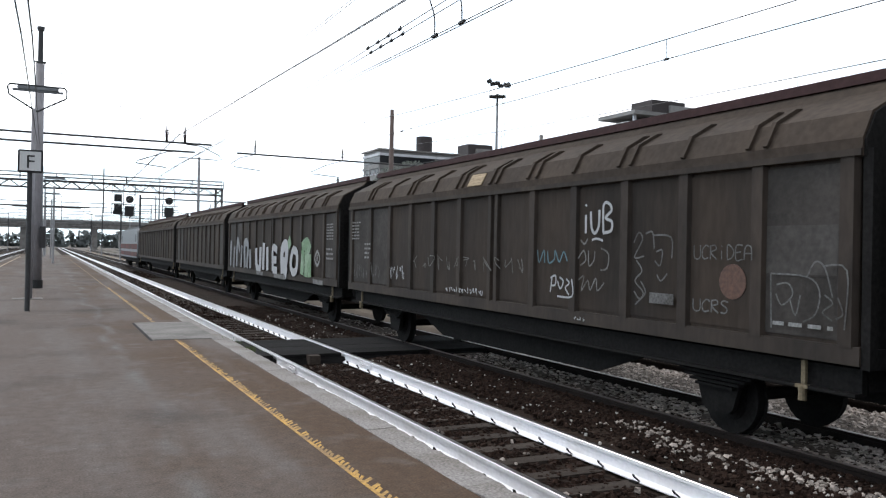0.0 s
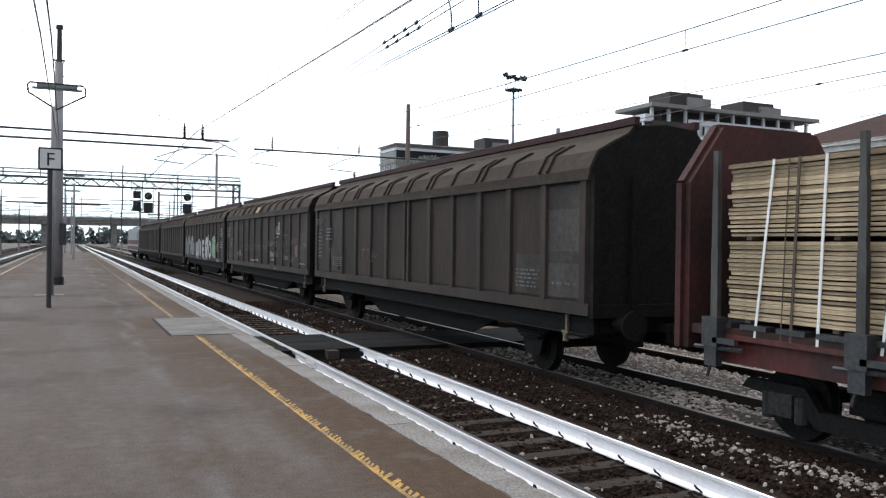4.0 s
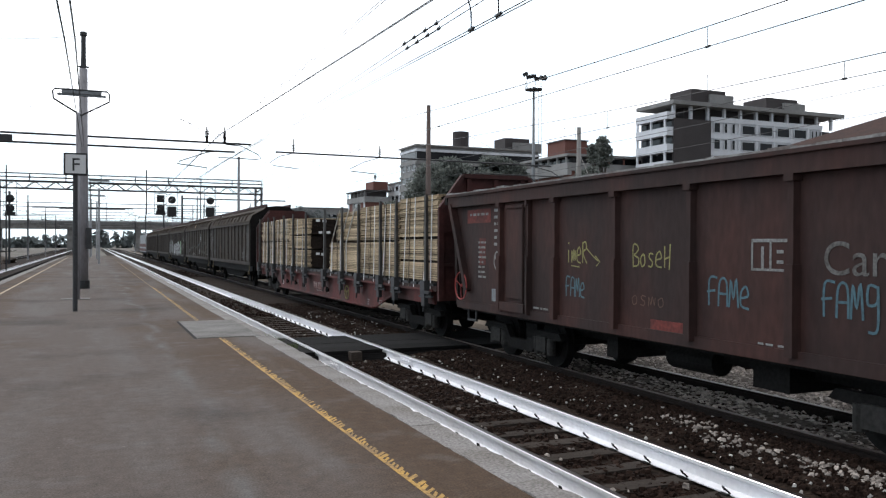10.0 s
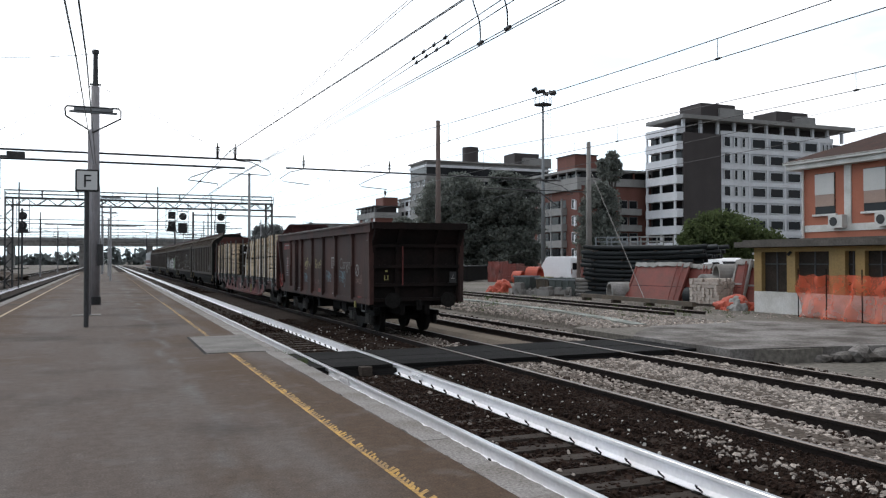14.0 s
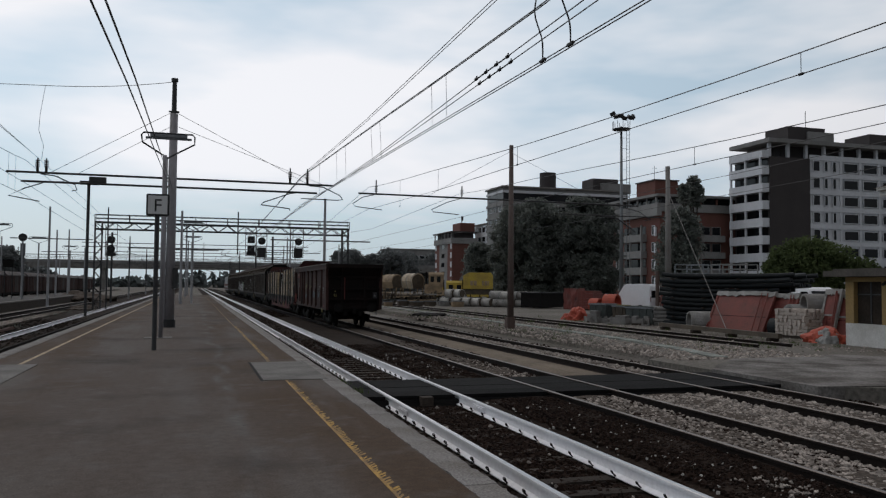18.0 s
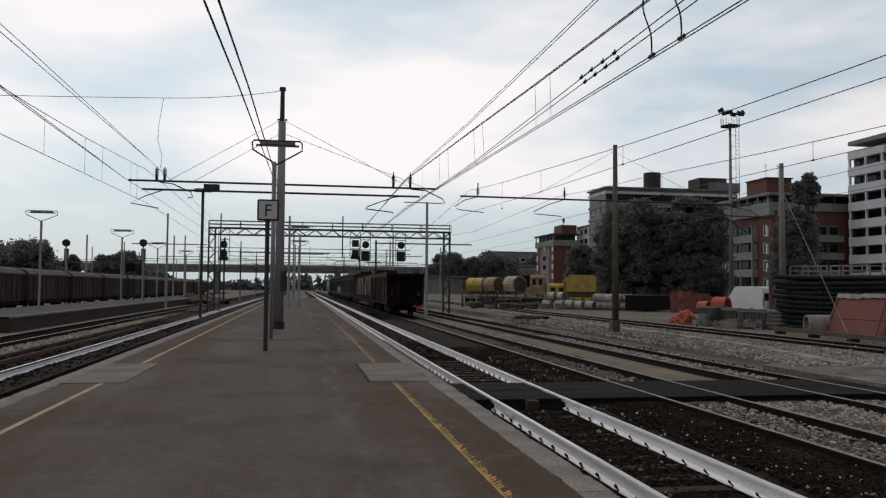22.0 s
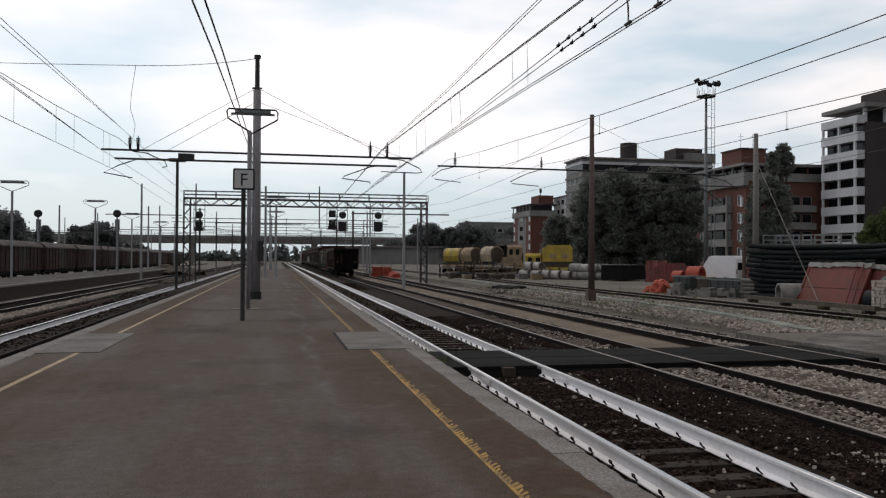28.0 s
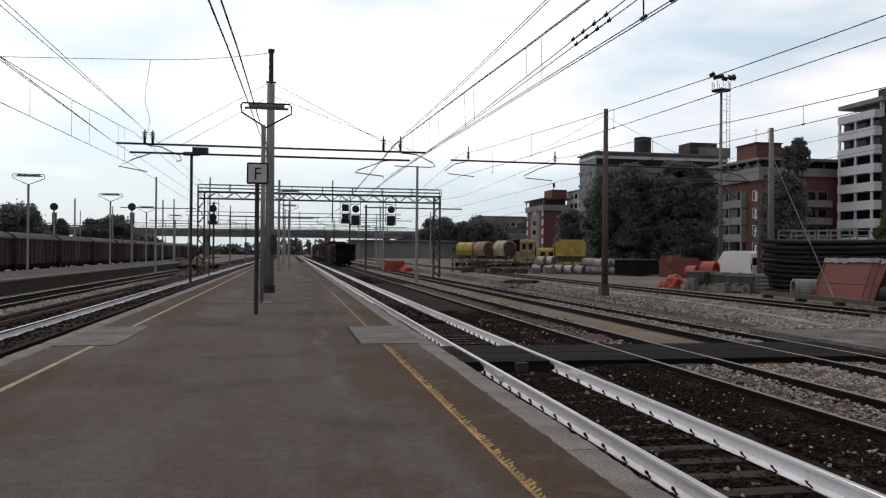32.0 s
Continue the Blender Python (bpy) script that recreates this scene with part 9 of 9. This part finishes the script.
    for cx, cy, n, rows_, r in DRUMS:
        for row in range(rows_):
            for i in range(n - row):
                x, y = cx + (i + row * 0.5) * 2.02 * r * 0.80 + rng.uniform(-0.06, 0.06), cy - (i + row * 0.5) * 2.02 * r * 0.62 + rng.uniform(-0.2, 0.2)
                R, L = r * rng.uniform(0.92, 1.04), rng.uniform(0.9, 1.3)
                d = thing("coil_drum", "pale round drum lying in a storage pile", "drum", "drums of the yard", at=pose(x, y, YARD + R + row * 1.72 * r, 0, 0, (36 if cx < 30 else 52) + rng.uniform(-12, 12)))
                part("barrel", tube(B(), (0, -L / 2, 0), (0, L / 2, 0), R * 0.94, 18), drum_end, d)
                for e in (-L / 2, L / 2 - 0.12):
                    bm = B()
                    tube(bm, (0, e, 0), (0, e + 0.12, 0), R, 18, cap=False)
                    tube(bm, (0, e, 0), (0, e + 0.12, 0), R * 0.9, 18, cap=False)
                    part("rim", bm, bag_white, d, "paler rim")
                part("face", tube(B(), (0, -L / 2 - 0.01, 0), (0, -L / 2 + 0.03, 0), R * 0.86, 18), bin_brown, d, "dark end face")
    for i in range(4):
        heap("gravel_sack", "pale big bag of gravel", 29.5 + i * 1.6, 96 - i * 3, 0.6, 0.6, 0.9, bag_white, 20 + i, cat="sack")
    machines()
    heap("mound", "dark earth mound between the tracks", 16.9, 57.5, 1.5, 1.0, 0.25, under_black, 9)
    net_fence("work_net", "bright red work-site net beside the track", [(12.2, 104), (13.4, 103.5), (14.8, 105)], 1.4, GROUND, 11, net_orange)
    heap("netting", "bright red net in a heap near the track", 14.6, 101, 0.9, 0.9, 0.8, net_orange, 12, base=GROUND)
    s = thing("low_shed", "pale low shed roof behind the vans", "shed", at=pose(45, 38, 0))
    part("wall", box(B(), 0, 6, 0, 9, YARD, 2.1), facade_grey, s)
    part("roof", prism(B(), [(-0.4, 2.1), (6.4, 2.5), (6.4, 2.65), (-0.4, 2.25)], "y", -0.4, 9.4), bag_white, s, "pale sheet roof")
    f = thing("railing", "white metal railing beyond the stacks", "railing", at=pose(44, 62, 0))
    for k in range(9):
        part("post", tube(B(), (k * 0.8, 0, YARD), (k * 0.8, 0, 3.0), 0.05, 5), bag_white, f)
    for z in (1.8, 2.4, 3.0):
        part("bar", tube(B(), (0, 0, z), (6.4, 0, z), 0.05, 5), bag_white, f)


fill_yard()


# ---- beyond the platform's other edge, and the distance ----
def far_side():
    p = thing("far_platform", "low dark platform between the far tracks", "platform", kind="structure")
    part("core", box(B(), -20.4, -14.6, 46, 150, GROUND - 0.05, -0.02), sleeper_wood, p)
    part("surface", box(B(), -20.1, -14.9, 46, 150, -0.02, 0.0), asphalt, p)
    part("edge", box(B(), -14.9, -14.55, 46, 150, -0.1, 0.006), edge_stone, p)
    q = thing("gravel_strip", "pale gravel strip between the far tracks", "gravel", kind="structure")
    rust_red = M("rust_red", (0.075, 0.034, 0.022), 0.9, vary=0.3, scale=3, fine=20)
    part("core", box(B(), -10.65, -9.65, 20, 75, GROUND - 0.05, -0.71), ballast_light, q)
    part("old_rail", beam(B(), (-8.75, 14, -0.72), (-8.72, 48, -0.72), 0.07, 0.14), rust_red, q, "old rusty rail lying beside the track")
    rng = random.Random(6)
    far_rust = M("far_rust", (0.082, 0.050, 0.046), 0.9, vary=0.25, scale=0.6, fine=8, second=(0.050, 0.036, 0.034), amount=0.9, spec=0.1, rand=0.2, stretch=(1, 1, 0.4))
    far_roof = M("far_roof", (0.12, 0.108, 0.106), 0.9, vary=0.2, scale=0.5, fine=6, second=(0.08, 0.07, 0.068), amount=0.8, spec=0.1)
    w = thing("covered_wagon", "rusty brown covered wagon with a dusty grey roof", "wagon", "wagons on the far track", at=pose(-24.3, 62, 0))
    part("body", box(B(), -1.36, 1.36, 0.1, 12.9, 0.3, 2.55), far_rust, w, "rusty brown walls")
    part("roof", prism(B(), [(-1.46, 2.5), (1.46, 2.5), (1.46, 2.62), (1.1, 2.95), (0.5, 3.12), (-0.5, 3.12), (-1.1, 2.95), (-1.46, 2.62)], "y", 0, 13), far_roof, w, "pale dusty roof")
    part("underframe", box(B(), -1.2, 1.2, 0.2, 12.8, 0.0, 0.3), under_black, w)
    for k in range(11):
        part("rib", box(B(), 1.36, 1.43, 0.3 + k * 1.22, 0.42 + k * 1.22, 0.3, 2.5), far_rust, w)
    part("door", box(B(), 1.36, 1.40, 5.3, 7.7, 0.4, 2.45), wagon_brown, w, "darker sliding door")
    for y in (1.5, 3.3, 9.7, 11.5):
        axle(w, y)
    for y, sd in ((0.1, -1), (12.9, 1)):
        buffers(w, y, sd)
    for k in range(1, 11):
        copy_thing(w, pose(-24.3, 62 + k * 14.1, 0))
    for x, y, a, b, c, seed in ((-12.6, 118, 3.2, 5.0, 1.0, 51), (-15.5, 128, 3.0, 6.0, 1.3, 52), (-9.6, 84, 1.0, 3.5, 0.4, 53)):
        heap("gravel_mound", "pale grey gravel mound beside the far tracks", x, y, a, b, c, ballast_light, seed, base=GROUND)
    t = track(-24.3, 50, 300, rail_rust, "track_7", "rusty track under standing wagons")
    e = thing("signal_cabinet", "small dark cabinet on posts by the far track", "cabinet", at=pose(-17.9, 93.7, 0))
    part("box", box(B(), -0.5, 0.5, -0.3, 0.3, 3.2, 4.0), under_black, e)
    for x in (-0.35, 0.35):
        part("post", tube(B(), (x, 0, 0), (x, 0, 3.2), 0.05, 6), dark_steel, e)
    b = thing("road_bridge", "long grey concrete road bridge across the tracks", "bridge", at=pose(0, 318, 0))
    bm = B()
    box(bm, -230, 95, 0, 12, 7.0, 8.9)
    part("deck", bm, concrete, b, "concrete deck")
    part("parapet", box(B(), -230, 95, -0.3, 0, 8.7, 9.9), facade_grey, b, "parapet")
    bm = B()
    tube(bm, (-230, -0.2, 10.9), (95, -0.2, 10.9), 0.07, 5)
    tube(bm, (-230, -0.2, 10.4), (95, -0.2, 10.4), 0.07, 5)
    for k in range(110):
        tube(bm, (-230 + k * 3, -0.2, 9.9), (-230 + k * 3, -0.2, 10.9), 0.06, 4)
    part("railing", bm, grey_steel, b)
    for k in range(14):
        x = -215 + k * 23
        part("pier", box(B(), x - 0.9, x + 0.9, 1, 11, GROUND, 7.0), concrete, b)
    for k in range(9):
        part("lamp_mast", tube(B(), (-200 + k * 34, 1, 8.9), (-200 + k * 34, 1, 17), 0.12, 5), grey_steel, b)
    # the air's haze is painted into the far woods' colour
    haze = M("haze_green", (0.09, 0.105, 0.10), 0.95, vary=0.2, scale=0.05, fine=0.6, second=(0.15, 0.165, 0.17), amount=0.7)
    r = np.random.RandomState(3)
    for x0, x1, y, hmin, hmax, seed in ((-500, 60, 520, 5, 11, 1), (40, 420, 460, 6, 15, 2), (-420, -60, 300, 3, 9, 3)):
        n = 5200
        px = x0 + (x1 - x0) * r.rand(n)
        top = hmin + (hmax - hmin) * (0.5 + 0.5 * np.sin(px * 0.05 + seed) * np.sin(px * 0.013 + 2)) * (0.6 + 0.4 * r.rand(n))
        c = np.stack((px, y + 12 * r.rand(n), GROUND + top * r.rand(n)), 1)
        u, w_ = r.randn(n, 3), r.randn(n, 3)
        u /= np.linalg.norm(u, axis=1)[:, None]
        w_ /= np.linalg.norm(w_, axis=1)[:, None]
        s = 1.1 + 1.2 * r.rand(n, 1)
        v = np.stack((c - u * s, c + w_ * s, c + u * s, c - w_ * s), 1).reshape(-1, 3)
        me = bpy.data.meshes.new("far_woods")
        me.from_pydata(v.tolist(), [], np.arange(n * 4).reshape(-1, 4).tolist())
        me.materials.append(haze)
        tagged(new("far_woods", me), "hazy line of distant trees along the horizon", "trees", kind="stuff")
    g = thing("railway_shed", "long low grey shed far along the line", "shed", at=pose(22, 290, 0))
    part("wall", box(B(), 0, 40, 0, 15, GROUND, 5.5), facade_grey, g)
    part("roof", box(B(), -1, 41, -1, 16, 5.5, 6.0), concrete, g)


far_side()


# ---- what moves ----
# seconds and the place of the last wagon's rear end along the track
TRAIN_Y = [(0, -49.9), (2, -39.5), (6, -18.1), (9, -2.5), (11, 7.6), (14, 22.75), (17, 37.8), (19, 48.4), (23, 70.2), (28, 99.0), (32, 123.4)]


def motions():
    for ob, offset in TRAIN:
        walk(ob, [(t, pose(T2, y + offset, 0)) for t, y in TRAIN_Y])


motions()
